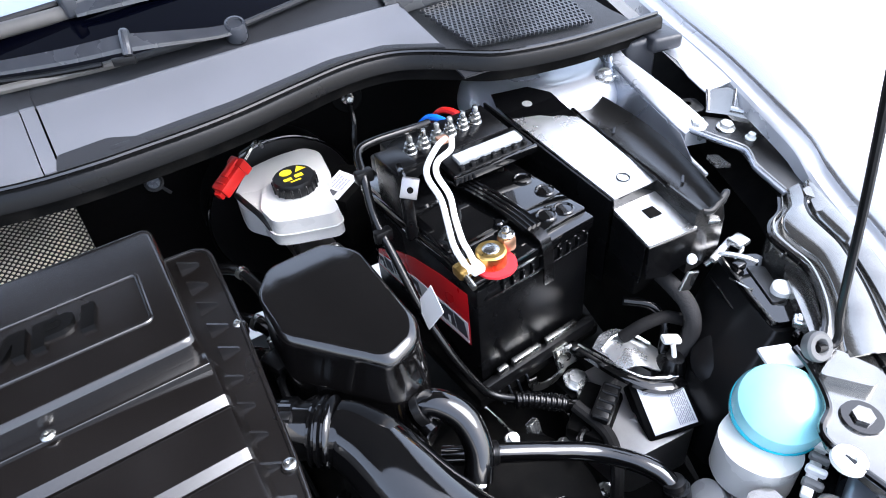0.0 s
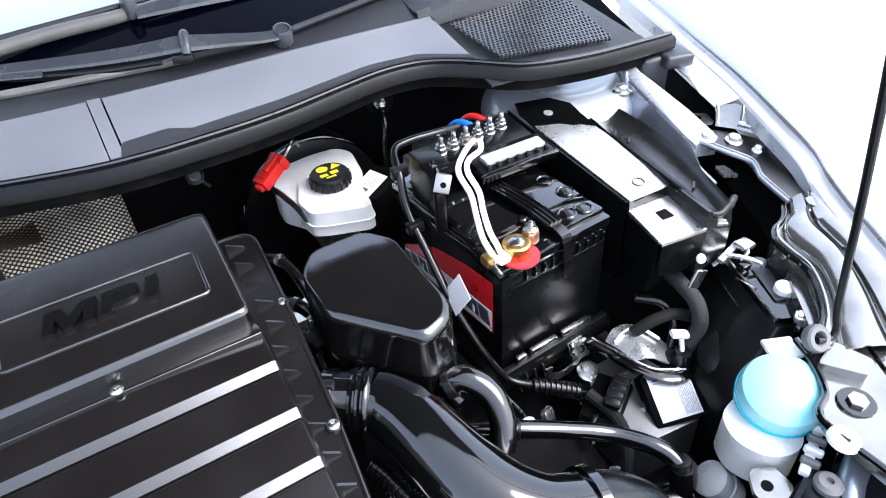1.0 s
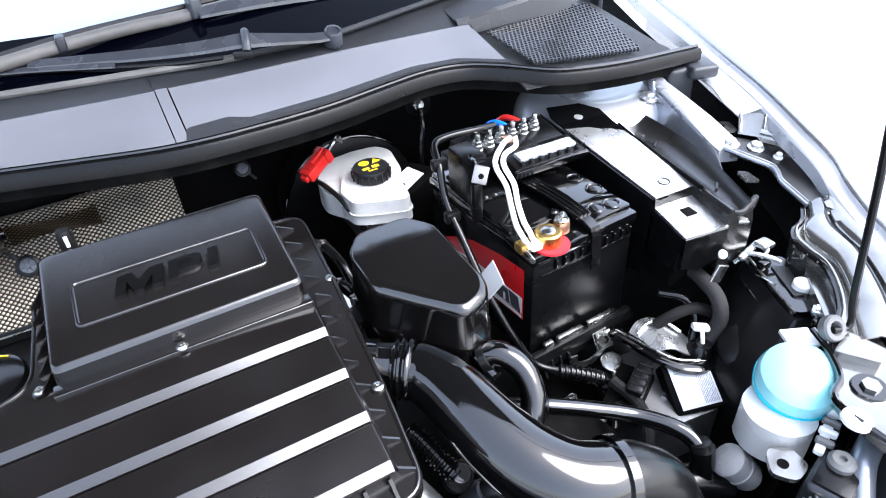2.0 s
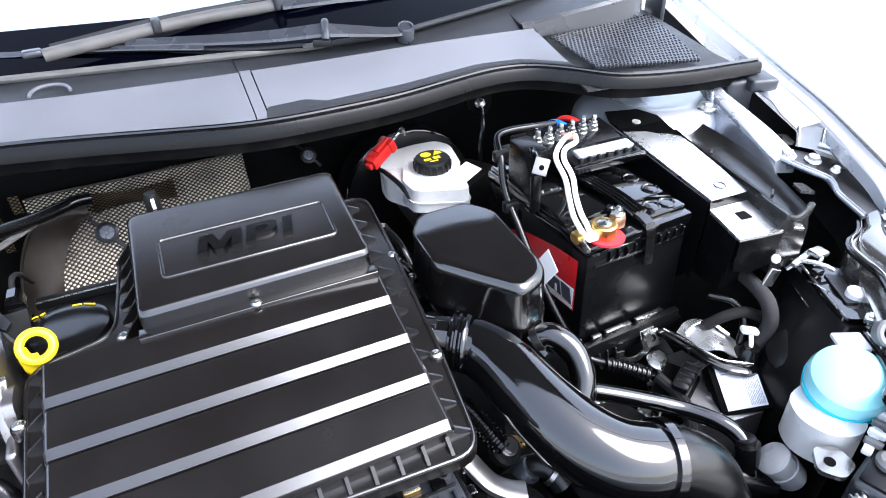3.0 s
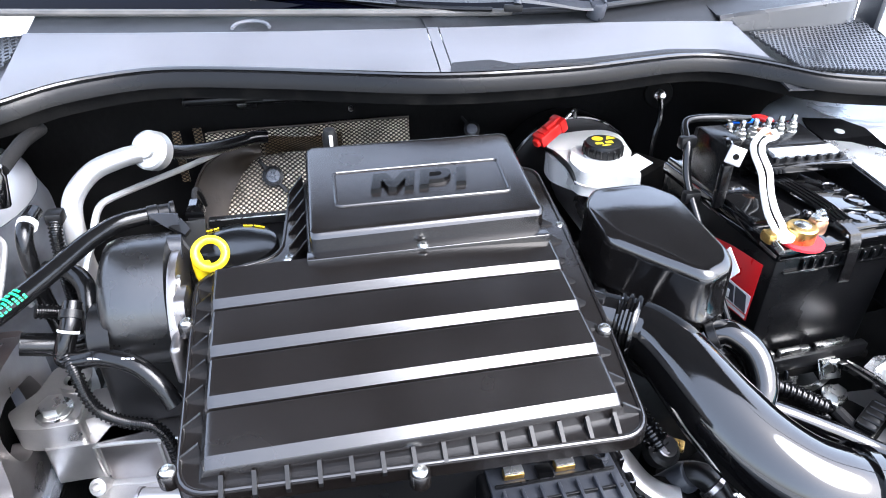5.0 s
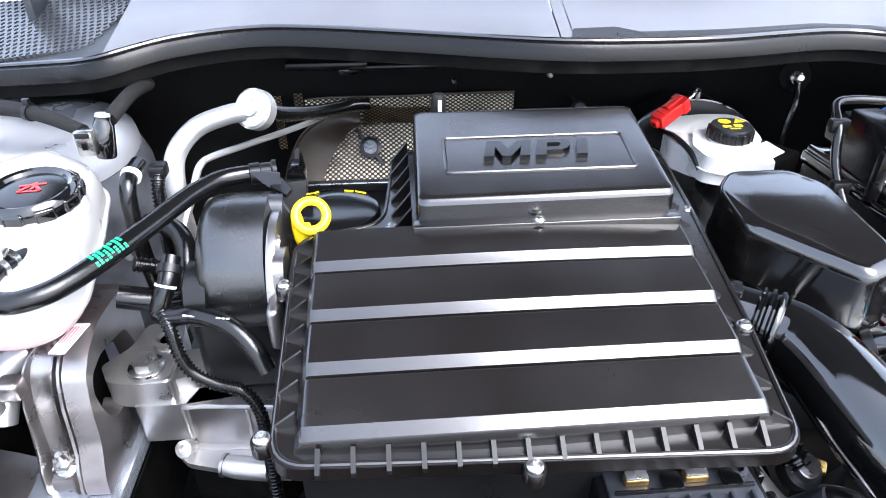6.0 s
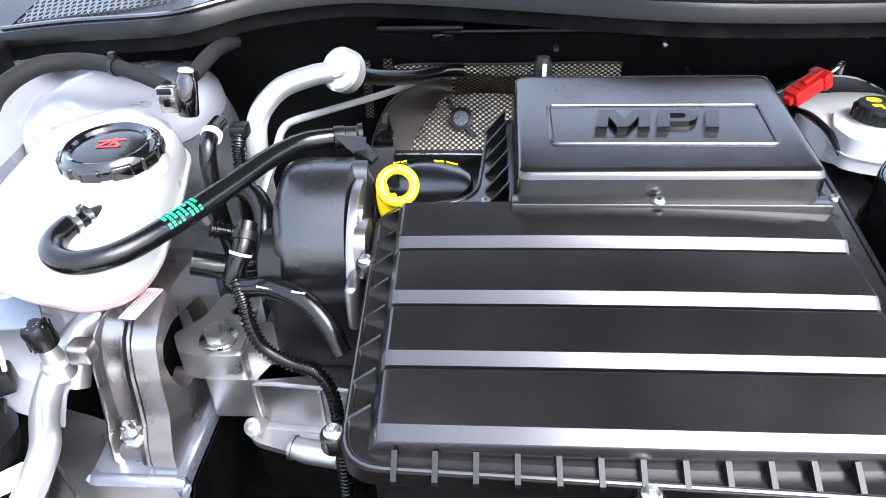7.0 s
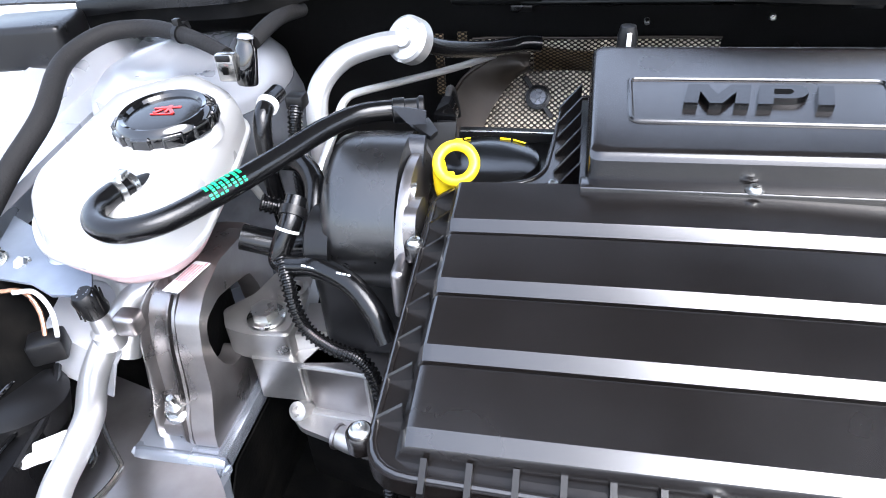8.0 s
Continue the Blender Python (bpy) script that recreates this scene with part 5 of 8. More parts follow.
for x, y, w, turn in ((-0.362, 0.576, 0.010, 14), (-0.353, 0.5790, 0.006, 30), (-0.318, 0.580, 0.010, -10), (-0.305, 0.5755, 0.013, -28)):
    part("yellow_symbol", box((x, y, 0.8305), (w, 0.0015, 0.0010), 0, 1, Matrix.Rotation(radians(turn), 4, "Z")), M_YELLOW, oc)
part("rocker_cover", box((-0.30, 0.57, 0.76), (0.14, 0.16, 0.08), 0.01), M_BLACK, oc)
part("collar", lathe([(0.043, -0.05), (0.043, -0.010)], 36, Matrix.Translation((-0.331, 0.548, 0.812))), M_ALU, oc, "bare metal filler neck")
part("cover_edge", box((-0.318, 0.636, 0.808), (0.104, 0.014, 0.010), 0.002, 2), M_BLACK, oc)
part("cover_edge_trim", tube([(-0.368, 0.629, 0.814), (-0.318, 0.629, 0.8145), (-0.268, 0.629, 0.814)], 0.0011, 8, 2), M_ZINC, oc, "thin bright edge")

# ---- heat shield ----
hs = thing("heat_shield", (-0.25, 0.93, 0.72), "embossed foil heat shield on the firewall", "heat shield")
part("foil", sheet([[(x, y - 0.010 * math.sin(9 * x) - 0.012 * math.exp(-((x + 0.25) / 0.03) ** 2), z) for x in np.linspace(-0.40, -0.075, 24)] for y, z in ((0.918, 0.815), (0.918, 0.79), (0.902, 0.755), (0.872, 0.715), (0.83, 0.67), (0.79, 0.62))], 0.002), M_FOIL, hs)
ARCH_OUT = spline([Vector(p) for p in ((-0.446, 0.858, 0.66), (-0.437, 0.868, 0.700), (-0.427, 0.878, 0.732), (-0.406, 0.882, 0.771), (-0.377, 0.884, 0.793), (-0.345, 0.884, 0.808), (-0.316, 0.884, 0.806))], 4)
ARCH_IN = spline([Vector(p) for p in ((-0.388, 0.828, 0.66), (-0.380, 0.848, 0.698), (-0.369, 0.862, 0.727), (-0.354, 0.874, 0.751), (-0.340, 0.880, 0.769), (-0.330, 0.884, 0.778), (-0.316, 0.887, 0.784))], 4)
part("dark_panel", sheet([[a.lerp(b, u) - Vector((0, 0.016 * math.sin(u * math.pi) * (0.5 + 0.5 * math.cos(7 * i / len(ARCH_OUT))), 0)) for i, (a, b) in enumerate(zip(ARCH_OUT, ARCH_IN))] for u in (0, 0.12, 0.3, 0.5, 0.7, 0.9, 1)], 0.002), M_SHIELD, hs, "smooth sooty brown arched panel", 60)
part("panel_rim", tube([p - Vector((0, 0.002, 0)) for p in ARCH_OUT[::4]], 0.0026, 8), M_SHIELD, hs)
part("side_strip", sheet([[(x, 0.905, z) for z in np.linspace(0.74, 0.825, 6)] for x in (-0.446, -0.434)], 0.002), M_STAIN, hs, "narrow perforated strip")
part("side_strip", sheet([[(x, 0.905, z) for z in np.linspace(0.80, 0.828, 4)] for x in (-0.415, -0.402)], 0.002), M_STAIN, hs, "narrow perforated strip")
part("ripple", sheet([[(x, 0.899 - 0.008 * math.sin(40 * x + 60 * z) - 0.004 * k % 3, z) for x in np.linspace(-0.312, -0.19, 20)] for k, z in enumerate((0.778, 0.786, 0.795, 0.804, 0.813))], 0.002), M_STAIN, hs, "brown-stained rippled foil", 60)
part("top_edge", tube([(-0.395, 0.908, 0.817), (-0.36, 0.911, 0.818), (-0.25, 0.91, 0.818), (-0.14, 0.918, 0.817), (-0.075, 0.92, 0.816)], 0.002, 8), M_SHIELD, hs, "rolled sooty edge")
for x, z, w in ((-0.02, 0.862, 0.05), (0.08, 0.858, 0.035), (0.20, 0.866, 0.045), (-0.33, 0.856, 0.03)):
    part("firewall_tab", box((x, 0.912, z), (w, 0.006, 0.010), 0.002, 2, Matrix.Rotation(radians(8), 4, "X")), M_HOUSING, body, "small black tab on the firewall")
for p, size in (((-0.304, 0.886, 0.745), 0.80), ((0.033, 0.918, 0.786), 0.66)):
    pin = thing("push_pin", p, "round grey sheet-metal retaining clip", "clip", "firewall clips")
    PM = to(p, (0, -0.8, 0.55)) @ Matrix.Scale(size, 4)
    part("washer", lathe([(0.021, 0), (0.021, 0.0025), (0.016, 0.0035), (0.0155, 0.0015), (0, 0.0015)], 28, PM), M_BLACK, pin)
    part("disc", lathe([(0.0145, 0.001), (0.013, 0.004), (0.004, 0.0045), (0.0035, 0.008), (0, 0.008)], 24, PM), M_STEEL, pin)
    for k in range(6):
        a = 2 * math.pi * k / 6
        part("tooth", box((0, 0, 0), (0.008, 0.0022, 0.0022), 0.0006, 1, PM @ Matrix.Rotation(a, 4, "Z") @ Matrix.Translation((0.0085, 0, 0.0048))), M_STEEL, pin)
    for sgn in (-1, 1):
        part("ear", box((0, 0, 0), (0.008, 0.026, 0.002), 0.001, 1, PM @ Matrix.Rotation(0.62, 4, "Z") @ Matrix.Translation((0, sgn * 0.030, 0.001))), M_BLACK, pin)

# ---- air conditioning pipes ----
ac = thing("air_conditioning_pipe", (-0.47, 0.66, 0.86), "bare aluminium air conditioning pipe with white cap", "pipe")
part("pipe", tube([(-0.440, 0.688, 0.884), (-0.462, 0.682, 0.882), (-0.495, 0.670, 0.872), (-0.516, 0.648, 0.850), (-0.520, 0.635, 0.815), (-0.516, 0.625, 0.76), (-0.505, 0.62, 0.68)], 0.0115, 18), M_PIPE, ac)
part("cap", lathe([(0, 0.010), (0.0095, 0.010), (0.011, 0.006), (0.021, 0.005), (0.0242, 0.002), (0.0242, -0.012), (0.020, -0.016), (0, -0.016)], 36, to((-0.430, 0.690, 0.886), (-0.35, -0.75, 0.45))), M_PIPE, ac)
part("hose", tube([(-0.425, 0.70, 0.882), (-0.40, 0.735, 0.862), (-0.365, 0.78, 0.846), (-0.335, 0.81, 0.840), (-0.318, 0.82, 0.840), (-0.300, 0.825, 0.838)], 0.0095, 14), M_RUBBER, ac)
part("thin_pipe", tube([(-0.36, 0.862, 0.811), (-0.402, 0.80, 0.816), (-0.456, 0.72, 0.827), (-0.484, 0.668, 0.836), (-0.492, 0.650, 0.835), (-0.496, 0.635, 0.825), (-0.499, 0.62, 0.81), (-0.505, 0.58, 0.784), (-0.508, 0.56, 0.74)], 0.0042, 10), M_PIPE, ac)


# ---- expansion tank ----
tk = thing("expansion_tank", (-0.62, 0.52, 0.75), "milky white coolant expansion tank with black cap", "expansion tank")
TANK = rounded([(-0.706, 0.450), (-0.663, 0.402), (-0.585, 0.384), (-0.553, 0.400), (-0.543, 0.434), (-0.564, 0.55), (-0.583, 0.63), (-0.65, 0.675), (-0.725, 0.62)], 0.025, 5)


def tank_loop(g, z, k=0.06):
    cx, cy = -0.622, 0.515
    return [(cx - 0.012 + 1.06 * (x - cx) * (1 + g / 0.085), cy + (y - cy) * (1 + g / 0.13), z + k * (y - cy)) for x, y in TANK]


part("lower_half", loft([tank_loop(-0.040, 0.785, 0.06), tank_loop(-0.020, 0.786, 0.06), tank_loop(-0.010, 0.790), tank_loop(-0.005, 0.797), tank_loop(-0.003, 0.8055)]), M_PINK, tk, "lower half tinted pink by coolant", 50)
part("seam", loft([tank_loop(-0.002, 0.805), tank_loop(0.0025, 0.806), tank_loop(0.003, 0.808), tank_loop(0.0025, 0.810), tank_loop(-0.001, 0.8115)]), M_TANK, tk)
part("upper_half", loft([tank_loop(-0.002, 0.811), tank_loop(-0.003, 0.824), tank_loop(-0.006, 0.836), tank_loop(-0.012, 0.846), tank_loop(-0.022, 0.854), tank_loop(-0.038, 0.859), tank_loop(-0.06, 0.861)]), M_TANK, tk, "", 60)
TC = Matrix.Translation((-0.617, 0.528, 0.857)) @ Matrix.Rotation(radians(5), 4, "X") @ Matrix.Diagonal((0.89, 0.89, 0.95, 1))
part("neck", lathe([(0.052, -0.012), (0.050, 0.0), (0.044, 0.004), (0, 0.004)], 40, TC), M_TANK, tk)
tcap = part("cap", lathe([(0.044, 0.0), (0.049, 0.002), (0.0495, 0.011), (0.047, 0.017), (0.0425, 0.020), (0.0385, 0.0185), (0.036, 0.0145), (0.02, 0.0155), (0, 0.016)], 56, TC), M_GLOSS, tk, "black screw cap with a moulded rim")
for k in range(10):
    a = 2 * math.pi * (k + 0.5) / 10
    part("grip", box(TC @ Vector((0.0475 * math.cos(a), 0.0475 * math.sin(a), 0.0085)), (0.006, 0.019, 0.013), 0.003, 3, Matrix.Rotation(a, 4, "Z")), M_GLOSS, tcap)
    part("pocket_rim", tube([TC @ Vector((0.0512 * math.cos(a + d), 0.0512 * math.sin(a + d), z)) for d, z in ((-0.17, 0.004), (-0.17, 0.013), (0.17, 0.013), (0.17, 0.004), (-0.17, 0.004))], 0.0011, 6, 2, 1.0, False), M_HOUSING, tcap)
part("dish", lathe([(0.0375, 0.0150), (0.034, 0.0158), (0.018, 0.0164), (0, 0.0166)], 44, TC), M_LETTER, tcap, "dark satin dished top")
for dx, dy, w, h, sp in ((0, 0.006, 0.03, 0.003, 12), (-0.004, 0.002, 0.022, 0.003, 60), (0.006, 0.001, 0.02, 0.003, -50), (0, -0.007, 0.026, 0.0025, 5), (0.002, 0.004, 0.018, 0.0025, 95)):
    part("warning_mark", box(TC @ Vector((dx, dy + 0.003, 0.0170)), (w * 0.8, h, 0.0005), 0, 1, Matrix.Rotation(radians(sp), 4, "Z")), M_RED, tcap)
part("bracket", slab(rounded([(-0.735, 0.585), (-0.69, 0.565), (-0.675, 0.61), (-0.71, 0.645)], 0.01), 0.845, 0.857, 0.004), M_TANK, tk)
part("slot", box((-0.703, 0.603, 0.8575), (0.03, 0.008, 0.001), 0.0003, 1, Matrix.Rotation(radians(20), 4, "Z")), M_GREY, tk)
part("rib", tube([(-0.545, 0.50, 0.815), (-0.552, 0.53, 0.80), (-0.556, 0.55, 0.775)], 0.004, 8), M_TANK, tk)

gh = thing("coolant_return_hose", (-0.55, 0.42, 0.86), "black rubber hose with green printed mark", "hose")
HOSE = [(-0.598, 0.436, 0.852), (-0.604, 0.418, 0.853), (-0.606, 0.398, 0.851), (-0.594, 0.380, 0.850), (-0.570, 0.374, 0.850), (-0.543, 0.388, 0.852), (-0.518, 0.424, 0.855), (-0.493, 0.472, 0.858), (-0.468, 0.522, 0.862), (-0.446, 0.552, 0.863), (-0.420, 0.566, 0.862), (-0.398, 0.572, 0.860)]
part("hose", tube(HOSE, 0.0093, 18), M_RUBBER, gh)
HOSE_LINE = spline(HOSE, 24)
for k in range(8):
    i = 5 * 24 + 19 + 2 * k
    way = (HOSE_LINE[i + 1] - HOSE_LINE[i - 1]).normalized()
    side = way.cross(Vector((0, 0, 1))).normalized()
    up = side.cross(way)
    for j in range(6):
        a = radians(78 + 16 * j)
        if (3 * k + j) % 7 != 3:
            q = HOSE_LINE[i] - side * (0.0094 * math.cos(a)) + up * (0.0094 * math.sin(a))
            part("mark", box(q, (0.0026, 0.0018, 0.0007), 0, 1, Matrix((way, up.cross(way), up)).transposed().to_4x4() @ Matrix.Rotation(a - radians(90), 4, "X")), M_GREEN, gh, "green printed mark")
part("stub", lathe([(0.0075, -0.02), (0.0075, 0.02)], 16, to((-0.594, 0.452, 0.846), (-0.2, -1, 0.25))), M_BLACK, gh)
for d in (0.0, 0.012):
    part("clamp", lathe([(0.0096, -0.0025), (0.0108, -0.0025), (0.0108, 0.0025), (0.0096, 0.0025)], 20, to((-0.5995 - d * 0.3, 0.433 - d, 0.8525), (-0.3, -1, 0.05))), M_ZINC, gh)
part("clamp_ear", box((-0.600, 0.428, 0.864), (0.008, 0.010, 0.006), 0.001), M_ZINC, gh)
part("end_clamp", lathe([(0.0095, -0.006), (0.0115, -0.005), (0.0115, 0.005), (0.0095, 0.006)], 20, to((-0.412, 0.568, 0.861), (1, 0.25, 0))), M_BLACK, gh)
tee = thing("coolant_outlet", (-0.385, 0.572, 0.84), "black plastic coolant outlet with bracket", "coolant outlet")
part("spigot", lathe([(0.010, 0), (0.010, 0.016), (0.012, 0.018), (0.012, 0.022)], 18, to((-0.412, 0.569, 0.861), (1, 0.2, 0))), M_BLACK, tee)
part("web", slab([(-0.40, 0.555), (-0.385, 0.566), (-0.372, 0.540), (-0.376, 0.528)], 0.852, 0.856, 0.001, 1), M_BLACK, tee)
part("gusset_plate", sheet([[(-0.414, 0.552, 0.872), (-0.398, 0.553, 0.871), (-0.384, 0.554, 0.868)], [(-0.402, 0.552, 0.858), (-0.392, 0.552, 0.850), (-0.386, 0.553, 0.842)]], 0.002), M_GREY, tee, "grey bent steel plate")
part("stay", sheet([[(-0.395, 0.56, 0.853), (-0.36, 0.565, 0.853)], [(-0.372, 0.54, 0.80), (-0.366, 0.545, 0.80)]], 0.003), M_BLACK, tee)
sens = thing("temperature_sensor_plug", (-0.375, 0.598, 0.83), "black sensor plug with white lock", "sensor")
part("plug", box((-0.371, 0.578, 0.842), (0.016, 0.016, 0.026), 0.003), M_BLACK, sens)
part("lock", box((-0.371, 0.5695, 0.840), (0.009, 0.003, 0.010), 0.001), M_WHITE, sens)
part("lock_stem", box((-0.371, 0.5695, 0.832), (0.004, 0.003, 0.008), 0.001), M_WHITE, sens)
part("boot", loft([[(-0.371 + sx * w, 0.578 + sy * 0.008, z) for sx, sy in ((-1, -1), (1, -1), (1, 1), (-1, 1))] for z, w in ((0.852, 0.010), (0.858, 0.0095), (0.866, 0.0055), (0.868, 0.004))]), M_GLOSS, sens)
part("wire", tube([(-0.371, 0.582, 0.864), (-0.373, 0.61, 0.866), (-0.378, 0.66, 0.84), (-0.385, 0.72, 0.79)], 0.003, 8), M_TAPE, sens)

hn = thing("taped_wiring_loom", (-0.65, 0.66, 0.88), "thick black taped wiring loom over the strut tower", "wiring loom")
part("loom", tube([(-0.80, 0.44, 0.77), (-0.778, 0.494, 0.82), (-0.762, 0.545, 0.856), (-0.776, 0.612, 0.885), (-0.756, 0.658, 0.900), (-0.72, 0.678, 0.901), (-0.68, 0.670, 0.900), (-0.64, 0.650, 0.897), (-0.598, 0.625, 0.891)], [0.0105, 0.0105, 0.0105, 0.010, 0.0095, 0.0092, 0.0085, 0.0078, 0.0072], 18), M_TAPE, hn)
part("tie", lathe([(0.0088, -0.003), (0.0104, -0.003), (0.0104, 0.003), (0.0088, 0.003)], 18, to((-0.668, 0.665, 0.8995), (1, -0.4, -0.1))), M_BLACK, hn)
part("tie_end", box((-0.668, 0.664, 0.911), (0.007, 0.007, 0.008), 0.001), M_BLACK, hn)
part("plug", lathe([(0.0095, -0.022), (0.0105, -0.020), (0.0105, 0.014), (0.0085, 0.017), (0.0085, 0.022), (0.006, 0.024), (0, 0.024)], 20, to((-0.573, 0.614, 0.888), (0.12, 0.15, 1))), M_GLOSS, hn)
part("plug_cap", lathe([(0.0078, 0.022), (0.0074, 0.0255), (0, 0.026)], 16, to((-0.573, 0.614, 0.888), (0.12, 0.15, 1))), M_PIPE, hn)
part("plug_face", box((-0.589, 0.606, 0.886), (0.019, 0.013, 0.027), 0.002), M_DULL, hn, "dull grey plug face")
part("plug_latch", box((-0.589, 0.5985, 0.896), (0.014, 0.003, 0.006), 0.001), M_BLACK, hn)
part("plug_window", box((-0.589, 0.5985, 0.884), (0.005, 0.003, 0.007), 0.0005), M_DARK, hn)
part("branch", tube([(-0.566, 0.622, 0.905), (-0.560, 0.65, 0.912), (-0.562, 0.69, 0.910), (-0.565, 0.75, 0.90)], 0.008, 12), M_TAPE, hn)
for i, (x, y) in enumerate(((-0.538, 0.565), (-0.515, 0.572))):
    p = thing("pressure_line", (x, y, 0.83), "black hose with pale clamp behind the tank", "hose", "hoses behind the tank")
    if i == 0:
        part("hose", tube([(x, y + 0.03, 0.865), (x - 0.001, y, 0.862), (x - 0.001, y - 0.015, 0.845), (x, y - 0.02, 0.80), (x + 0.004, y - 0.02, 0.74)], 0.0085, 14), M_RUBBER, p)
        part("clamp", lathe([(0.0088, -0.003), (0.0102, -0.003), (0.0102, 0.003), (0.0088, 0.003)], 18, to((x, y + 0.004, 0.863), (0, -1, -0.3))), M_WHITE, p)
    else:
        part("hose", corrugated([(x, y + 0.01, 0.86), (x, y - 0.002, 0.845), (x, y - 0.012, 0.80), (x, y - 0.015, 0.75)], 0.0075, 0.0042, 0.0015, 12), M_RUBBER, p)
        part("plug", box((x, y + 0.012, 0.862), (0.018, 0.018, 0.014), 0.003), M_BLACK, p)
for i, pts in enumerate(([(-0.53, 0.50, 0.80), (-0.50, 0.51, 0.785), (-0.475, 0.515, 0.78), (-0.455, 0.52, 0.785)], [(-0.545, 0.48, 0.775), (-0.51, 0.485, 0.765), (-0.48, 0.49, 0.765)])):
    q = thing("side_hose", pts[0], "black hose between the tank and the engine", "hose", "hoses behind the tank")
    part("hose", corrugated(pts, 0.0085, 0.0045, 0.0015, 12) if i == 0 else tube(pts, 0.012, 12), M_RUBBER, q)
bh = thing("bypass_hose", (-0.49, 0.52, 0.8), "black bent rubber hose at the intake housing", "hose")
part("hose", tube([(-0.525, 0.545, 0.82), (-0.50, 0.535, 0.822), (-0.482, 0.515, 0.815), (-0.476, 0.495, 0.80), (-0.478, 0.485, 0.78)], 0.010, 14), M_RUBBER, bh)

# ---- engine mount ----
em = thing("engine_mount_bracket", (-0.595, 0.42, 0.605), "cast aluminium engine mount bracket on the chassis rail", "engine mount")
loops = []
for z, yf, xl, xr, dl in ((0.613, 0.366, -0.620, -0.563, 0.001), (0.618, 0.364, -0.621, -0.562, 0.001), (0.626, 0.364, -0.621, -0.561, 0.001), (0.629, 0.365, -0.621, -0.560, 0.002), (0.632, 0.3655, -0.621, -0.560, 0.016), (0.642, 0.370, -0.623, -0.561, 0.015),
                          (0.655, 0.379, -0.625, -0.561, 0.010), (0.680, 0.388, -0.627, -0.564, 0.007), (0.705, 0.393, -0.627, -0.565, 0.006), (0.728, 0.400, -0.625, -0.566, 0.005), (0.740, 0.406, -0.622, -0.567, 0.004), (0.749, 0.415, -0.619, -0.568, 0.004), (0.755, 0.428, -0.614, -0.568, 0.003), (0.758, 0.446, -0.606, -0.567, 0.003), (0.757, 0.470, -0.598, -0.566, 0.002)):
    d = 0.001 if z < 0.63 else 0.003 if z < 0.65 else 0.0045
    sect = ((0.0, 0.022), (0.0, 0.004), (0.02, -0.002), (0.06, -0.003), (0.09, -0.001), (0.12, dl), (0.30, dl * 1.1), (0.42, dl), (0.47, dl * 0.6), (0.49, -0.004), (0.53, -0.005), (0.545, d), (0.575, d * 1.8), (0.59, d), (0.605, -0.006), (0.655, -0.006), (0.69, 0.0), (0.78, d), (0.88, d * 1.3), (0.96, d + 0.002), (1.0, 0.010))
    loops.append([(xl + (xr - xl) * u, yf + 0.013 + dy, z) for u, dy in sect])
part("front_leg", loft(loops), M_ALU, em, "", 40)
part("bridge", slab(rounded([(-0.606, 0.465), (-0.566, 0.450), (-0.558, 0.50), (-0.560, 0.53), (-0.60, 0.53)], 0.012), 0.735, 0.7565, 0.006, 3), M_ALU, em)
SIDE = rounded([(0.366, 0.613), (0.446, 0.613), (0.466, 0.624), (0.470, 0.642), (0.450, 0.666), (0.440, 0.660), (0.424, 0.663), (0.413, 0.676), (0.405, 0.696), (0.402, 0.718), (0.410, 0.733), (0.434, 0.738), (0.462, 0.731), (0.492, 0.722), (0.502, 0.700), (0.508, 0.66), (0.534, 0.66), (0.536, 0.735), (0.516, 0.757), (0.490, 0.763), (0.450, 0.766), (0.418, 0.756), (0.399, 0.741), (0.390, 0.712), (0.384, 0.67), (0.368, 0.632)], 0.006, 3)
part("side_frame", slab([(y + 0.004, z) for y, z in SIDE], -0.580, -0.558, 0.004, 3, Matrix(((0, 0, 1, 0), (1, 0, 0, 0), (0, 1, 0, 0), (0, 0, 0, 1)))), M_ALU, em, "curved side arm round a dark window")
# Block added in near-black so the mount's window stays dark.
part("window_block", box((-0.606, 0.475, 0.675), (0.03, 0.08, 0.11), 0.012, 3), M_DARK, em, "dark block added inside the deep mount window")
part("washer", lathe([(0.0125, 0), (0.0125, 0.002), (0, 0.002)], 24, to((-0.597, 0.386, 0.642), (0, -0.25, 1))), M_ZINC, em)
part("nut", hexhead(0.0105, 0.011, to((-0.597, 0.386, 0.643), (0, -0.15, 1)), 1.2), M_ZINC, em, "bright zinc hex nut")
part("stud", lathe([(0.0042, 0), (0.0042, 0.019), (0.0032, 0.021), (0, 0.021)], 14, to((-0.597, 0.386, 0.645), (0, -0.25, 1))), M_ZINC, em)
part("lug", lathe([(0.0085, -0.035), (0.0085, 0.0), (0.0045, 0.001), (0.0045, -0.005), (0, -0.005)], 18, to((-0.588, 0.428, 0.763), (0, -0.4, 1))), M_ALU, em)
part("side_lug", box((-0.630, 0.408, 0.728), (0.022, 0.02, 0.022), 0.005, 3), M_ALU, em)
LBL = Matrix.Rotation(radians(84), 4, "Z") @ Matrix.Rotation(radians(4), 4, "Y")
lab = part("data_label", box((-0.5735, 0.428, 0.7675), (0.046, 0.015, 0.001), 0, 1, LBL), M_PAPER, em, "white paper label with printed code")
part("print", bars(Matrix.Translation((-0.572, 0.434, 0.7683)) @ LBL, 5, 0.030, 0.014, 0.7, 0.0004, 7), M_PINKINK, lab)
part("code_block", box((-0.5765, 0.4110, 0.7668), (0.009, 0.009, 0.0030), 0, 1, LBL), M_INK, lab)

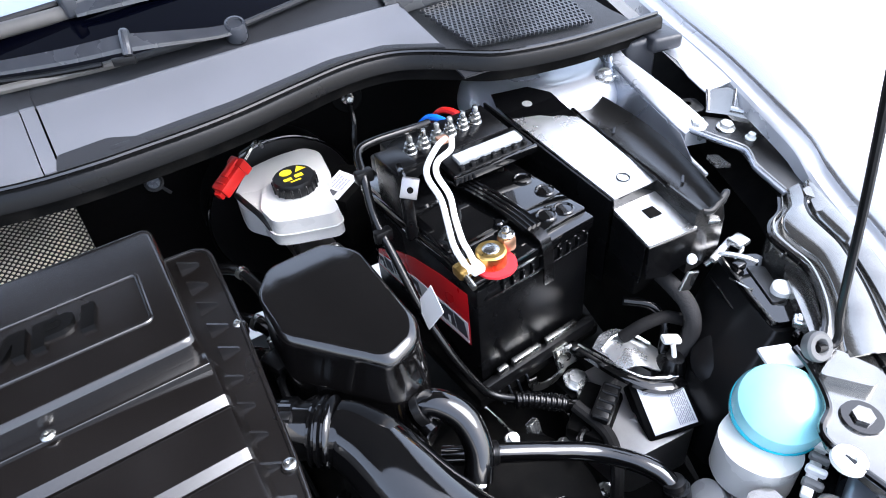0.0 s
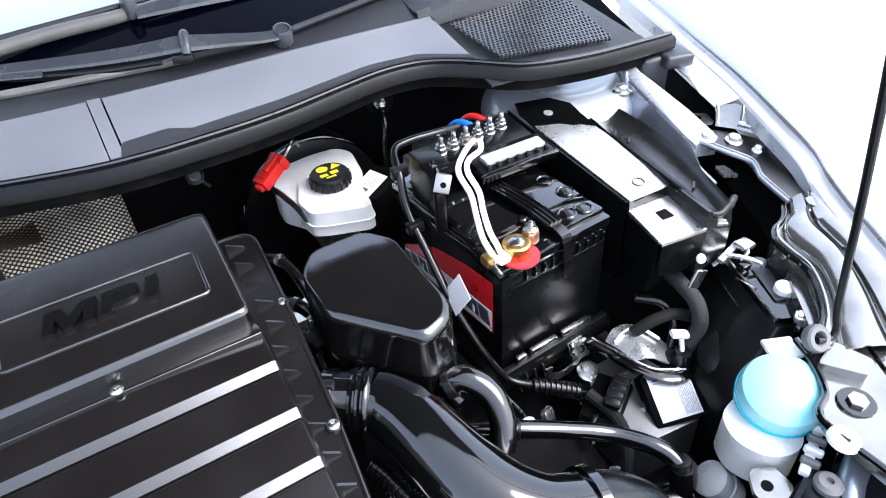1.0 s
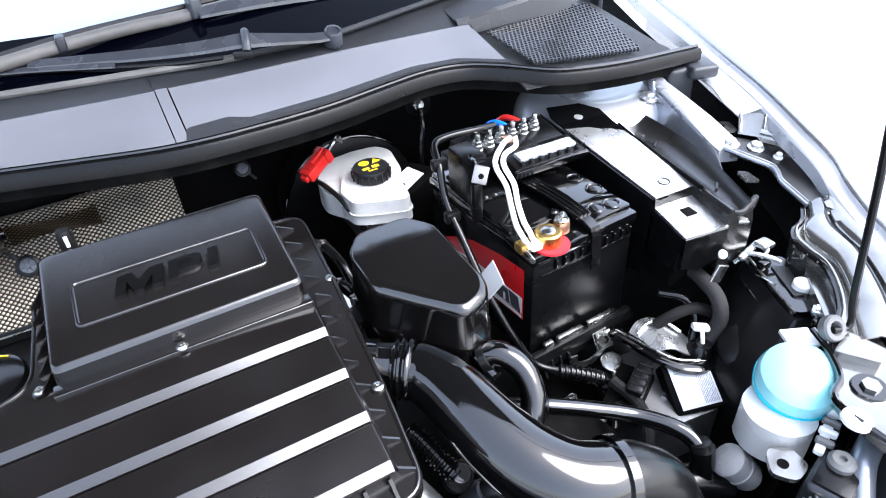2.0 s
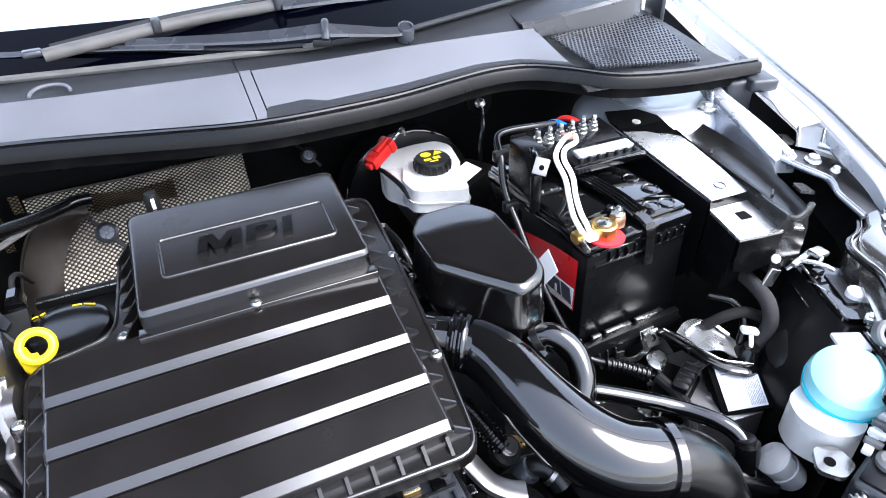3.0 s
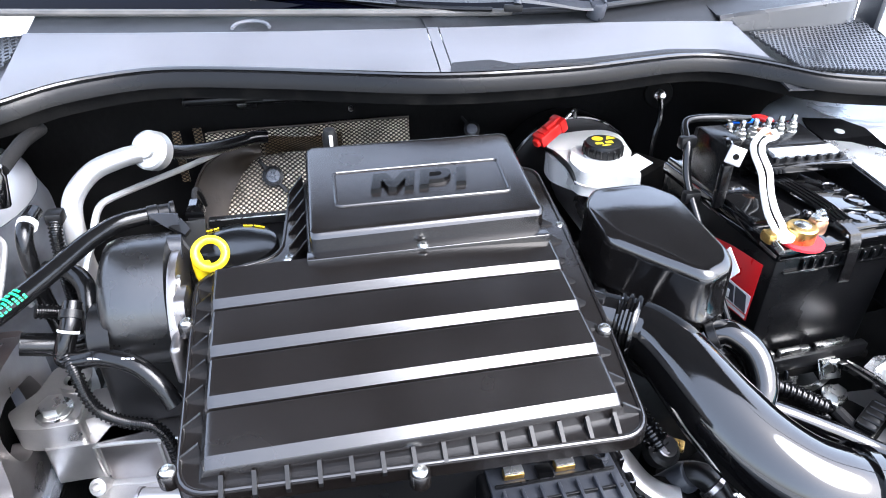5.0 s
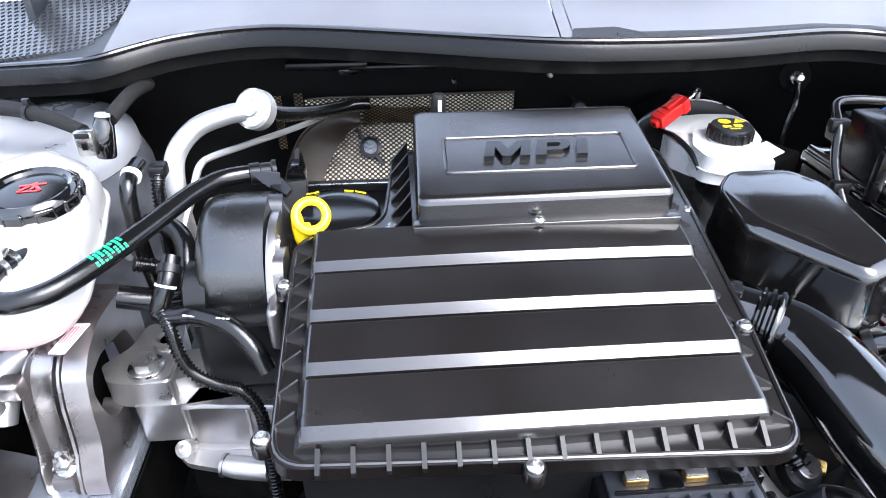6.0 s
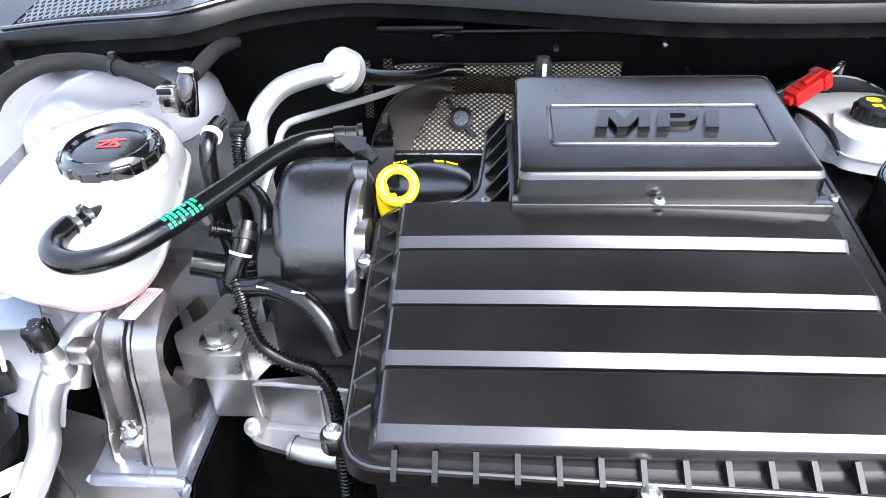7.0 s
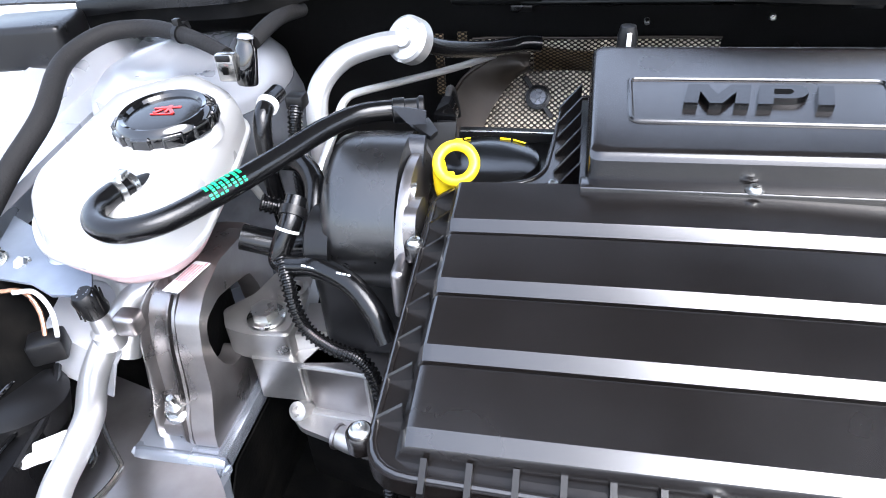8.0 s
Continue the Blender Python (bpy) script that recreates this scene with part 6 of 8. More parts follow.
arm = thing("engine_support_arm", (-0.51, 0.46, 0.60), "cast aluminium engine support with hex bolt", "engine support")
part("block", slab(rounded([(-0.582, 0.472), (-0.560, 0.500), (-0.552, 0.538), (-0.512, 0.540), (-0.503, 0.490), (-0.503, 0.442), (-0.538, 0.441), (-0.552, 0.443), (-0.568, 0.447)], 0.006, 3), 0.660, 0.692, 0.003, 3), M_CAST, arm)
part("pad", slab(rounded([(-0.552, 0.456), (-0.548, 0.478), (-0.532, 0.484), (-0.512, 0.482), (-0.505, 0.470), (-0.504, 0.444), (-0.537, 0.442)], 0.007, 4), 0.690, 0.697, 0.0025, 2), M_CAST, arm)
part("bolt", hexhead(0.0135, 0.012, Matrix.Translation((-0.530, 0.460, 0.698)), 1.35), M_ZINC, arm, "bright zinc hex bolt")
part("eye", lathe([(0.016, -0.01), (0.016, 0.002), (0.011, 0.003), (0.009, -0.004), (0, -0.004)], 24, Matrix.Translation((-0.522, 0.506, 0.696))), M_CAST, arm)
part("eye_hole", lathe([(0.008, 0), (0, 0)], 20, Matrix.Translation((-0.522, 0.506, 0.6955))), M_DARK, arm)
part("step", slab(rounded([(-0.545, 0.438), (-0.497, 0.438), (-0.44, 0.446), (-0.43, 0.52), (-0.545, 0.505)], 0.004), 0.612, 0.664, 0.003, 3), M_CAST, arm)
part("web", slab([(-0.512, 0.452), (-0.45, 0.470), (-0.45, 0.505), (-0.512, 0.50)], 0.655, 0.684, 0.004, 2), M_CAST, arm)
part("timing_cover", slab(rounded([(-0.494, 0.437), (-0.395, 0.428), (-0.385, 0.47), (-0.48, 0.47)], 0.006), 0.605, 0.664, 0.004, 2), M_ALU, arm, "darker flat casting face")
part("cover_rim", tube([(-0.496, 0.438, 0.605), (-0.497, 0.438, 0.652), (-0.488, 0.437, 0.661), (-0.43, 0.432, 0.662), (-0.39, 0.428, 0.662)], 0.0026, 8, 4), M_CAST, arm)
part("boss", lathe([(0.0095, -0.03), (0.0095, 0), (0.005, 0.001), (0.005, -0.006), (0, -0.006)], 20, to((-0.503, 0.424, 0.612), (-0.25, -0.75, 0.6))), M_CAST, arm)
part("upright_rib", box((-0.43, 0.432, 0.634), (0.004, 0.006, 0.05), 0.001, 2, Matrix.Rotation(radians(-6), 4, "Z")), M_CAST, arm)
part("lower_rib", box((-0.447, 0.430, 0.603), (0.10, 0.01, 0.006), 0.002, 2, Matrix.Rotation(radians(-6), 4, "Z")), M_CAST, arm)
part("sump_flange", slab(rounded([(-0.512, 0.428), (-0.497, 0.412), (-0.44, 0.396), (-0.385, 0.386), (-0.38, 0.44), (-0.50, 0.445)], 0.006), 0.597, 0.604, 0.002, 2), M_CAST, arm)
part("spout", tube([(-0.455, 0.405, 0.606), (-0.44, 0.401, 0.606), (-0.41, 0.396, 0.606)], [0.011, 0.012, 0.012], 18), M_CAST, arm, "short cylindrical boss")
part("spout_end", lathe([(0.0125, 0), (0.0125, 0.003), (0.009, 0.004), (0.0085, 0.001), (0, 0.001)], 20, to((-0.4555, 0.405, 0.606), (-1, 0.25, 0))), M_ALU, arm)
part("lower_cover", slab(rounded([(-0.505, 0.425), (-0.40, 0.40), (-0.38, 0.46), (-0.48, 0.46)], 0.01), 0.52, 0.59, 0.008, 2), M_DARK, arm, "dark lower cover")

rows = []
for y, z in ((0.62, 0.613), (0.50, 0.613), (0.374, 0.613), (0.364, 0.611), (0.357, 0.603), (0.352, 0.578), (0.344, 0.566), (0.334, 0.561), (0.25, 0.556), (0.16, 0.552)):
    l, r = -0.642 - 0.10 * max(0, y - 0.40), -0.548 + 0.02 * max(0, 0.40 - y)
    rows.append([(l - 0.004, y, z - 0.040), (l - 0.002, y, z - 0.008), (l + 0.002, y, z - 0.002), (l + 0.010, y, z), (0.5 * (l + r), y, z), (r - 0.010, y, z), (r - 0.003, y, z - 0.003), (r, y, z - 0.010), (r, y, z - 0.016)])
part("chassis_rail", sheet([spline([Vector(r[i]) for r in rows], 3) for i in range(9)], 0.002), M_PRIMER, body, "pale silver chassis rail")
# The rail's own side, its shade given by a near-black colour.
part("rail_side", sheet([[(-0.550, y, z) for y, z in ((0.16, 0.538), (0.335, 0.546), (0.375, 0.589), (0.62, 0.589))], [(-0.556, y, 0.50) for y in (0.16, 0.335, 0.375, 0.62)], [(-0.57, y, 0.42) for y in (0.16, 0.335, 0.375, 0.62)]], 0.002), M_DARK, body)
part("rail_flange", sheet([[Vector((-0.645 - 0.9 * max(0, y - 0.345) - d + 0.004 * math.sin(50 * y + 40 * d), y + 0.3 * d, 0.604 - 0.35 * max(d, 0) + (0.006 * math.sin(70 * d) if 0 < d < 0.05 else 0))) for y in np.linspace(0.16, 0.46, 26)] for d in (-0.13, -0.065, -0.030, -0.012, 0.0, 0.010, 0.022, 0.032, 0.045, 0.06, 0.10)], 0.002), M_ALU, body, "wavy welded flange", 60)
for off in (0.004, 0.028):
    part("weld_seam", tube([(-0.645 - 0.9 * max(0, y - 0.345) - off + 0.005 * math.sin(60 * y + 90 * off), y + 0.3 * off, 0.6065 - off * 0.35) for y in np.linspace(0.17, 0.45, 44)], 0.0026, 8), M_DULL, body, "wavy line of sealer")
for p in ((-0.688, 0.365, 0.590), (-0.664, 0.327, 0.592)):
    part("spot_bolt", hexhead(0.0075, 0.006, to(p, (-0.3, -0.2, 1)), 1.4), M_BLUEZINC, body)
for p in ((-0.615, 0.331, 0.562), (-0.592, 0.332, 0.562), (-0.600, 0.322, 0.562)):
    part("drain_hole", lathe([(0.0022, 0), (0.0022, 0.0004), (0, 0.0004)], 10, Matrix.Translation(p)), M_DARK, body)

tw = thing("corrugated_loom", (-0.45, 0.42, 0.7), "black corrugated wire conduit beside the engine", "conduit")
part("conduit", corrugated([(-0.490, 0.440, 0.785), (-0.482, 0.428, 0.772), (-0.476, 0.418, 0.752), (-0.466, 0.412, 0.732), (-0.446, 0.408, 0.719), (-0.421, 0.405, 0.710), (-0.409, 0.400, 0.693), (-0.404, 0.392, 0.668), (-0.402, 0.38, 0.62), (-0.40, 0.37, 0.57)], 0.0066, 0.0043, 0.0016, 14), M_RUBBER, tw)
vh = thing("vacuum_hose", (-0.45, 0.43, 0.76), "black rubber hose with elbow and white ring", "hose")
part("hose", tube([(-0.482, 0.475, 0.822), (-0.484, 0.458, 0.808), (-0.490, 0.448, 0.793), (-0.493, 0.443, 0.780), (-0.480, 0.438, 0.779), (-0.455, 0.433, 0.783), (-0.425, 0.422, 0.777), (-0.404, 0.409, 0.760), (-0.393, 0.399, 0.740)], 0.0092, 16), M_RUBBER, vh)
part("ring", lathe([(0.0092, -0.0012), (0.0100, -0.0012), (0.0100, 0.0012), (0.0092, 0.0012)], 20, to((-0.486, 0.4545, 0.803), (-0.25, -0.55, -0.8))), M_WHITE, vh)
part("collar", lathe([(0.0095, -0.004), (0.0112, -0.004), (0.0112, 0.004), (0.0095, 0.004)], 20, to((-0.483, 0.465, 0.814), (-0.1, -0.75, -0.6))), M_BLACK, vh)
part("print", bars(to((-0.445, 0.4235, 0.7878), (-0.1, -0.5, 0.85)), 1, 0.045, 0.003, 1.0, 0.0004, 3), M_PAPER, vh)

# ---- lower front corner on the tank side ----
al = thing("service_pipe", (-0.66, 0.36, 0.66), "pale aluminium service pipe with black valve cap", "pipe")
part("pipe", tube([(-0.615, 0.20, 0.62), (-0.640, 0.272, 0.655), (-0.646, 0.318, 0.666), (-0.654, 0.350, 0.669), (-0.672, 0.382, 0.671), (-0.680, 0.410, 0.678), (-0.676, 0.436, 0.694), (-0.662, 0.455, 0.712), (-0.644, 0.47, 0.72)], 0.0125, 18), M_PIPE, al)
part("boss", lathe([(0.013, -0.012), (0.014, 0.006), (0.010, 0.010), (0.008, 0.03)], 18, to((-0.668, 0.418, 0.70), (0.0, -0.1, 1))), M_PIPE, al)
part("valve_cap", lathe([(0.0112, 0), (0.0122, 0.003), (0.0118, 0.022), (0.009, 0.026), (0, 0.026)], 24, to((-0.668, 0.418, 0.727), (-0.15, -0.2, 1))), M_BLACK, al)
for k in range(12):
    a = 2 * math.pi * k / 12
    part("knurl", box(to((-0.668, 0.418, 0.727), (-0.15, -0.2, 1)) @ Vector((0.012 * math.cos(a), 0.012 * math.sin(a), 0.012)), (0.0016, 0.0016, 0.018), 0.0004, 1), M_BLACK, al)
part("valve_star", join(*[box(to((-0.666, 0.420, 0.727), (-0.15, -0.2, 1)) @ Vector((0.005 * math.cos(a), 0.005 * math.sin(a), 0.0262)), (0.0060, 0.0005, 0.0004), 0, 1, Matrix.Rotation(a, 4, "Z")) for a in np.linspace(0, 2 * math.pi, 9)[:-1]]), M_FAINT, al, "pale raised lines on the cap")
part("second_pipe", tube([(-0.76, 0.495, 0.715), (-0.724, 0.487, 0.722), (-0.697, 0.483, 0.722), (-0.675, 0.470, 0.712), (-0.668, 0.450, 0.690), (-0.672, 0.43, 0.66)], 0.0135, 16), M_PIPE, al)
wb = thing("wing_bracket", (-0.72, 0.46, 0.75), "blue-grey sheet steel bracket with a hex bolt", "bracket")
part("plate", sheet([[(-0.80, 0.500, 0.770), (-0.755, 0.482, 0.763), (-0.717, 0.482, 0.760), (-0.702, 0.470, 0.758)], [(-0.79, 0.46, 0.762), (-0.750, 0.450, 0.758), (-0.712, 0.452, 0.757), (-0.681, 0.444, 0.756)], [(-0.77, 0.425, 0.752), (-0.728, 0.421, 0.752), (-0.700, 0.410, 0.750), (-0.660, 0.412, 0.752)]], 0.003), M_BRACKET, wb)
part("bolt", hexhead(0.0105, 0.009, to((-0.718, 0.459, 0.758), (0, -0.25, 1)), 1.4), M_BLUEZINC, wb)
for i in range(5):
    part("nut", hexhead(0.0065, 0.008, to((-0.800 + 0.012 * i, 0.445 + 0.012 * (i % 2), 0.748 + 0.005 * (i % 3)), (0.3 * (i % 2) - 0.1, -0.6, 0.8)), 1.3), M_ZINC, wb)
part("wing_apron", sheet([[(-0.84, 0.52, 0.725), (-0.74, 0.51, 0.715), (-0.665, 0.49, 0.700)], [(-0.84, 0.44, 0.700), (-0.74, 0.425, 0.690), (-0.668, 0.41, 0.668)], [(-0.84, 0.42, 0.66), (-0.74, 0.41, 0.65), (-0.672, 0.395, 0.640)]], 0.002), M_PALE, body, "bright silver inner wing apron")
hl = thing("headlamp_housing", (-0.74, 0.32, 0.6), "black plastic rear of a headlamp", "headlamp", "headlamps")
part("shell", slab(rounded([(-0.86, 0.20), (-0.685, 0.22), (-0.70, 0.34), (-0.735, 0.41), (-0.86, 0.44)], 0.03), 0.50, 0.66, 0.02, 4), M_CASE, hl)
part("back_cover", lathe([(0.05, -0.02), (0.052, 0.006), (0.04, 0.012), (0, 0.012)], 30, to((-0.75, 0.36, 0.66), (0.1, 0.2, 1))), M_BLACK, hl)
part("moulded_rib", tube([(-0.80, 0.24, 0.664), (-0.76, 0.30, 0.668), (-0.745, 0.36, 0.676), (-0.76, 0.41, 0.668)], 0.003, 8), M_GLOSS, hl)
part("moulded_rib", tube([(-0.74, 0.22, 0.662), (-0.715, 0.28, 0.664), (-0.712, 0.33, 0.664)], 0.0025, 8), M_GLOSS, hl)
part("rib", tube([(-0.695, 0.30, 0.655), (-0.705, 0.36, 0.66), (-0.735, 0.41, 0.658)], 0.004, 8), M_BLACK, hl)
part("connector", box((-0.722, 0.402, 0.694), (0.032, 0.026, 0.024), 0.004, 2, Matrix.Rotation(radians(30), 4, "Z")), M_BLACK, hl)
for x, col in ((-0.735, M_COPPER), (-0.722, M_WHITE)):
    part("wire", tube([(x + 0.015, 0.40, 0.70), (x + 0.004, 0.418, 0.722), (x - 0.012, 0.425, 0.738), (x - 0.03, 0.42, 0.74)], 0.0022, 8), col, hl)
cl = thing("pipe_clip", (-0.668, 0.315, 0.65), "white plastic pipe clip on the service pipe", "clip")
part("clip", box((-0.672, 0.322, 0.660), (0.030, 0.014, 0.016), 0.003, 2, Matrix.Rotation(radians(40), 4, "Z")), M_WHITE, cl)
part("tail", box((-0.69, 0.312, 0.652), (0.018, 0.008, 0.010), 0.002, 2, Matrix.Rotation(radians(40), 4, "Z")), M_WHITE, cl)

# ---- right-hand corner ----
hb = thing("relay_bracket", (0.505, 0.52, 0.80), "black sheet steel bracket with sky reflection painted on its stepped top", "bracket")


def plate_part(name, poly, z, slope, y0, t=0.003, mat=M_GLOSS):
    b = slab(poly, -t, 0, 0.0008, 1)
    bmesh.ops.transform(b, matrix=Matrix(((1, 0, 0, 0), (0, 1, 0, 0), (0, slope, 1, z - slope * y0), (0, 0, 0, 1))), verts=b.verts)
    return part(name, b, mat, hb)


# Sky mirrored in the black plates is put in as bright metal, ragged edge included.
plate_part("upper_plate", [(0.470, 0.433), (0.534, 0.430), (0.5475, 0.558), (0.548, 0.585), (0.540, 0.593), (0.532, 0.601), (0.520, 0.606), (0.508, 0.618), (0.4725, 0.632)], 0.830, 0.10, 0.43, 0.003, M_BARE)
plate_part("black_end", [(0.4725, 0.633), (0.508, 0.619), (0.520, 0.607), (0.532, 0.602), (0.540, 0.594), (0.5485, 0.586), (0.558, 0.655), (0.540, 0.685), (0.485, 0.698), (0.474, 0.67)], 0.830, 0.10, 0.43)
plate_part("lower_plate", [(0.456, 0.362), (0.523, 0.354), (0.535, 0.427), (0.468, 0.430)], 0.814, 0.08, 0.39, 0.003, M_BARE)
part("step", sheet([[(0.468, 0.4315, 0.8295), (0.535, 0.4285, 0.8295)], [(0.468, 0.430, 0.816), (0.535, 0.427, 0.816)]], 0.002), M_GLOSS, hb)
part("side", sheet([[(0.469, y, 0.8275 + 0.1 * (y - 0.43)) for y in np.linspace(0.434, 0.69, 6)], [(0.466, y, 0.70) for y in np.linspace(0.434, 0.69, 6)]], 0.003), M_CASE, hb)
part("front_side", sheet([[(0.456, 0.364, 0.809), (0.49, 0.359, 0.809), (0.523, 0.355, 0.809)], [(0.46, 0.366, 0.76), (0.49, 0.362, 0.75), (0.52, 0.358, 0.76)]], 0.003), M_CASE, hb)
part("left_side", sheet([[(0.4565, 0.366, 0.809), (0.4675, 0.428, 0.814)], [(0.458, 0.37, 0.75), (0.468, 0.43, 0.75)]], 0.002), M_CASE, hb)
part("punched_ring", lathe([(0.0085, 0), (0.0085, 0.0012), (0.0072, 0.0012), (0.0072, 0)], 24, to((0.506, 0.456, 0.8325), (0, -0.1, 1))), M_GLOSS, hb)
part("top_hole", lathe([(0.007, 0), (0.007, 0.0008), (0, 0.0008)], 20, to((0.512, 0.650, 0.8520), (0, -0.1, 1))), M_PIPE, hb)
part("square_hole", box((0.500, 0.402, 0.8150), (0.017, 0.017, 0.0014), 0.0002, 1, Matrix.Rotation(radians(-6), 4, "Z")), M_DARK, hb)
part("tongue", box((0.546, 0.365, 0.806), (0.036, 0.016, 0.005), 0.001, 1, Matrix.Rotation(radians(-35), 4, "Z")), M_ZINC, hb)
part("tongue_fold", box((0.552, 0.388, 0.803), (0.010, 0.04, 0.018), 0.002, 1, Matrix.Rotation(radians(-18), 4, "Z")), M_GLOSS, hb)
part("rivet", lathe([(0.0066, 0), (0.0056, 0.003), (0, 0.004)], 18, to((0.512, 0.345, 0.775), (-0.2, -0.8, 0.5))), M_WHITE, hb)
part("tab", box((0.50, 0.335, 0.755), (0.022, 0.004, 0.026), 0.001, 1, Matrix.Rotation(radians(25), 4, "Y")), M_ZINC, hb)
# Near-black filler in place of the empty shade under the bracket.
part("shade_block", box((0.495, 0.42, 0.745), (0.04, 0.06, 0.09), 0.006, 2), M_DARK, hb)

inl = thing("air_intake_snorkel", (0.59, 0.5, 0.76), "glossy black plastic air intake snorkel", "air intake")
rows = []
for u in np.linspace(0, 1, 9):
    y = 0.618 - 0.262 * u
    l, r = 0.564 - 0.044 * u, 0.628 - 0.066 * u + 0.014 * math.sin(u * math.pi)
    rows.append([(l, y, 0.826), (l + 0.004, y, 0.834), (l + 0.010, y, 0.833), (l + (r - l) * 0.3, y, 0.826), (l + (r - l) * 0.6, y, 0.824), (l + (r - l) * 0.85, y, 0.832), (r - 0.004, y, 0.838), (r, y, 0.834), (r + 0.012, y, 0.80), (r + 0.012, y, 0.74), (l, y, 0.74)])
part("shell", loft(rows), M_SNORKEL, inl, "", 40)
part("front_lip", tube([(0.530, 0.362, 0.826), (0.545, 0.355, 0.824), (0.575, 0.362, 0.832), (0.585, 0.37, 0.81)], 0.004, 8), M_BLACK, inl)
part("left_edge", tube([(0.567, 0.617, 0.837), (0.555, 0.55, 0.835), (0.532, 0.41, 0.834)], 0.0035, 8), M_GLOSS, inl)
for (x, y) in ((0.566, 0.575), (0.570, 0.55), (0.552, 0.415)):
    part("moulded_mark", box((x + 0.012, y, 0.8275), (0.016, 0.003, 0.001), 0.0003, 1, Matrix.Rotation(radians(40), 4, "Z")), M_GREY, inl)

# rail and bracket along the wing
part("upper_rail", loft([[(x, y, z - 0.022), (x, y, z - 0.002), (x + 0.003, y, z + 0.001), (x + 0.5 * w, y - 0.002, z + 0.003), (x + w - 0.003, y - 0.004, z + 0.001), (x + w, y - 0.004, z - 0.003), (x + w, y - 0.004, z - 0.03)] for x, y, z, w in
                         ((0.690, 0.72, 0.885, 0.020), (0.668, 0.648, 0.869, 0.024), (0.660, 0.595, 0.855, 0.034), (0.658, 0.550, 0.840, 0.041), (0.664, 0.513, 0.820, 0.044), (0.668, 0.500, 0.813, 0.042))]), M_PALE, body, "pale pressed rail beside the strut tower")
part("rail_web", sheet([[(0.668, 0.650, 0.862), (0.659, 0.60, 0.850), (0.657, 0.55, 0.834), (0.664, 0.505, 0.812)], [(0.662, 0.650, 0.835), (0.655, 0.595, 0.822), (0.652, 0.535, 0.802), (0.655, 0.47, 0.785)], [(0.645, 0.64, 0.80), (0.640, 0.58, 0.78), (0.645, 0.52, 0.76), (0.652, 0.45, 0.75)]], 0.002), M_PRIMER, body)
# Pale tube stands in for the highlight running down the web.
part("web_highlight", tube([(0.664, 0.630, 0.845), (0.668, 0.585, 0.826), (0.668, 0.540, 0.804), (0.660, 0.488, 0.788), (0.653, 0.445, 0.779)], 0.0030, 8), M_PALE, body)
part("rail_post", tube([(0.672, 0.665, 0.872), (0.668, 0.645, 0.850), (0.664, 0.630, 0.820)], 0.008, 12), M_PRIMER, body)
part("tower_nut", lathe([(0.015, 0), (0.015, 0.003), (0.011, 0.005), (0.0105, 0.011), (0.007, 0.014), (0, 0.0145)], 20, Matrix.Translation((0.652, 0.645, 0.846))), M_BARE, body)
SLOPE = 0.172
BRACKET = Matrix(((1, 0, 0, 0), (0, 1, 0, 0), (0, SLOPE, 1, 0.815 - SLOPE * 0.518), (0, 0, 0, 1)))
part("wing_plate", slab(rounded([(0.670, 0.519), (0.718, 0.515), (0.743, 0.490), (0.761, 0.467), (0.751, 0.394), (0.722, 0.336), (0.716, 0.320), (0.680, 0.314), (0.688, 0.345), (0.684, 0.357), (0.692, 0.408), (0.705, 0.437), (0.688, 0.472)], 0.008), -0.003, 0, 0.001, 1, BRACKET), M_HOUSING, body, "glossy black mounting plate")
for off, rr, mt in ((0.0, 0.0034, M_PRIMER), (0.0085, 0.0022, M_DULL)):
    part("plate_edge", tube([(x + off, y + 0.4 * off, z) for x, y, z in ((0.671, 0.517, 0.816), (0.688, 0.472, 0.809), (0.704, 0.437, 0.803), (0.700, 0.420, 0.800), (0.691, 0.404, 0.796), (0.686, 0.375, 0.791), (0.683, 0.352, 0.787))], rr, 8), mt, body)
part("outer_rim", tube([(0.744, 0.492, 0.826), (0.757, 0.468, 0.822), (0.757, 0.430, 0.814), (0.748, 0.390, 0.804), (0.732, 0.352, 0.796), (0.718, 0.325, 0.788), (0.700, 0.309, 0.783)], 0.0042, 8), M_SILVER, body)
part("wing_cup", sheet([[(0.735, 0.535, 0.841), (0.758, 0.512, 0.846), (0.764, 0.475, 0.840), (0.752, 0.42, 0.826)], [(0.735, 0.522, 0.834), (0.753, 0.500, 0.836), (0.764, 0.467, 0.829), (0.755, 0.41, 0.815)], [(0.722, 0.515, 0.819), (0.743, 0.490, 0.817), (0.760, 0.463, 0.813), (0.752, 0.398, 0.804)]], 0.002), M_DULL, body, "dull silver cup in the wing edge")
for p, q in (((0.724, 0.513, 0.822), (0.738, 0.530, 0.842)), ((0.746, 0.489, 0.821), (0.762, 0.502, 0.845))):
    part("cup_crease", tube([p, ((p[0] + q[0]) / 2, (p[1] + q[1]) / 2, (p[2] + q[2]) / 2 + 0.003), q], 0.0028, 8), M_SILVER, body)
part("wing_tab", slab(rounded([(0.700, 0.528), (0.716, 0.560), (0.738, 0.548), (0.724, 0.516)], 0.008), 0.820, 0.823, 0.001, 1), M_DULL, body, "flange tab with a hole")
part("tab_hole", lathe([(0.005, 0), (0, 0)], 16, Matrix.Translation((0.7165, 0.543, 0.8236))), M_DARK, body)
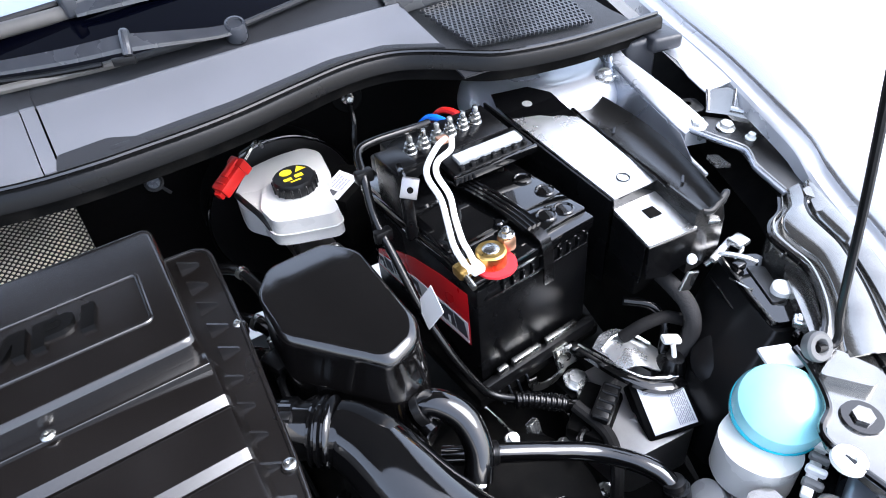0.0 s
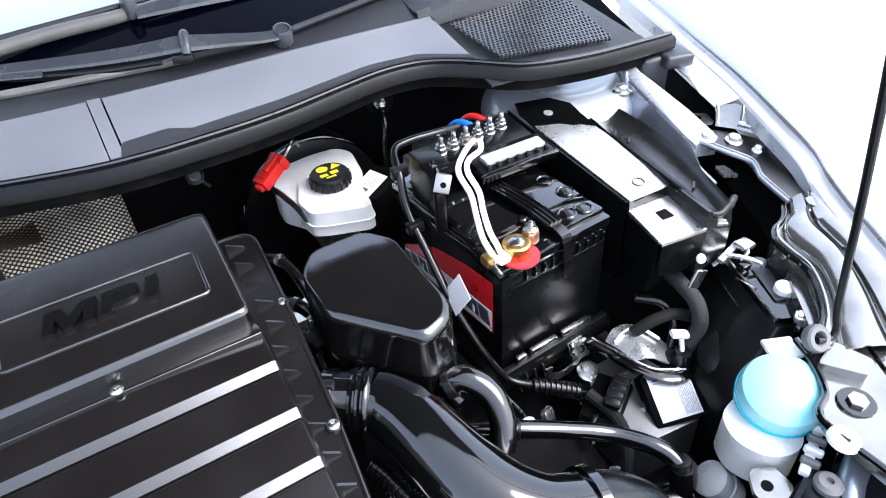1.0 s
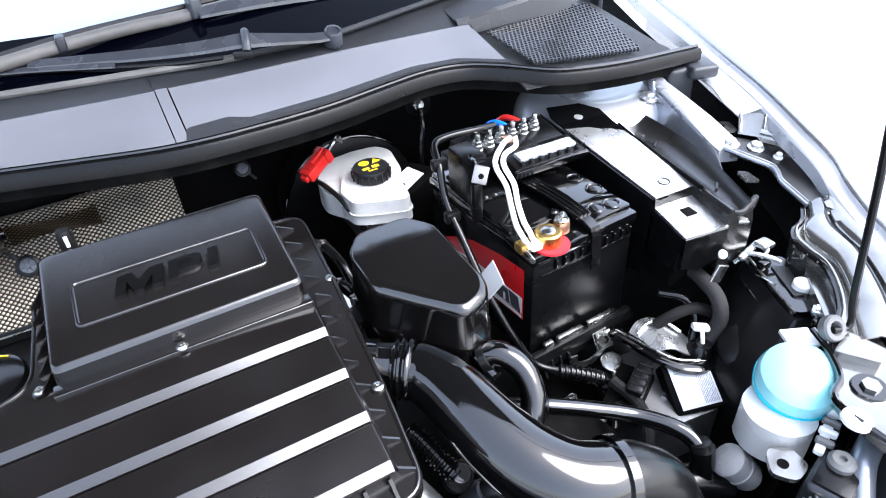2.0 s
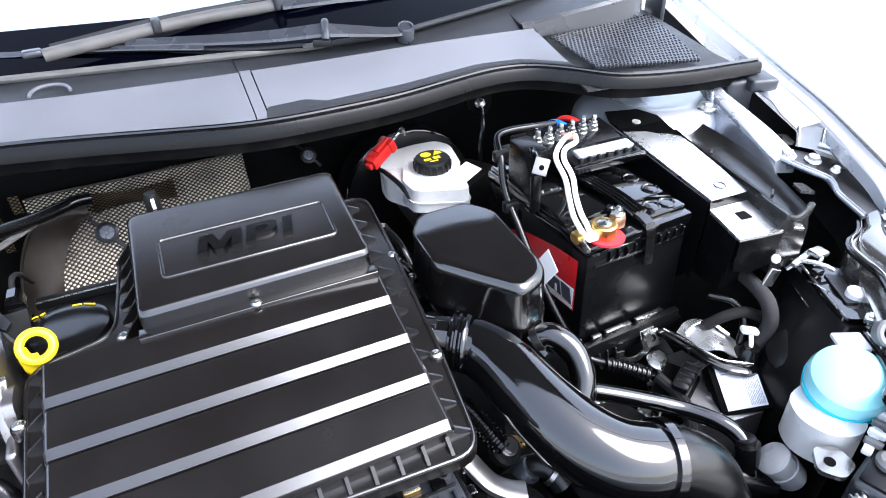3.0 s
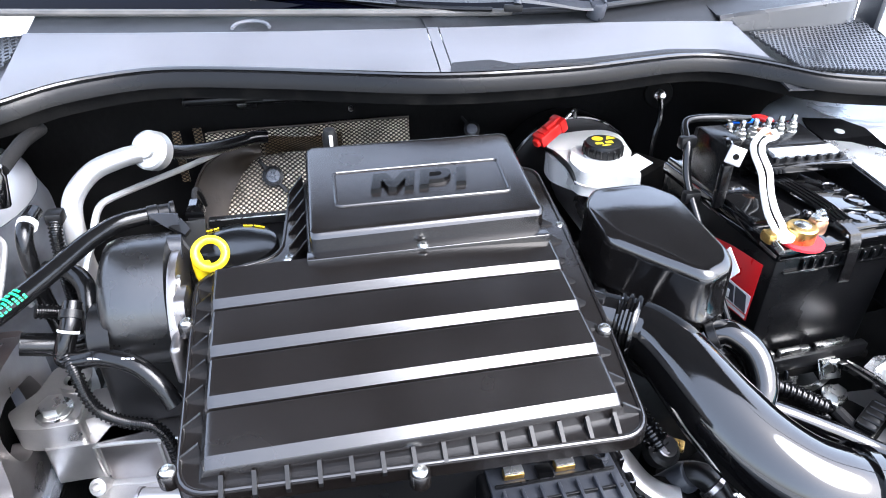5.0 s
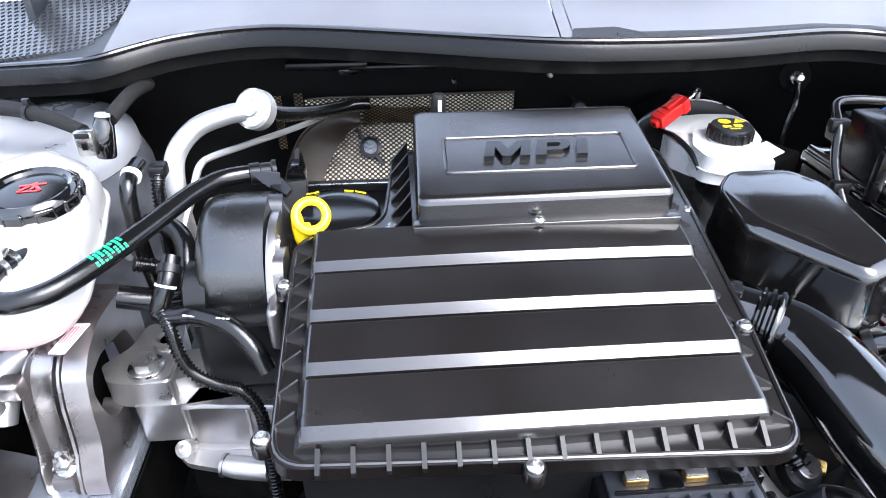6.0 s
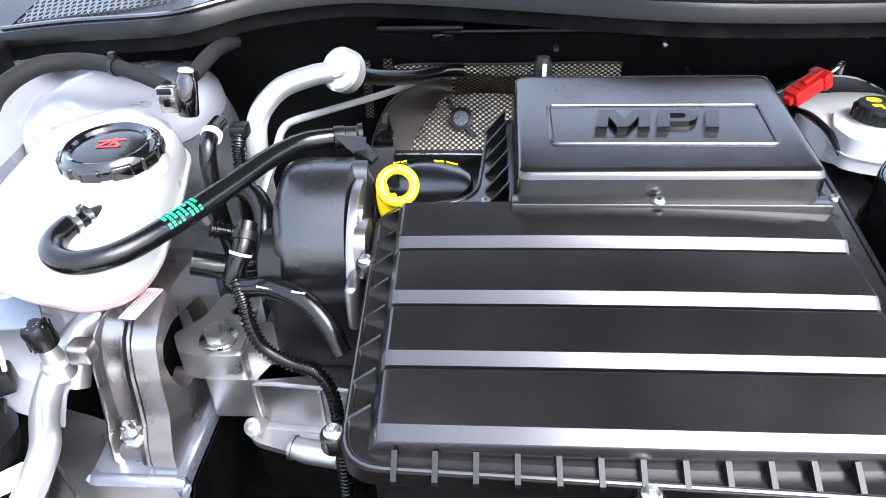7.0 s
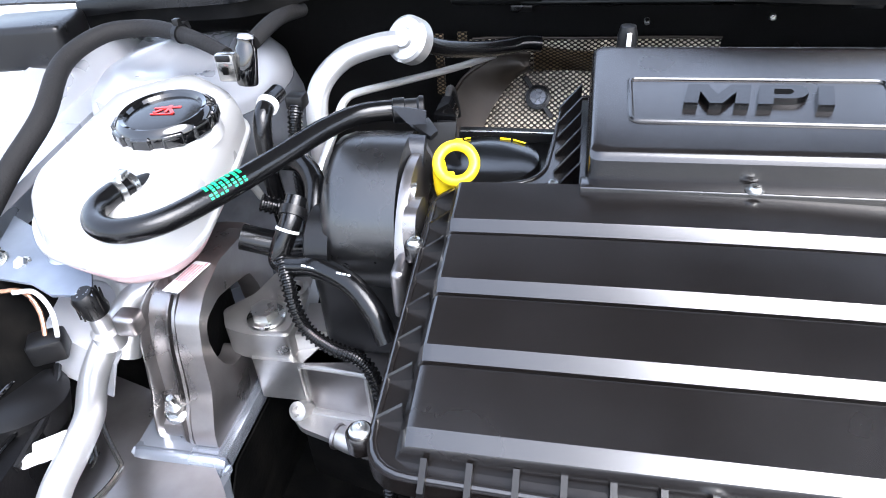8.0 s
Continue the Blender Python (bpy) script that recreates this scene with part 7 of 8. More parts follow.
for p, r, mt in (((0.692, 0.503, 0.815), 0.0095, M_BARE), ((0.724, 0.480, 0.809), 0.0090, M_BARE), ((0.735, 0.447, 0.803), 0.0050, M_WHITE), ((0.702, 0.332, 0.785), 0.0100, M_DULL)):
    part("bolt", hexhead(r, 0.008, to(p, (0, -0.17, 1)), 1.45), mt, body)
part("plate_tongue", slab(rounded([(0.690, 0.478), (0.703, 0.470), (0.697, 0.440), (0.680, 0.452)], 0.004), 0.775, 0.779, 0.001, 1), M_BARE, body)
# pressed front edge of the wing round the headlamp opening
EDGE = [(0.681, 0.357, 0.782), (0.656, 0.338, 0.780), (0.630, 0.331, 0.778), (0.613, 0.316, 0.777), (0.606, 0.293, 0.776), (0.600, 0.261, 0.774), (0.576, 0.228, 0.772), (0.549, 0.203, 0.769), (0.524, 0.189, 0.767), (0.503, 0.172, 0.765)]
OUTER = [(0.722, 0.345, 0.792), (0.716, 0.330, 0.790), (0.709, 0.315, 0.788), (0.702, 0.300, 0.786), (0.694, 0.280, 0.785), (0.684, 0.258, 0.783), (0.668, 0.228, 0.780), (0.648, 0.192, 0.776), (0.626, 0.156, 0.772), (0.600, 0.118, 0.768)]
rows = []
for f, dz in ((0, -0.045), (0, -0.004), (0.015, 0.001), (0.05, 0.003), (0.085, 0.002), (0.11, -0.006), (0.17, -0.007), (0.20, 0.000), (0.23, 0.003), (0.40, 0.006), (0.58, 0.006), (0.62, 0.003), (0.65, -0.004), (0.71, -0.004), (0.74, 0.003), (0.86, 0.006), (1.0, 0.003)):
    rows.append(spline([Vector(a).lerp(Vector(b), f) + Vector((0, 0, dz)) for a, b in zip(EDGE, OUTER)], 5))
part("wing_front", sheet(rows, 0.002), M_DULL, body, "creased dull silver wing edge round the headlamp", 50)
part("opening_lip", tube([Vector(p) + Vector((0.0, 0.0, -0.002)) for p in EDGE], 0.0035, 8), M_GLOSS, body, "black sealed edge")
# Groove darkened by a black tube laid along it.
part("wing_crease", tube([Vector(a).lerp(Vector(b), 0.645) + Vector((0, 0, 0.001)) for a, b in zip(EDGE, OUTER)], 0.0022, 8), M_GLOSS, body)
part("corner_panel", slab(rounded([(0.43, 0.05), (0.435, 0.122), (0.468, 0.140), (0.492, 0.175), (0.53, 0.20), (0.60, 0.285), (0.69, 0.33), (0.72, 0.30), (0.62, 0.16), (0.55, 0.03), (0.50, -0.06), (0.42, -0.06)], 0.012), 0.742, 0.757, 0.004), M_DULL, body, "silver front corner panel")
part("corner_edge", tube([(0.432, 0.055, 0.757), (0.4345, 0.122, 0.757), (0.467, 0.141, 0.758), (0.491, 0.176, 0.760), (0.497, 0.20, 0.766)], 0.0038, 8), M_GLOSS, body, "black sealed edge")
# Another black tube, which draws the corner panel's crease dark.
part("corner_crease", tube([(0.50, 0.02, 0.757), (0.525, 0.075, 0.757), (0.545, 0.13, 0.757), (0.61, 0.225, 0.757)], 0.0025, 8), M_GLOSS, body)
part("rod_plate", slab(rounded([(0.485, 0.165), (0.525, 0.175), (0.535, 0.135), (0.512, 0.125)], 0.006), 0.757, 0.768, 0.003), M_DULL, body)
part("bolt_washer", lathe([(0.019, 0), (0.018, 0.003), (0.0, 0.003)], 28, to((0.479, 0.116, 0.757), (0, -0.05, 1))), M_GLOSS, body)
part("corner_bolt", hexhead(0.010, 0.007, to((0.479, 0.116, 0.757), (0, -0.05, 1)), 1.45), M_DULL, body)
part("plug", lathe([(0.0155, 0), (0.0145, 0.004), (0.006, 0.005), (0.005, 0.003), (0, 0.003)], 24, to((0.430, 0.097, 0.757), (0, -0.05, 1))), M_WHITE, body)

hr = thing("headlamp_housing", (0.54, 0.30, 0.66), "black plastic rear of a headlamp with pale cap", "headlamp", "headlamps")
BASE = [(0.455, 0.222), (0.545, 0.205), (0.60, 0.27), (0.625, 0.33), (0.575, 0.372), (0.52, 0.345), (0.465, 0.285)]
BROW = [(0.532, 0.238), (0.562, 0.222), (0.602, 0.272), (0.622, 0.328), (0.580, 0.358), (0.566, 0.325), (0.548, 0.284)]


def lamp_loop(u, z, bulge=0.0):
    """A level between the wide base and the narrow brow of the housing."""
    return [(a[0] + (b[0] - a[0]) * u - bulge, a[1] + (b[1] - a[1]) * u, z) for a, b in zip(rounded(BASE, 0.012, 4), rounded(BROW, 0.006, 4))]


part("shell", loft([lamp_loop(0, 0.55), lamp_loop(0, 0.640), lamp_loop(0.12, 0.662), lamp_loop(0.45, 0.690, 0.004), lamp_loop(0.78, 0.714, 0.003), lamp_loop(0.93, 0.725), lamp_loop(1.0, 0.731)]), M_BLACK, hr, "", 40)
part("seam", tube([(0.520, 0.236, 0.716), (0.530, 0.268, 0.716), (0.543, 0.305, 0.717), (0.562, 0.348, 0.718)], 0.0016, 8), M_GLOSS, hr, "shiny moulded seam")
part("rear_boot", lathe([(0.030, -0.01), (0.033, 0.0), (0.031, 0.008), (0.022, 0.012), (0.010, 0.014), (0, 0.014)], 30, to((0.500, 0.272, 0.672), (-0.6, -0.1, 0.8))), M_BLACK, hr)
part("lid", slab(rounded([(0.533, 0.242), (0.566, 0.228), (0.618, 0.325), (0.578, 0.352)], 0.010), 0.728, 0.741, 0.003), M_GLOSS, hr)
part("lid_rim", tube([(0.533, 0.242, 0.741), (0.555, 0.297, 0.741), (0.578, 0.352, 0.741)], 0.0018, 8, 6), M_ZINC, hr)
part("cap", lathe([(0.0115, -0.012), (0.0115, 0.001), (0.0095, 0.003), (0, 0.0035)], 24, to((0.578, 0.268, 0.75), (0, -0.1, 1))), M_WHITE, hr)
part("hinge", join(box((0.576, 0.350, 0.752), (0.052, 0.010, 0.008), 0.003, 2, Matrix.Rotation(radians(14), 4, "Z")), box((0.598, 0.345, 0.758), (0.022, 0.020, 0.008), 0.003)), M_BARE, hr)
part("hinge_arm", tube([(0.552, 0.352, 0.740), (0.566, 0.343, 0.755), (0.580, 0.322, 0.757), (0.590, 0.312, 0.752)], 0.0032, 8), M_BARE, hr)
part("hinge_arm", tube([(0.604, 0.352, 0.752), (0.588, 0.332, 0.760), (0.574, 0.330, 0.752)], 0.0026, 8), M_ZINC, hr)
part("hinge_block", box((0.572, 0.322, 0.748), (0.016, 0.012, 0.012), 0.003, 2), M_GLOSS, hr)
part("lid_panel", slab(rounded([(0.556, 0.262), (0.572, 0.256), (0.600, 0.306), (0.584, 0.320)], 0.004), 0.7405, 0.7435, 0.001, 1), M_HOUSING, hr, "raised panel on the lid")
part("wire_loop", tube([(0.553, 0.318, 0.742), (0.548, 0.305, 0.748), (0.552, 0.292, 0.746), (0.558, 0.290, 0.742)], 0.0010, 6), M_ZINC, hr)
for p in ((0.549, 0.226, 0.748), (0.563, 0.228, 0.746)):
    part("latch", join(box(p, (0.016, 0.012, 0.009), 0.002, 2, Matrix.Rotation(radians(30), 4, "Z")), box((p[0], p[1], p[2] + 0.006), (0.010, 0.006, 0.004), 0.001, 1, Matrix.Rotation(radians(30), 4, "Z"))), M_BARE, hr)
part("latch_bar", box((0.556, 0.222, 0.738), (0.040, 0.008, 0.012), 0.002, 2, Matrix.Rotation(radians(10), 4, "Z")), M_GLOSS, hr)

ws = thing("washer_reservoir", (0.45, 0.17, 0.64), "washer reservoir of pale plastic with blue cap", "reservoir")
part("cap", lathe([(0.041, -0.022), (0.044, -0.014), (0.0445, -0.003), (0.041, 0.008), (0.030, 0.015), (0.015, 0.018), (0, 0.019)], 40, to((0.450, 0.172, 0.738), (-0.25, -0.2, 1))), M_CYAN, ws, "translucent pale blue cap")
part("cap_rim", lathe([(0.0418, -0.0225), (0.0446, -0.0215), (0.0456, -0.014), (0.0452, -0.010)], 40, to((0.450, 0.172, 0.738), (-0.25, -0.2, 1))), M_AQUA, ws, "strong blue lower rim of the cap")
part("tab", box((0.487, 0.205, 0.752), (0.035, 0.03, 0.006), 0.002, 2, Matrix.Rotation(radians(-25), 4, "Z")), M_WHITE, ws)
part("neck", lathe([(0.039, -0.040), (0.043, -0.030), (0.042, -0.020)], 34, to((0.450, 0.172, 0.738), (-0.25, -0.2, 1))), M_MILK, ws)
part("body", slab(rounded([(0.378, 0.168), (0.394, 0.200), (0.44, 0.208), (0.46, 0.15), (0.43, 0.122), (0.392, 0.132)], 0.018), 0.662, 0.712, 0.014, 4), M_MILK, ws)
# Lower end of the pale tank, coloured dark as if shaded.
part("lower_body", slab(rounded([(0.40, 0.17), (0.415, 0.195), (0.45, 0.195), (0.455, 0.15), (0.425, 0.14)], 0.015), 0.56, 0.660, 0.010, 3), M_DARK, ws, "lower body, darkened in place of shade")

# ---- gearbox side, below ----
lp = thing("curved_cable_loop", (0.5, 0.36, 0.7), "thick grey fabric-sleeved cable loop below the bracket", "cable")
part("cable", tube([(0.549, 0.448, 0.700), (0.526, 0.406, 0.712), (0.515, 0.366, 0.716), (0.513, 0.339, 0.708), (0.509, 0.323, 0.690), (0.502, 0.319, 0.665), (0.486, 0.322, 0.642)], 0.0105, 16), M_FABRIC, lp)
part("inner_cable", tube([(0.47, 0.40, 0.69), (0.495, 0.375, 0.685), (0.498, 0.352, 0.665), (0.478, 0.335, 0.635)], 0.0065, 12), M_RUBBER, lp)
part("cross_cable", tube([(0.44, 0.37, 0.665), (0.465, 0.36, 0.682), (0.495, 0.352, 0.684), (0.52, 0.34, 0.672)], 0.008, 12), M_TAPE, lp)
part("boot", lathe([(0.020, -0.015), (0.022, 0.0), (0.018, 0.012), (0.011, 0.022), (0, 0.022)], 20, to((0.472, 0.315, 0.638), (0.1, -0.1, 1))), M_RUBBER, lp)
part("white_clip", box((0.479, 0.327, 0.676), (0.024, 0.014, 0.008), 0.003, 2, Matrix.Rotation(radians(12), 4, "Y") @ Matrix.Rotation(radians(-25), 4, "Z")), M_WHITE, lp)
part("clip_stem", tube([(0.478, 0.322, 0.672), (0.475, 0.316, 0.662), (0.472, 0.313, 0.655)], 0.0032, 8), M_WHITE, lp)

gx = thing("gearbox", (0.3, 0.35, 0.5), "grimy gearbox housing, blackened for the shade deep in the bay", "gearbox")
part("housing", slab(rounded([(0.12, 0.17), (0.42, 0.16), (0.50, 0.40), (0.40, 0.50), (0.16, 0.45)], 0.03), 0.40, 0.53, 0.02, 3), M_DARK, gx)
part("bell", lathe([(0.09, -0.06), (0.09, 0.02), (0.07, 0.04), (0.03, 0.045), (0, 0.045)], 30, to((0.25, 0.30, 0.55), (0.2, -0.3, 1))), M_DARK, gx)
for i in range(7):
    a = 2 * math.pi * i / 7
    part("bolt", hexhead(0.007, 0.010, to(to((0.25, 0.30, 0.55), (0.2, -0.3, 1)) @ Vector((0.078 * math.cos(a), 0.078 * math.sin(a), 0.035)), (0.2, -0.3, 1)), 1.4), M_ZINC, gx)
part("cast_cover", slab(rounded([(0.36, 0.262), (0.352, 0.33), (0.385, 0.392), (0.458, 0.388), (0.482, 0.30), (0.455, 0.25)], 0.014), 0.53, 0.606, 0.008, 3), M_CAST, gx, "bright cast cover")
for a, b in (((0.40, 0.30), (0.468, 0.335)), ((0.37, 0.345), (0.46, 0.365))):
    part("casting_rib", tube([(a[0], a[1], 0.606), ((a[0] + b[0]) / 2, (a[1] + b[1]) / 2, 0.608), (b[0], b[1], 0.606)], 0.004, 8), M_CAST, gx)

sa = thing("bent_steel_arm", (0.43, 0.36, 0.63), "bent steel arm from the battery tray", "bracket")
part("arm", sweep(spline([(0.396, 0.415, 0.640), (0.402, 0.390, 0.647), (0.409, 0.345, 0.650), (0.424, 0.310, 0.648), (0.445, 0.294, 0.645), (0.468, 0.292, 0.640)], 6), lambda i, s: [(0.008, -0.004), (0.008, 0.003), (0.005, 0.0045), (-0.005, 0.0045), (-0.008, 0.003), (-0.008, -0.004)]), M_GLOSS, sa)
part("bright_plate", sheet([spline([(0.408, 0.386, 0.654), (0.428, 0.392, 0.662), (0.450, 0.384, 0.664), (0.466, 0.362, 0.656), (0.478, 0.342, 0.645)], 5), spline([(0.412, 0.362, 0.656), (0.428, 0.362, 0.663), (0.443, 0.356, 0.664), (0.455, 0.342, 0.656), (0.466, 0.328, 0.646)], 5), spline([(0.416, 0.338, 0.653), (0.426, 0.332, 0.658), (0.436, 0.326, 0.658), (0.446, 0.318, 0.652), (0.458, 0.312, 0.645)], 5)], 0.002), M_BARE, sa, "bare bright bent plate", 60)
part("rim", tube([(0.402, 0.404, 0.648), (0.404, 0.375, 0.655), (0.414, 0.338, 0.656), (0.428, 0.316, 0.652), (0.450, 0.303, 0.649)], 0.0018, 8), M_ZINC, sa)
part("plate_crease", tube([(0.412, 0.374, 0.660), (0.432, 0.376, 0.668), (0.452, 0.368, 0.668), (0.468, 0.348, 0.656)], 0.0022, 8), M_BARE, sa)
rc2 = thing("open_pipe_clamp", (0.35, 0.40, 0.62), "open steel ring clamp below the battery", "clamp")
part("ring", sweep([Vector((0.352 + 0.026 * math.cos(a), 0.402, 0.632 + 0.022 * math.sin(a))) for a in np.linspace(2.9, 7.2, 26)], lambda i, s: [(0.006, -0.0012), (0.006, 0.0012), (-0.006, 0.0012), (-0.006, -0.0012)]), M_ZINC, rc2)
part("tab", box((0.383, 0.405, 0.638), (0.026, 0.003, 0.026), 0.001, 1, Matrix.Rotation(radians(-30), 4, "X")), M_ZINC, rc2)
part("tab_hole", lathe([(0.0055, 0), (0.0055, 0.0006), (0, 0.0006)], 16, to((0.383, 0.4030, 0.6395), (0, -0.87, 0.5))), M_DARK, rc2)
tb = thing("tray_bolt", (0.39, 0.39, 0.562), "steel flange bolt below the battery", "bolt")
part("bolt", hexhead(0.011, 0.012, to((0.384, 0.386, 0.608), (0, -0.2, 1)), 1.5), M_ZINC, tb)
part("support", box((0.39, 0.39, 0.58), (0.05, 0.04, 0.04), 0.006), M_DARK, tb)

part("gearbox_breather", lathe([(0.020, -0.02), (0.022, 0.0), (0.020, 0.010), (0.012, 0.016), (0, 0.018)], 26, to((0.372, 0.362, 0.578), (-0.1, -0.4, 0.9))), M_GLOSS, gx, "shiny black domed cap")
part("stay", box((0.309, 0.378, 0.575), (0.018, 0.010, 0.022), 0.002, 2, Matrix.Rotation(radians(-25), 4, "X") @ Matrix.Rotation(radians(15), 4, "Z")), M_BARE, gx, "bare steel stay")
part("stay_leg", tube([(0.312, 0.372, 0.570), (0.322, 0.355, 0.555), (0.330, 0.34, 0.53)], 0.004, 8), M_BLACK, gx)
part("thin_rod", tube([(0.258, 0.420, 0.625), (0.272, 0.400, 0.600), (0.280, 0.388, 0.582)], 0.0018, 8), M_ZINC, gx, "thin steel rod")
part("rod_tip", lathe([(0.0045, 0), (0.0045, 0.006), (0.003, 0.008), (0, 0.008)], 14, to((0.280, 0.388, 0.580), (0.3, -0.4, -0.5))), M_ZINC, gx)
for k in range(4):
    part("tray_web", box((0.286 + 0.014 * k, 0.412, 0.622), (0.0022, 0.004, 0.034), 0.0005, 1, Matrix.Rotation(radians(-14), 4, "Y")), M_GREY, tray_b, "upright web under the tray")
for p, q in (((0.315, 0.300, 0.60), (0.345, 0.318, 0.612)), ((0.262, 0.345, 0.585), (0.300, 0.335, 0.575))):
    part("small_pipe", tube([p, ((p[0] + q[0]) / 2, (p[1] + q[1]) / 2 + 0.008, (p[2] + q[2]) / 2 + 0.008), q, (q[0] + 0.01, q[1] - 0.02, q[2] - 0.03)], 0.0042, 8), M_RUBBER, gx)

lb = thing("data_label", (0.43, 0.29, 0.60), "white paper data label with printed lines", "label")
LM = to((0.434, 0.284, 0.630), (-0.25, -0.45, 0.85), 12)
part("paper", box(LM.translation, (0.054, 0.060, 0.001), 0, 1, LM.to_3x3().to_4x4()), M_PAPER, lb)
part("print", bars(LM @ Matrix.Translation((0.015, 0, 0.0009)) @ Matrix.Rotation(radians(90), 4, "Z"), 9, 0.054, 0.020, 0.9, 0.0004, 5), M_FAINT, lb)
part("print", bars(LM @ Matrix.Translation((-0.010, 0.020, 0.0009)), 2, 0.024, 0.007, 0.9, 0.0004, 9), M_FAINT, lb)
part("carrier", box(LM @ Vector((0, 0, -0.016)), (0.07, 0.07, 0.028), 0.003, 2, LM.to_3x3().to_4x4()), M_DARK, lb)
sp = thing("selector_lever", (0.50, 0.31, 0.62), "pale steel selector lever plate", "lever")
part("lever", slab(rounded([(0.492, 0.335), (0.508, 0.330), (0.512, 0.29), (0.495, 0.255), (0.470, 0.25), (0.49, 0.29)], 0.008), 0.640, 0.645, 0.001), M_PIPE, sp)

wc = thing("wiring_plug", (0.37, 0.33, 0.62), "black multi-pin wiring plug with cable", "connector")
part("plug", box((0.375, 0.325, 0.628), (0.055, 0.022, 0.026), 0.004, 2, Matrix.Rotation(radians(30), 4, "Z")), M_BLACK, wc)
for i in range(5):
    part("rib", box((0.352 + 0.011 * i, 0.309 + 0.0064 * i, 0.640), (0.004, 0.02, 0.006), 0.001, 1, Matrix.Rotation(radians(30), 4, "Z")), M_BLACK, wc)
part("cable", tube([(0.345, 0.345, 0.632), (0.355, 0.30, 0.62), (0.345, 0.27, 0.60), (0.33, 0.25, 0.56)], 0.008, 10), M_TAPE, wc)
part("seat", box((0.37, 0.335, 0.60), (0.08, 0.05, 0.03), 0.006, 2, Matrix.Rotation(radians(30), 4, "Z")), M_DARK, wc)

ph = thing("coolant_pipe_joint", (0.33, 0.19, 0.62), "black hose joint with steel clamp", "hose joint")
part("joint", tube([(0.25, 0.20, 0.60), (0.29, 0.195, 0.605), (0.33, 0.19, 0.61), (0.37, 0.165, 0.60)], 0.022, 18), M_RUBBER, ph)
part("clamp", lathe([(0.0225, -0.006), (0.0245, -0.006), (0.0245, 0.006), (0.0225, 0.006)], 26, to((0.278, 0.197, 0.603), (1, -0.1, 0.1))), M_ZINC, ph)
part("upright", tube([(0.345, 0.185, 0.60), (0.346, 0.19, 0.64), (0.346, 0.195, 0.66)], 0.0145, 14), M_RUBBER, ph)
cn = thing("filter_canister", (0.37, 0.17, 0.6), "pale plastic canister beside the washer reservoir", "canister")
part("canister", lathe([(0.017, 0), (0.019, 0.005), (0.019, 0.020), (0.0205, 0.021), (0.0205, 0.025), (0.019, 0.026), (0.019, 0.038), (0.0205, 0.040), (0.0205, 0.045), (0.017, 0.048), (0, 0.050)], 30, to((0.394, 0.158, 0.612), (-0.55, 0.35, 0.7))), M_TANK, cn)
lt = thing("front_crossmember", (0.45, 0.06, 0.66), "grey front crossmember with latch fittings", "crossmember")
part("beam", slab(rounded([(0.30, 0.02), (0.33, 0.075), (0.42, 0.115), (0.60, 0.08), (0.58, -0.03), (0.35, -0.05)], 0.02), 0.62, 0.672, 0.010, 3), M_GREY, lt)
part("rail", tube([(0.395, 0.05, 0.70), (0.43, 0.075, 0.715), (0.48, 0.09, 0.72), (0.54, 0.10, 0.72)], 0.013, 14), M_PRIMER, lt)
part("bracket", slab(rounded([(0.352, 0.118), (0.372, 0.142), (0.396, 0.132), (0.394, 0.104), (0.368, 0.098)], 0.008), 0.694, 0.70, 0.002), M_DULL, lt)
part("bracket_hole", lathe([(0.006, 0), (0.006, 0.0006), (0, 0.0006)], 16, Matrix.Translation((0.372, 0.120, 0.7002))), M_DARK, lt)
part("module", box((0.395, 0.078, 0.700), (0.06, 0.045, 0.03), 0.006, 3, Matrix.Rotation(radians(18), 4, "Z")), M_GREY, lt)
part("knob", lathe([(0.013, 0), (0.0135, 0.008), (0.010, 0.012), (0.004, 0.012), (0.003, 0.008), (0, 0.008)], 22, Matrix.Translation((0.405, 0.084, 0.716))), M_GROM, lt)
part("spring", corrugated([(0.350, 0.078, 0.70), (0.364, 0.072, 0.705)], 0.007, 0.0055, 0.003, 12), M_ZINC, lt)
for i in range(4):
    part("comb", box((0.412 + 0.014 * i, 0.108 + 0.006 * i, 0.722), (0.007, 0.018, 0.010), 0.002, 1, Matrix.Rotation(radians(22), 4, "Z")), M_WHITE if i % 2 else M_GROM, lt)
part("comb_bar", box((0.432, 0.118, 0.716), (0.07, 0.010, 0.008), 0.002, 2, Matrix.Rotation(radians(22), 4, "Z")), M_WHITE, lt)
part("comb_base", box((0.436, 0.104, 0.706), (0.078, 0.016, 0.012), 0.002, 2, Matrix.Rotation(radians(22), 4, "Z")), M_GLOSS, lt)
part("latch_bar", box((0.475, 0.098, 0.730), (0.045, 0.012, 0.010), 0.003, 2, Matrix.Rotation(radians(28), 4, "Z")), M_GLOSS, lt)
part("latch_tube", tube([(0.455, 0.075, 0.728), (0.49, 0.093, 0.732), (0.53, 0.112, 0.734)], 0.007, 12), M_DULL, lt)
part("module_lid", box((0.395, 0.078, 0.7165), (0.050, 0.036, 0.004), 0.002, 2, Matrix.Rotation(radians(18), 4, "Z")), M_CASE, lt)

eb = thing("engine_block", (-0.15, 0.5, 0.3), "dark engine block below the air filter box", "engine")
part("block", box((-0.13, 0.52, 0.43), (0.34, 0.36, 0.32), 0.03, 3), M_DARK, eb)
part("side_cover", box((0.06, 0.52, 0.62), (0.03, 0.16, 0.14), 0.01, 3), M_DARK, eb)

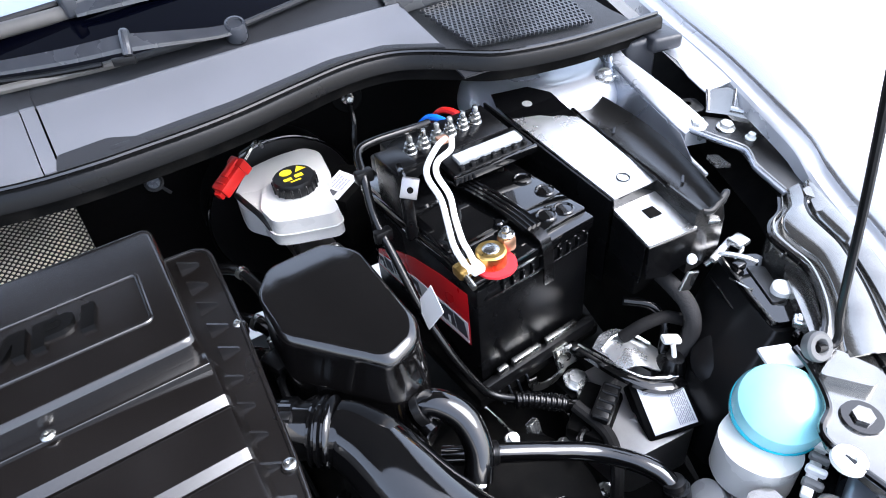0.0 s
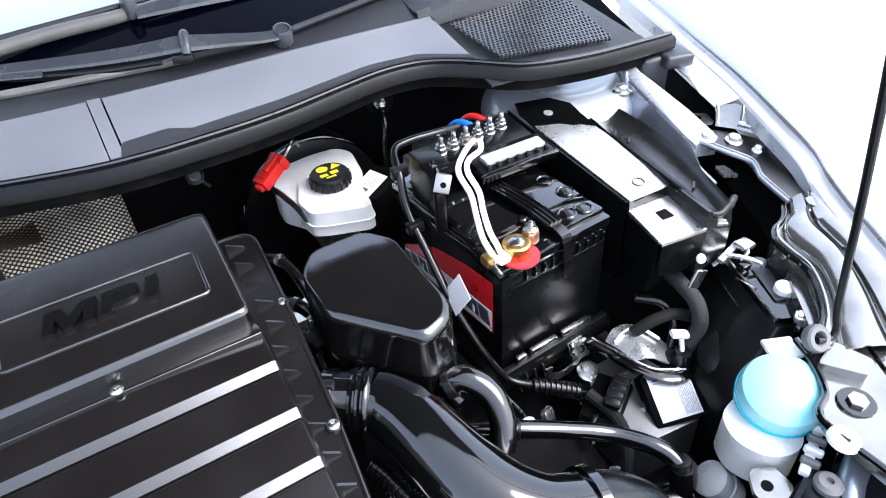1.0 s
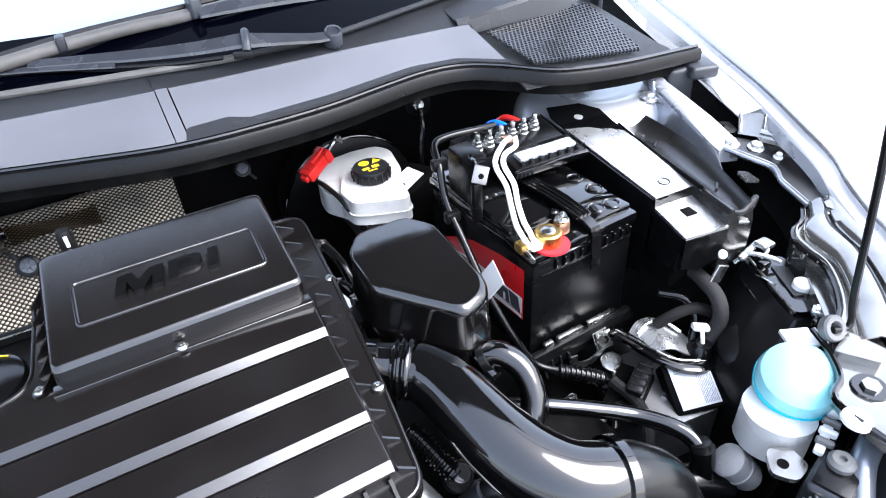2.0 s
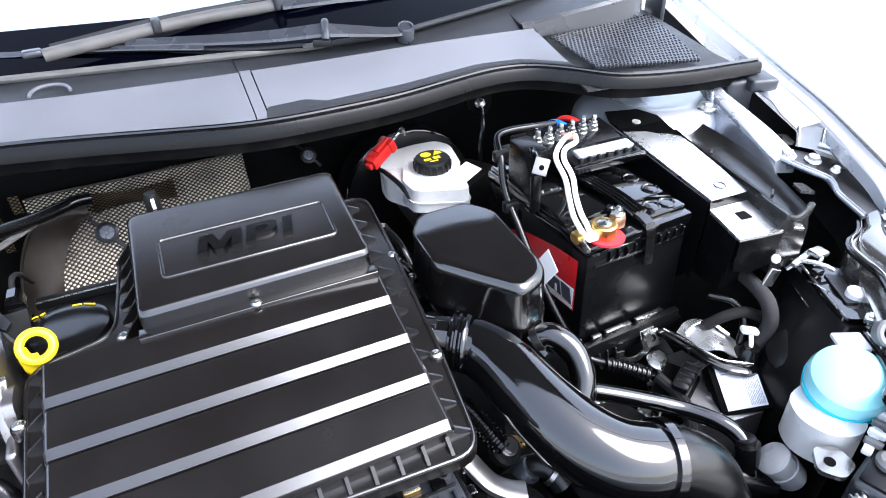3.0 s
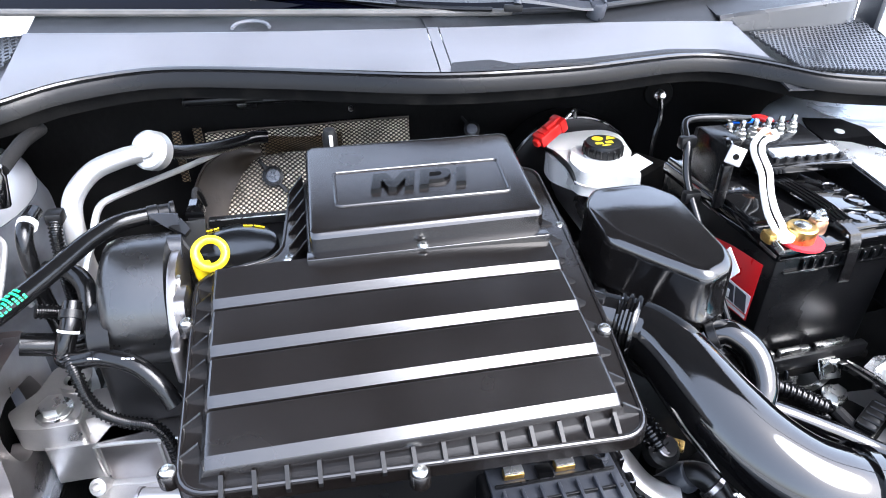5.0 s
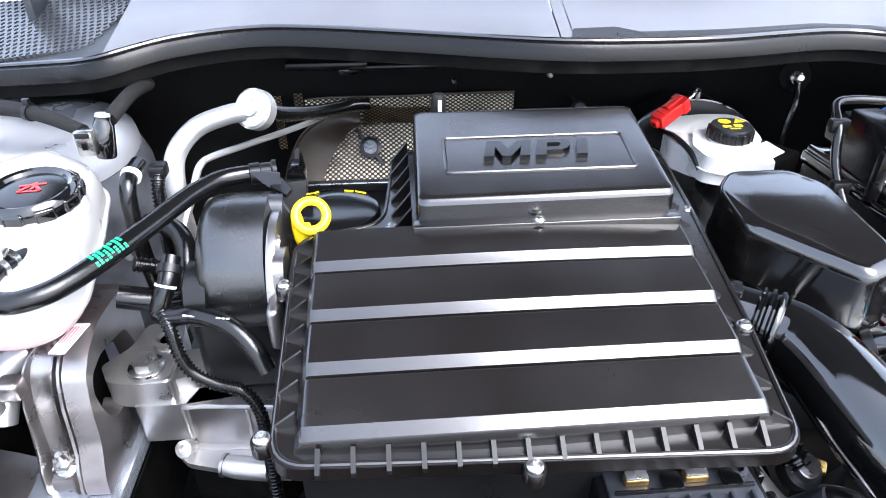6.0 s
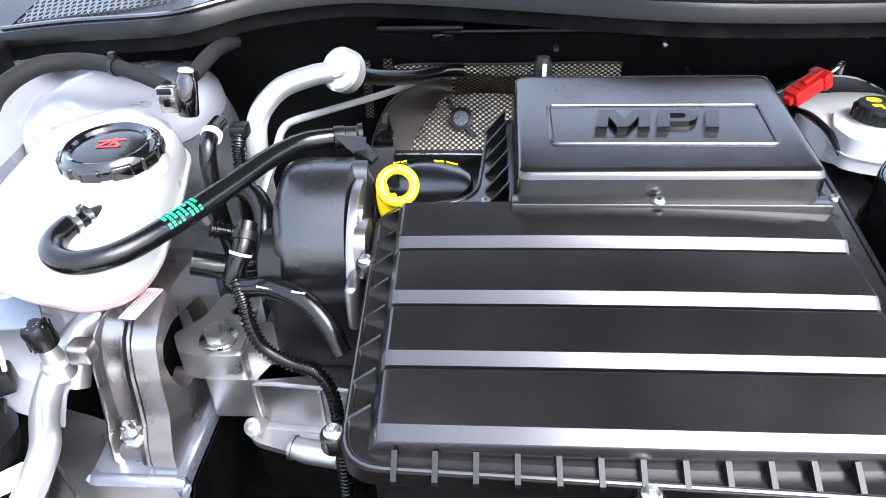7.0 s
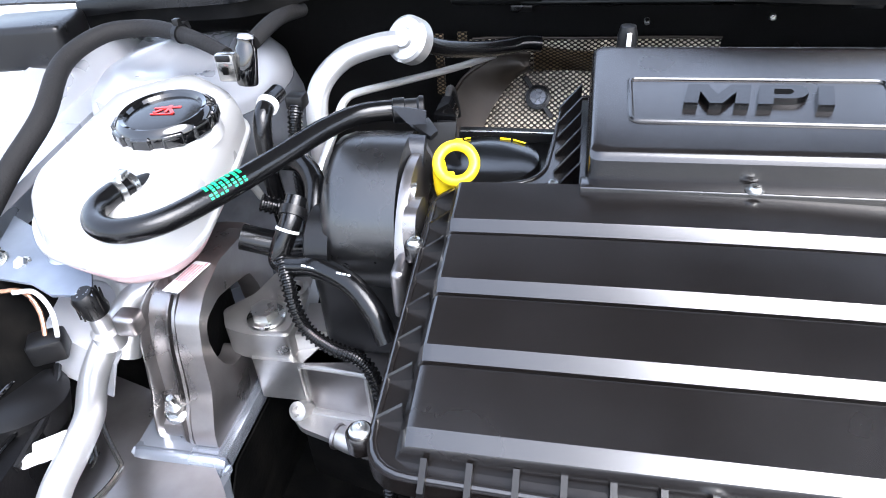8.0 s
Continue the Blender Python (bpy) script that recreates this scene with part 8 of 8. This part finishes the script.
# between the filter box and the resonator
for i, (pts, r) in enumerate((([(0.045, 0.60, 0.76), (0.06, 0.56, 0.775), (0.075, 0.54, 0.76), (0.09, 0.535, 0.72)], 0.008),
                              ([(0.03, 0.56, 0.74), (0.055, 0.53, 0.745), (0.06, 0.48, 0.73), (0.055, 0.42, 0.70)], 0.010),
                              ([(0.055, 0.70, 0.76), (0.075, 0.66, 0.77), (0.085, 0.61, 0.76), (0.09, 0.57, 0.72)], 0.007))):
    q = thing("engine_hose", pts[0], "black engine hose beside the resonator", "hose", "hoses beside the resonator")
    part("hose", tube(pts, r, 12), M_RUBBER, q)
    part("clamp", lathe([(r, -0.003), (r + 0.0015, -0.003), (r + 0.0015, 0.003), (r, 0.003)], 16, to(pts[1], Vector(pts[2]) - Vector(pts[0]))), M_ZINC, q)
ij = thing("injector_plug", (0.055, 0.5, 0.77), "black sensor plug beside the air filter box", "connector")
part("plug", box((0.058, 0.495, 0.768), (0.022, 0.03, 0.02), 0.003, 2, Matrix.Rotation(radians(20), 4, "Z")), M_BLACK, ij)
part("pin", lathe([(0.0045, 0), (0.0045, 0.012), (0.003, 0.013), (0, 0.013)], 12, Matrix.Translation((0.062, 0.515, 0.775))), M_ZINC, ij)
part("wire", tube([(0.058, 0.48, 0.77), (0.05, 0.46, 0.775), (0.048, 0.43, 0.76)], 0.004, 8), M_RUBBER, ij)
sb = thing("resonator_stay", (0.055, 0.41, 0.78), "black stay with a steel screw below the resonator", "stay")
part("stay", box((0.060, 0.415, 0.775), (0.03, 0.02, 0.012), 0.003), M_BLACK, sb)
part("screw", screw(0.005, to((0.058, 0.412, 0.782), (0, -0.3, 1))), M_ZINC, sb)
part("spring_wire", tube([(0.062, 0.405, 0.783), (0.078, 0.40, 0.785), (0.09, 0.397, 0.785)], 0.0012, 6), M_ZINC, sb)

# below the front of the filter box
ah = thing("alternator", (0.05, 0.22, 0.62), "dark alternator with cast fins below the duct", "alternator")
part("body", lathe([(0.05, 0), (0.056, 0.01), (0.056, 0.05), (0.045, 0.06), (0.02, 0.062), (0, 0.062)], 28, to((0.055, 0.26, 0.60), (0.0, -0.6, 0.8))), M_DARK, ah)
part("cast_arm", sweep(spline([(0.022, 0.312, 0.700), (0.032, 0.297, 0.690), (0.044, 0.268, 0.680), (0.060, 0.254, 0.673), (0.078, 0.248, 0.668)], 6), lambda i, s: [(0.011, -0.004), (0.011, 0.003), (0.008, 0.005), (-0.008, 0.005), (-0.011, 0.003), (-0.011, -0.004)]), M_CAST, ah, "pale cast adjusting arm")
part("spring_hose", corrugated([(0.046, 0.345, 0.725), (0.054, 0.328, 0.720), (0.064, 0.298, 0.710), (0.072, 0.285, 0.700)], 0.0125, 0.0060, 0.0026, 16), M_RUBBER, ah)
part("pivot", lathe([(0.016, -0.012), (0.017, 0.004), (0.013, 0.008), (0, 0.008)], 24, to((0.074, 0.286, 0.695), (0.1, -0.5, 0.85))), M_BLACK, ah)
part("bolt", hexhead(0.008, 0.008, to((0.076, 0.283, 0.703), (0.1, -0.5, 0.85)), 1.3), M_ALU, ah)
part("stub", lathe([(0.014, -0.03), (0.015, 0.008), (0.013, 0.012), (0.007, 0.012), (0.006, 0.006), (0, 0.006)], 22, to((0.090, 0.268, 0.668), (0.5, -0.3, 0.8))), M_GREY, ah)
part("elbow", tube([(0.085, 0.285, 0.65), (0.098, 0.270, 0.672), (0.112, 0.258, 0.676), (0.122, 0.240, 0.66)], 0.013, 14), M_BLACK, ah)
part("collar", lathe([(0.0135, -0.003), (0.0155, -0.002), (0.0155, 0.003), (0.0135, 0.004)], 20, to((0.115, 0.252, 0.672), (0.5, -0.7, -0.4))), M_ALU, ah)
part("bracket", box((0.093, 0.296, 0.688), (0.022, 0.014, 0.006), 0.002, 2, Matrix.Rotation(radians(-35), 4, "Z")), M_BRASS, ah, "yellow-passivated steel bracket")
part("rear_case", lathe([(0.045, -0.03), (0.048, 0.0), (0.044, 0.02), (0.02, 0.024), (0, 0.024)], 28, to((0.03, 0.24, 0.60), (0.1, -0.4, 0.9))), M_GREY, ah)
for k in range(8):
    a = 2 * math.pi * k / 8
    part("cooling_fin", box((0, 0, 0), (0.016, 0.004, 0.005), 0.001, 1, to((0.03, 0.24, 0.60), (0.1, -0.4, 0.9)) @ Matrix.Rotation(a, 4, "Z") @ Matrix.Translation((0.030, 0, 0.024))), M_ALU, ah)
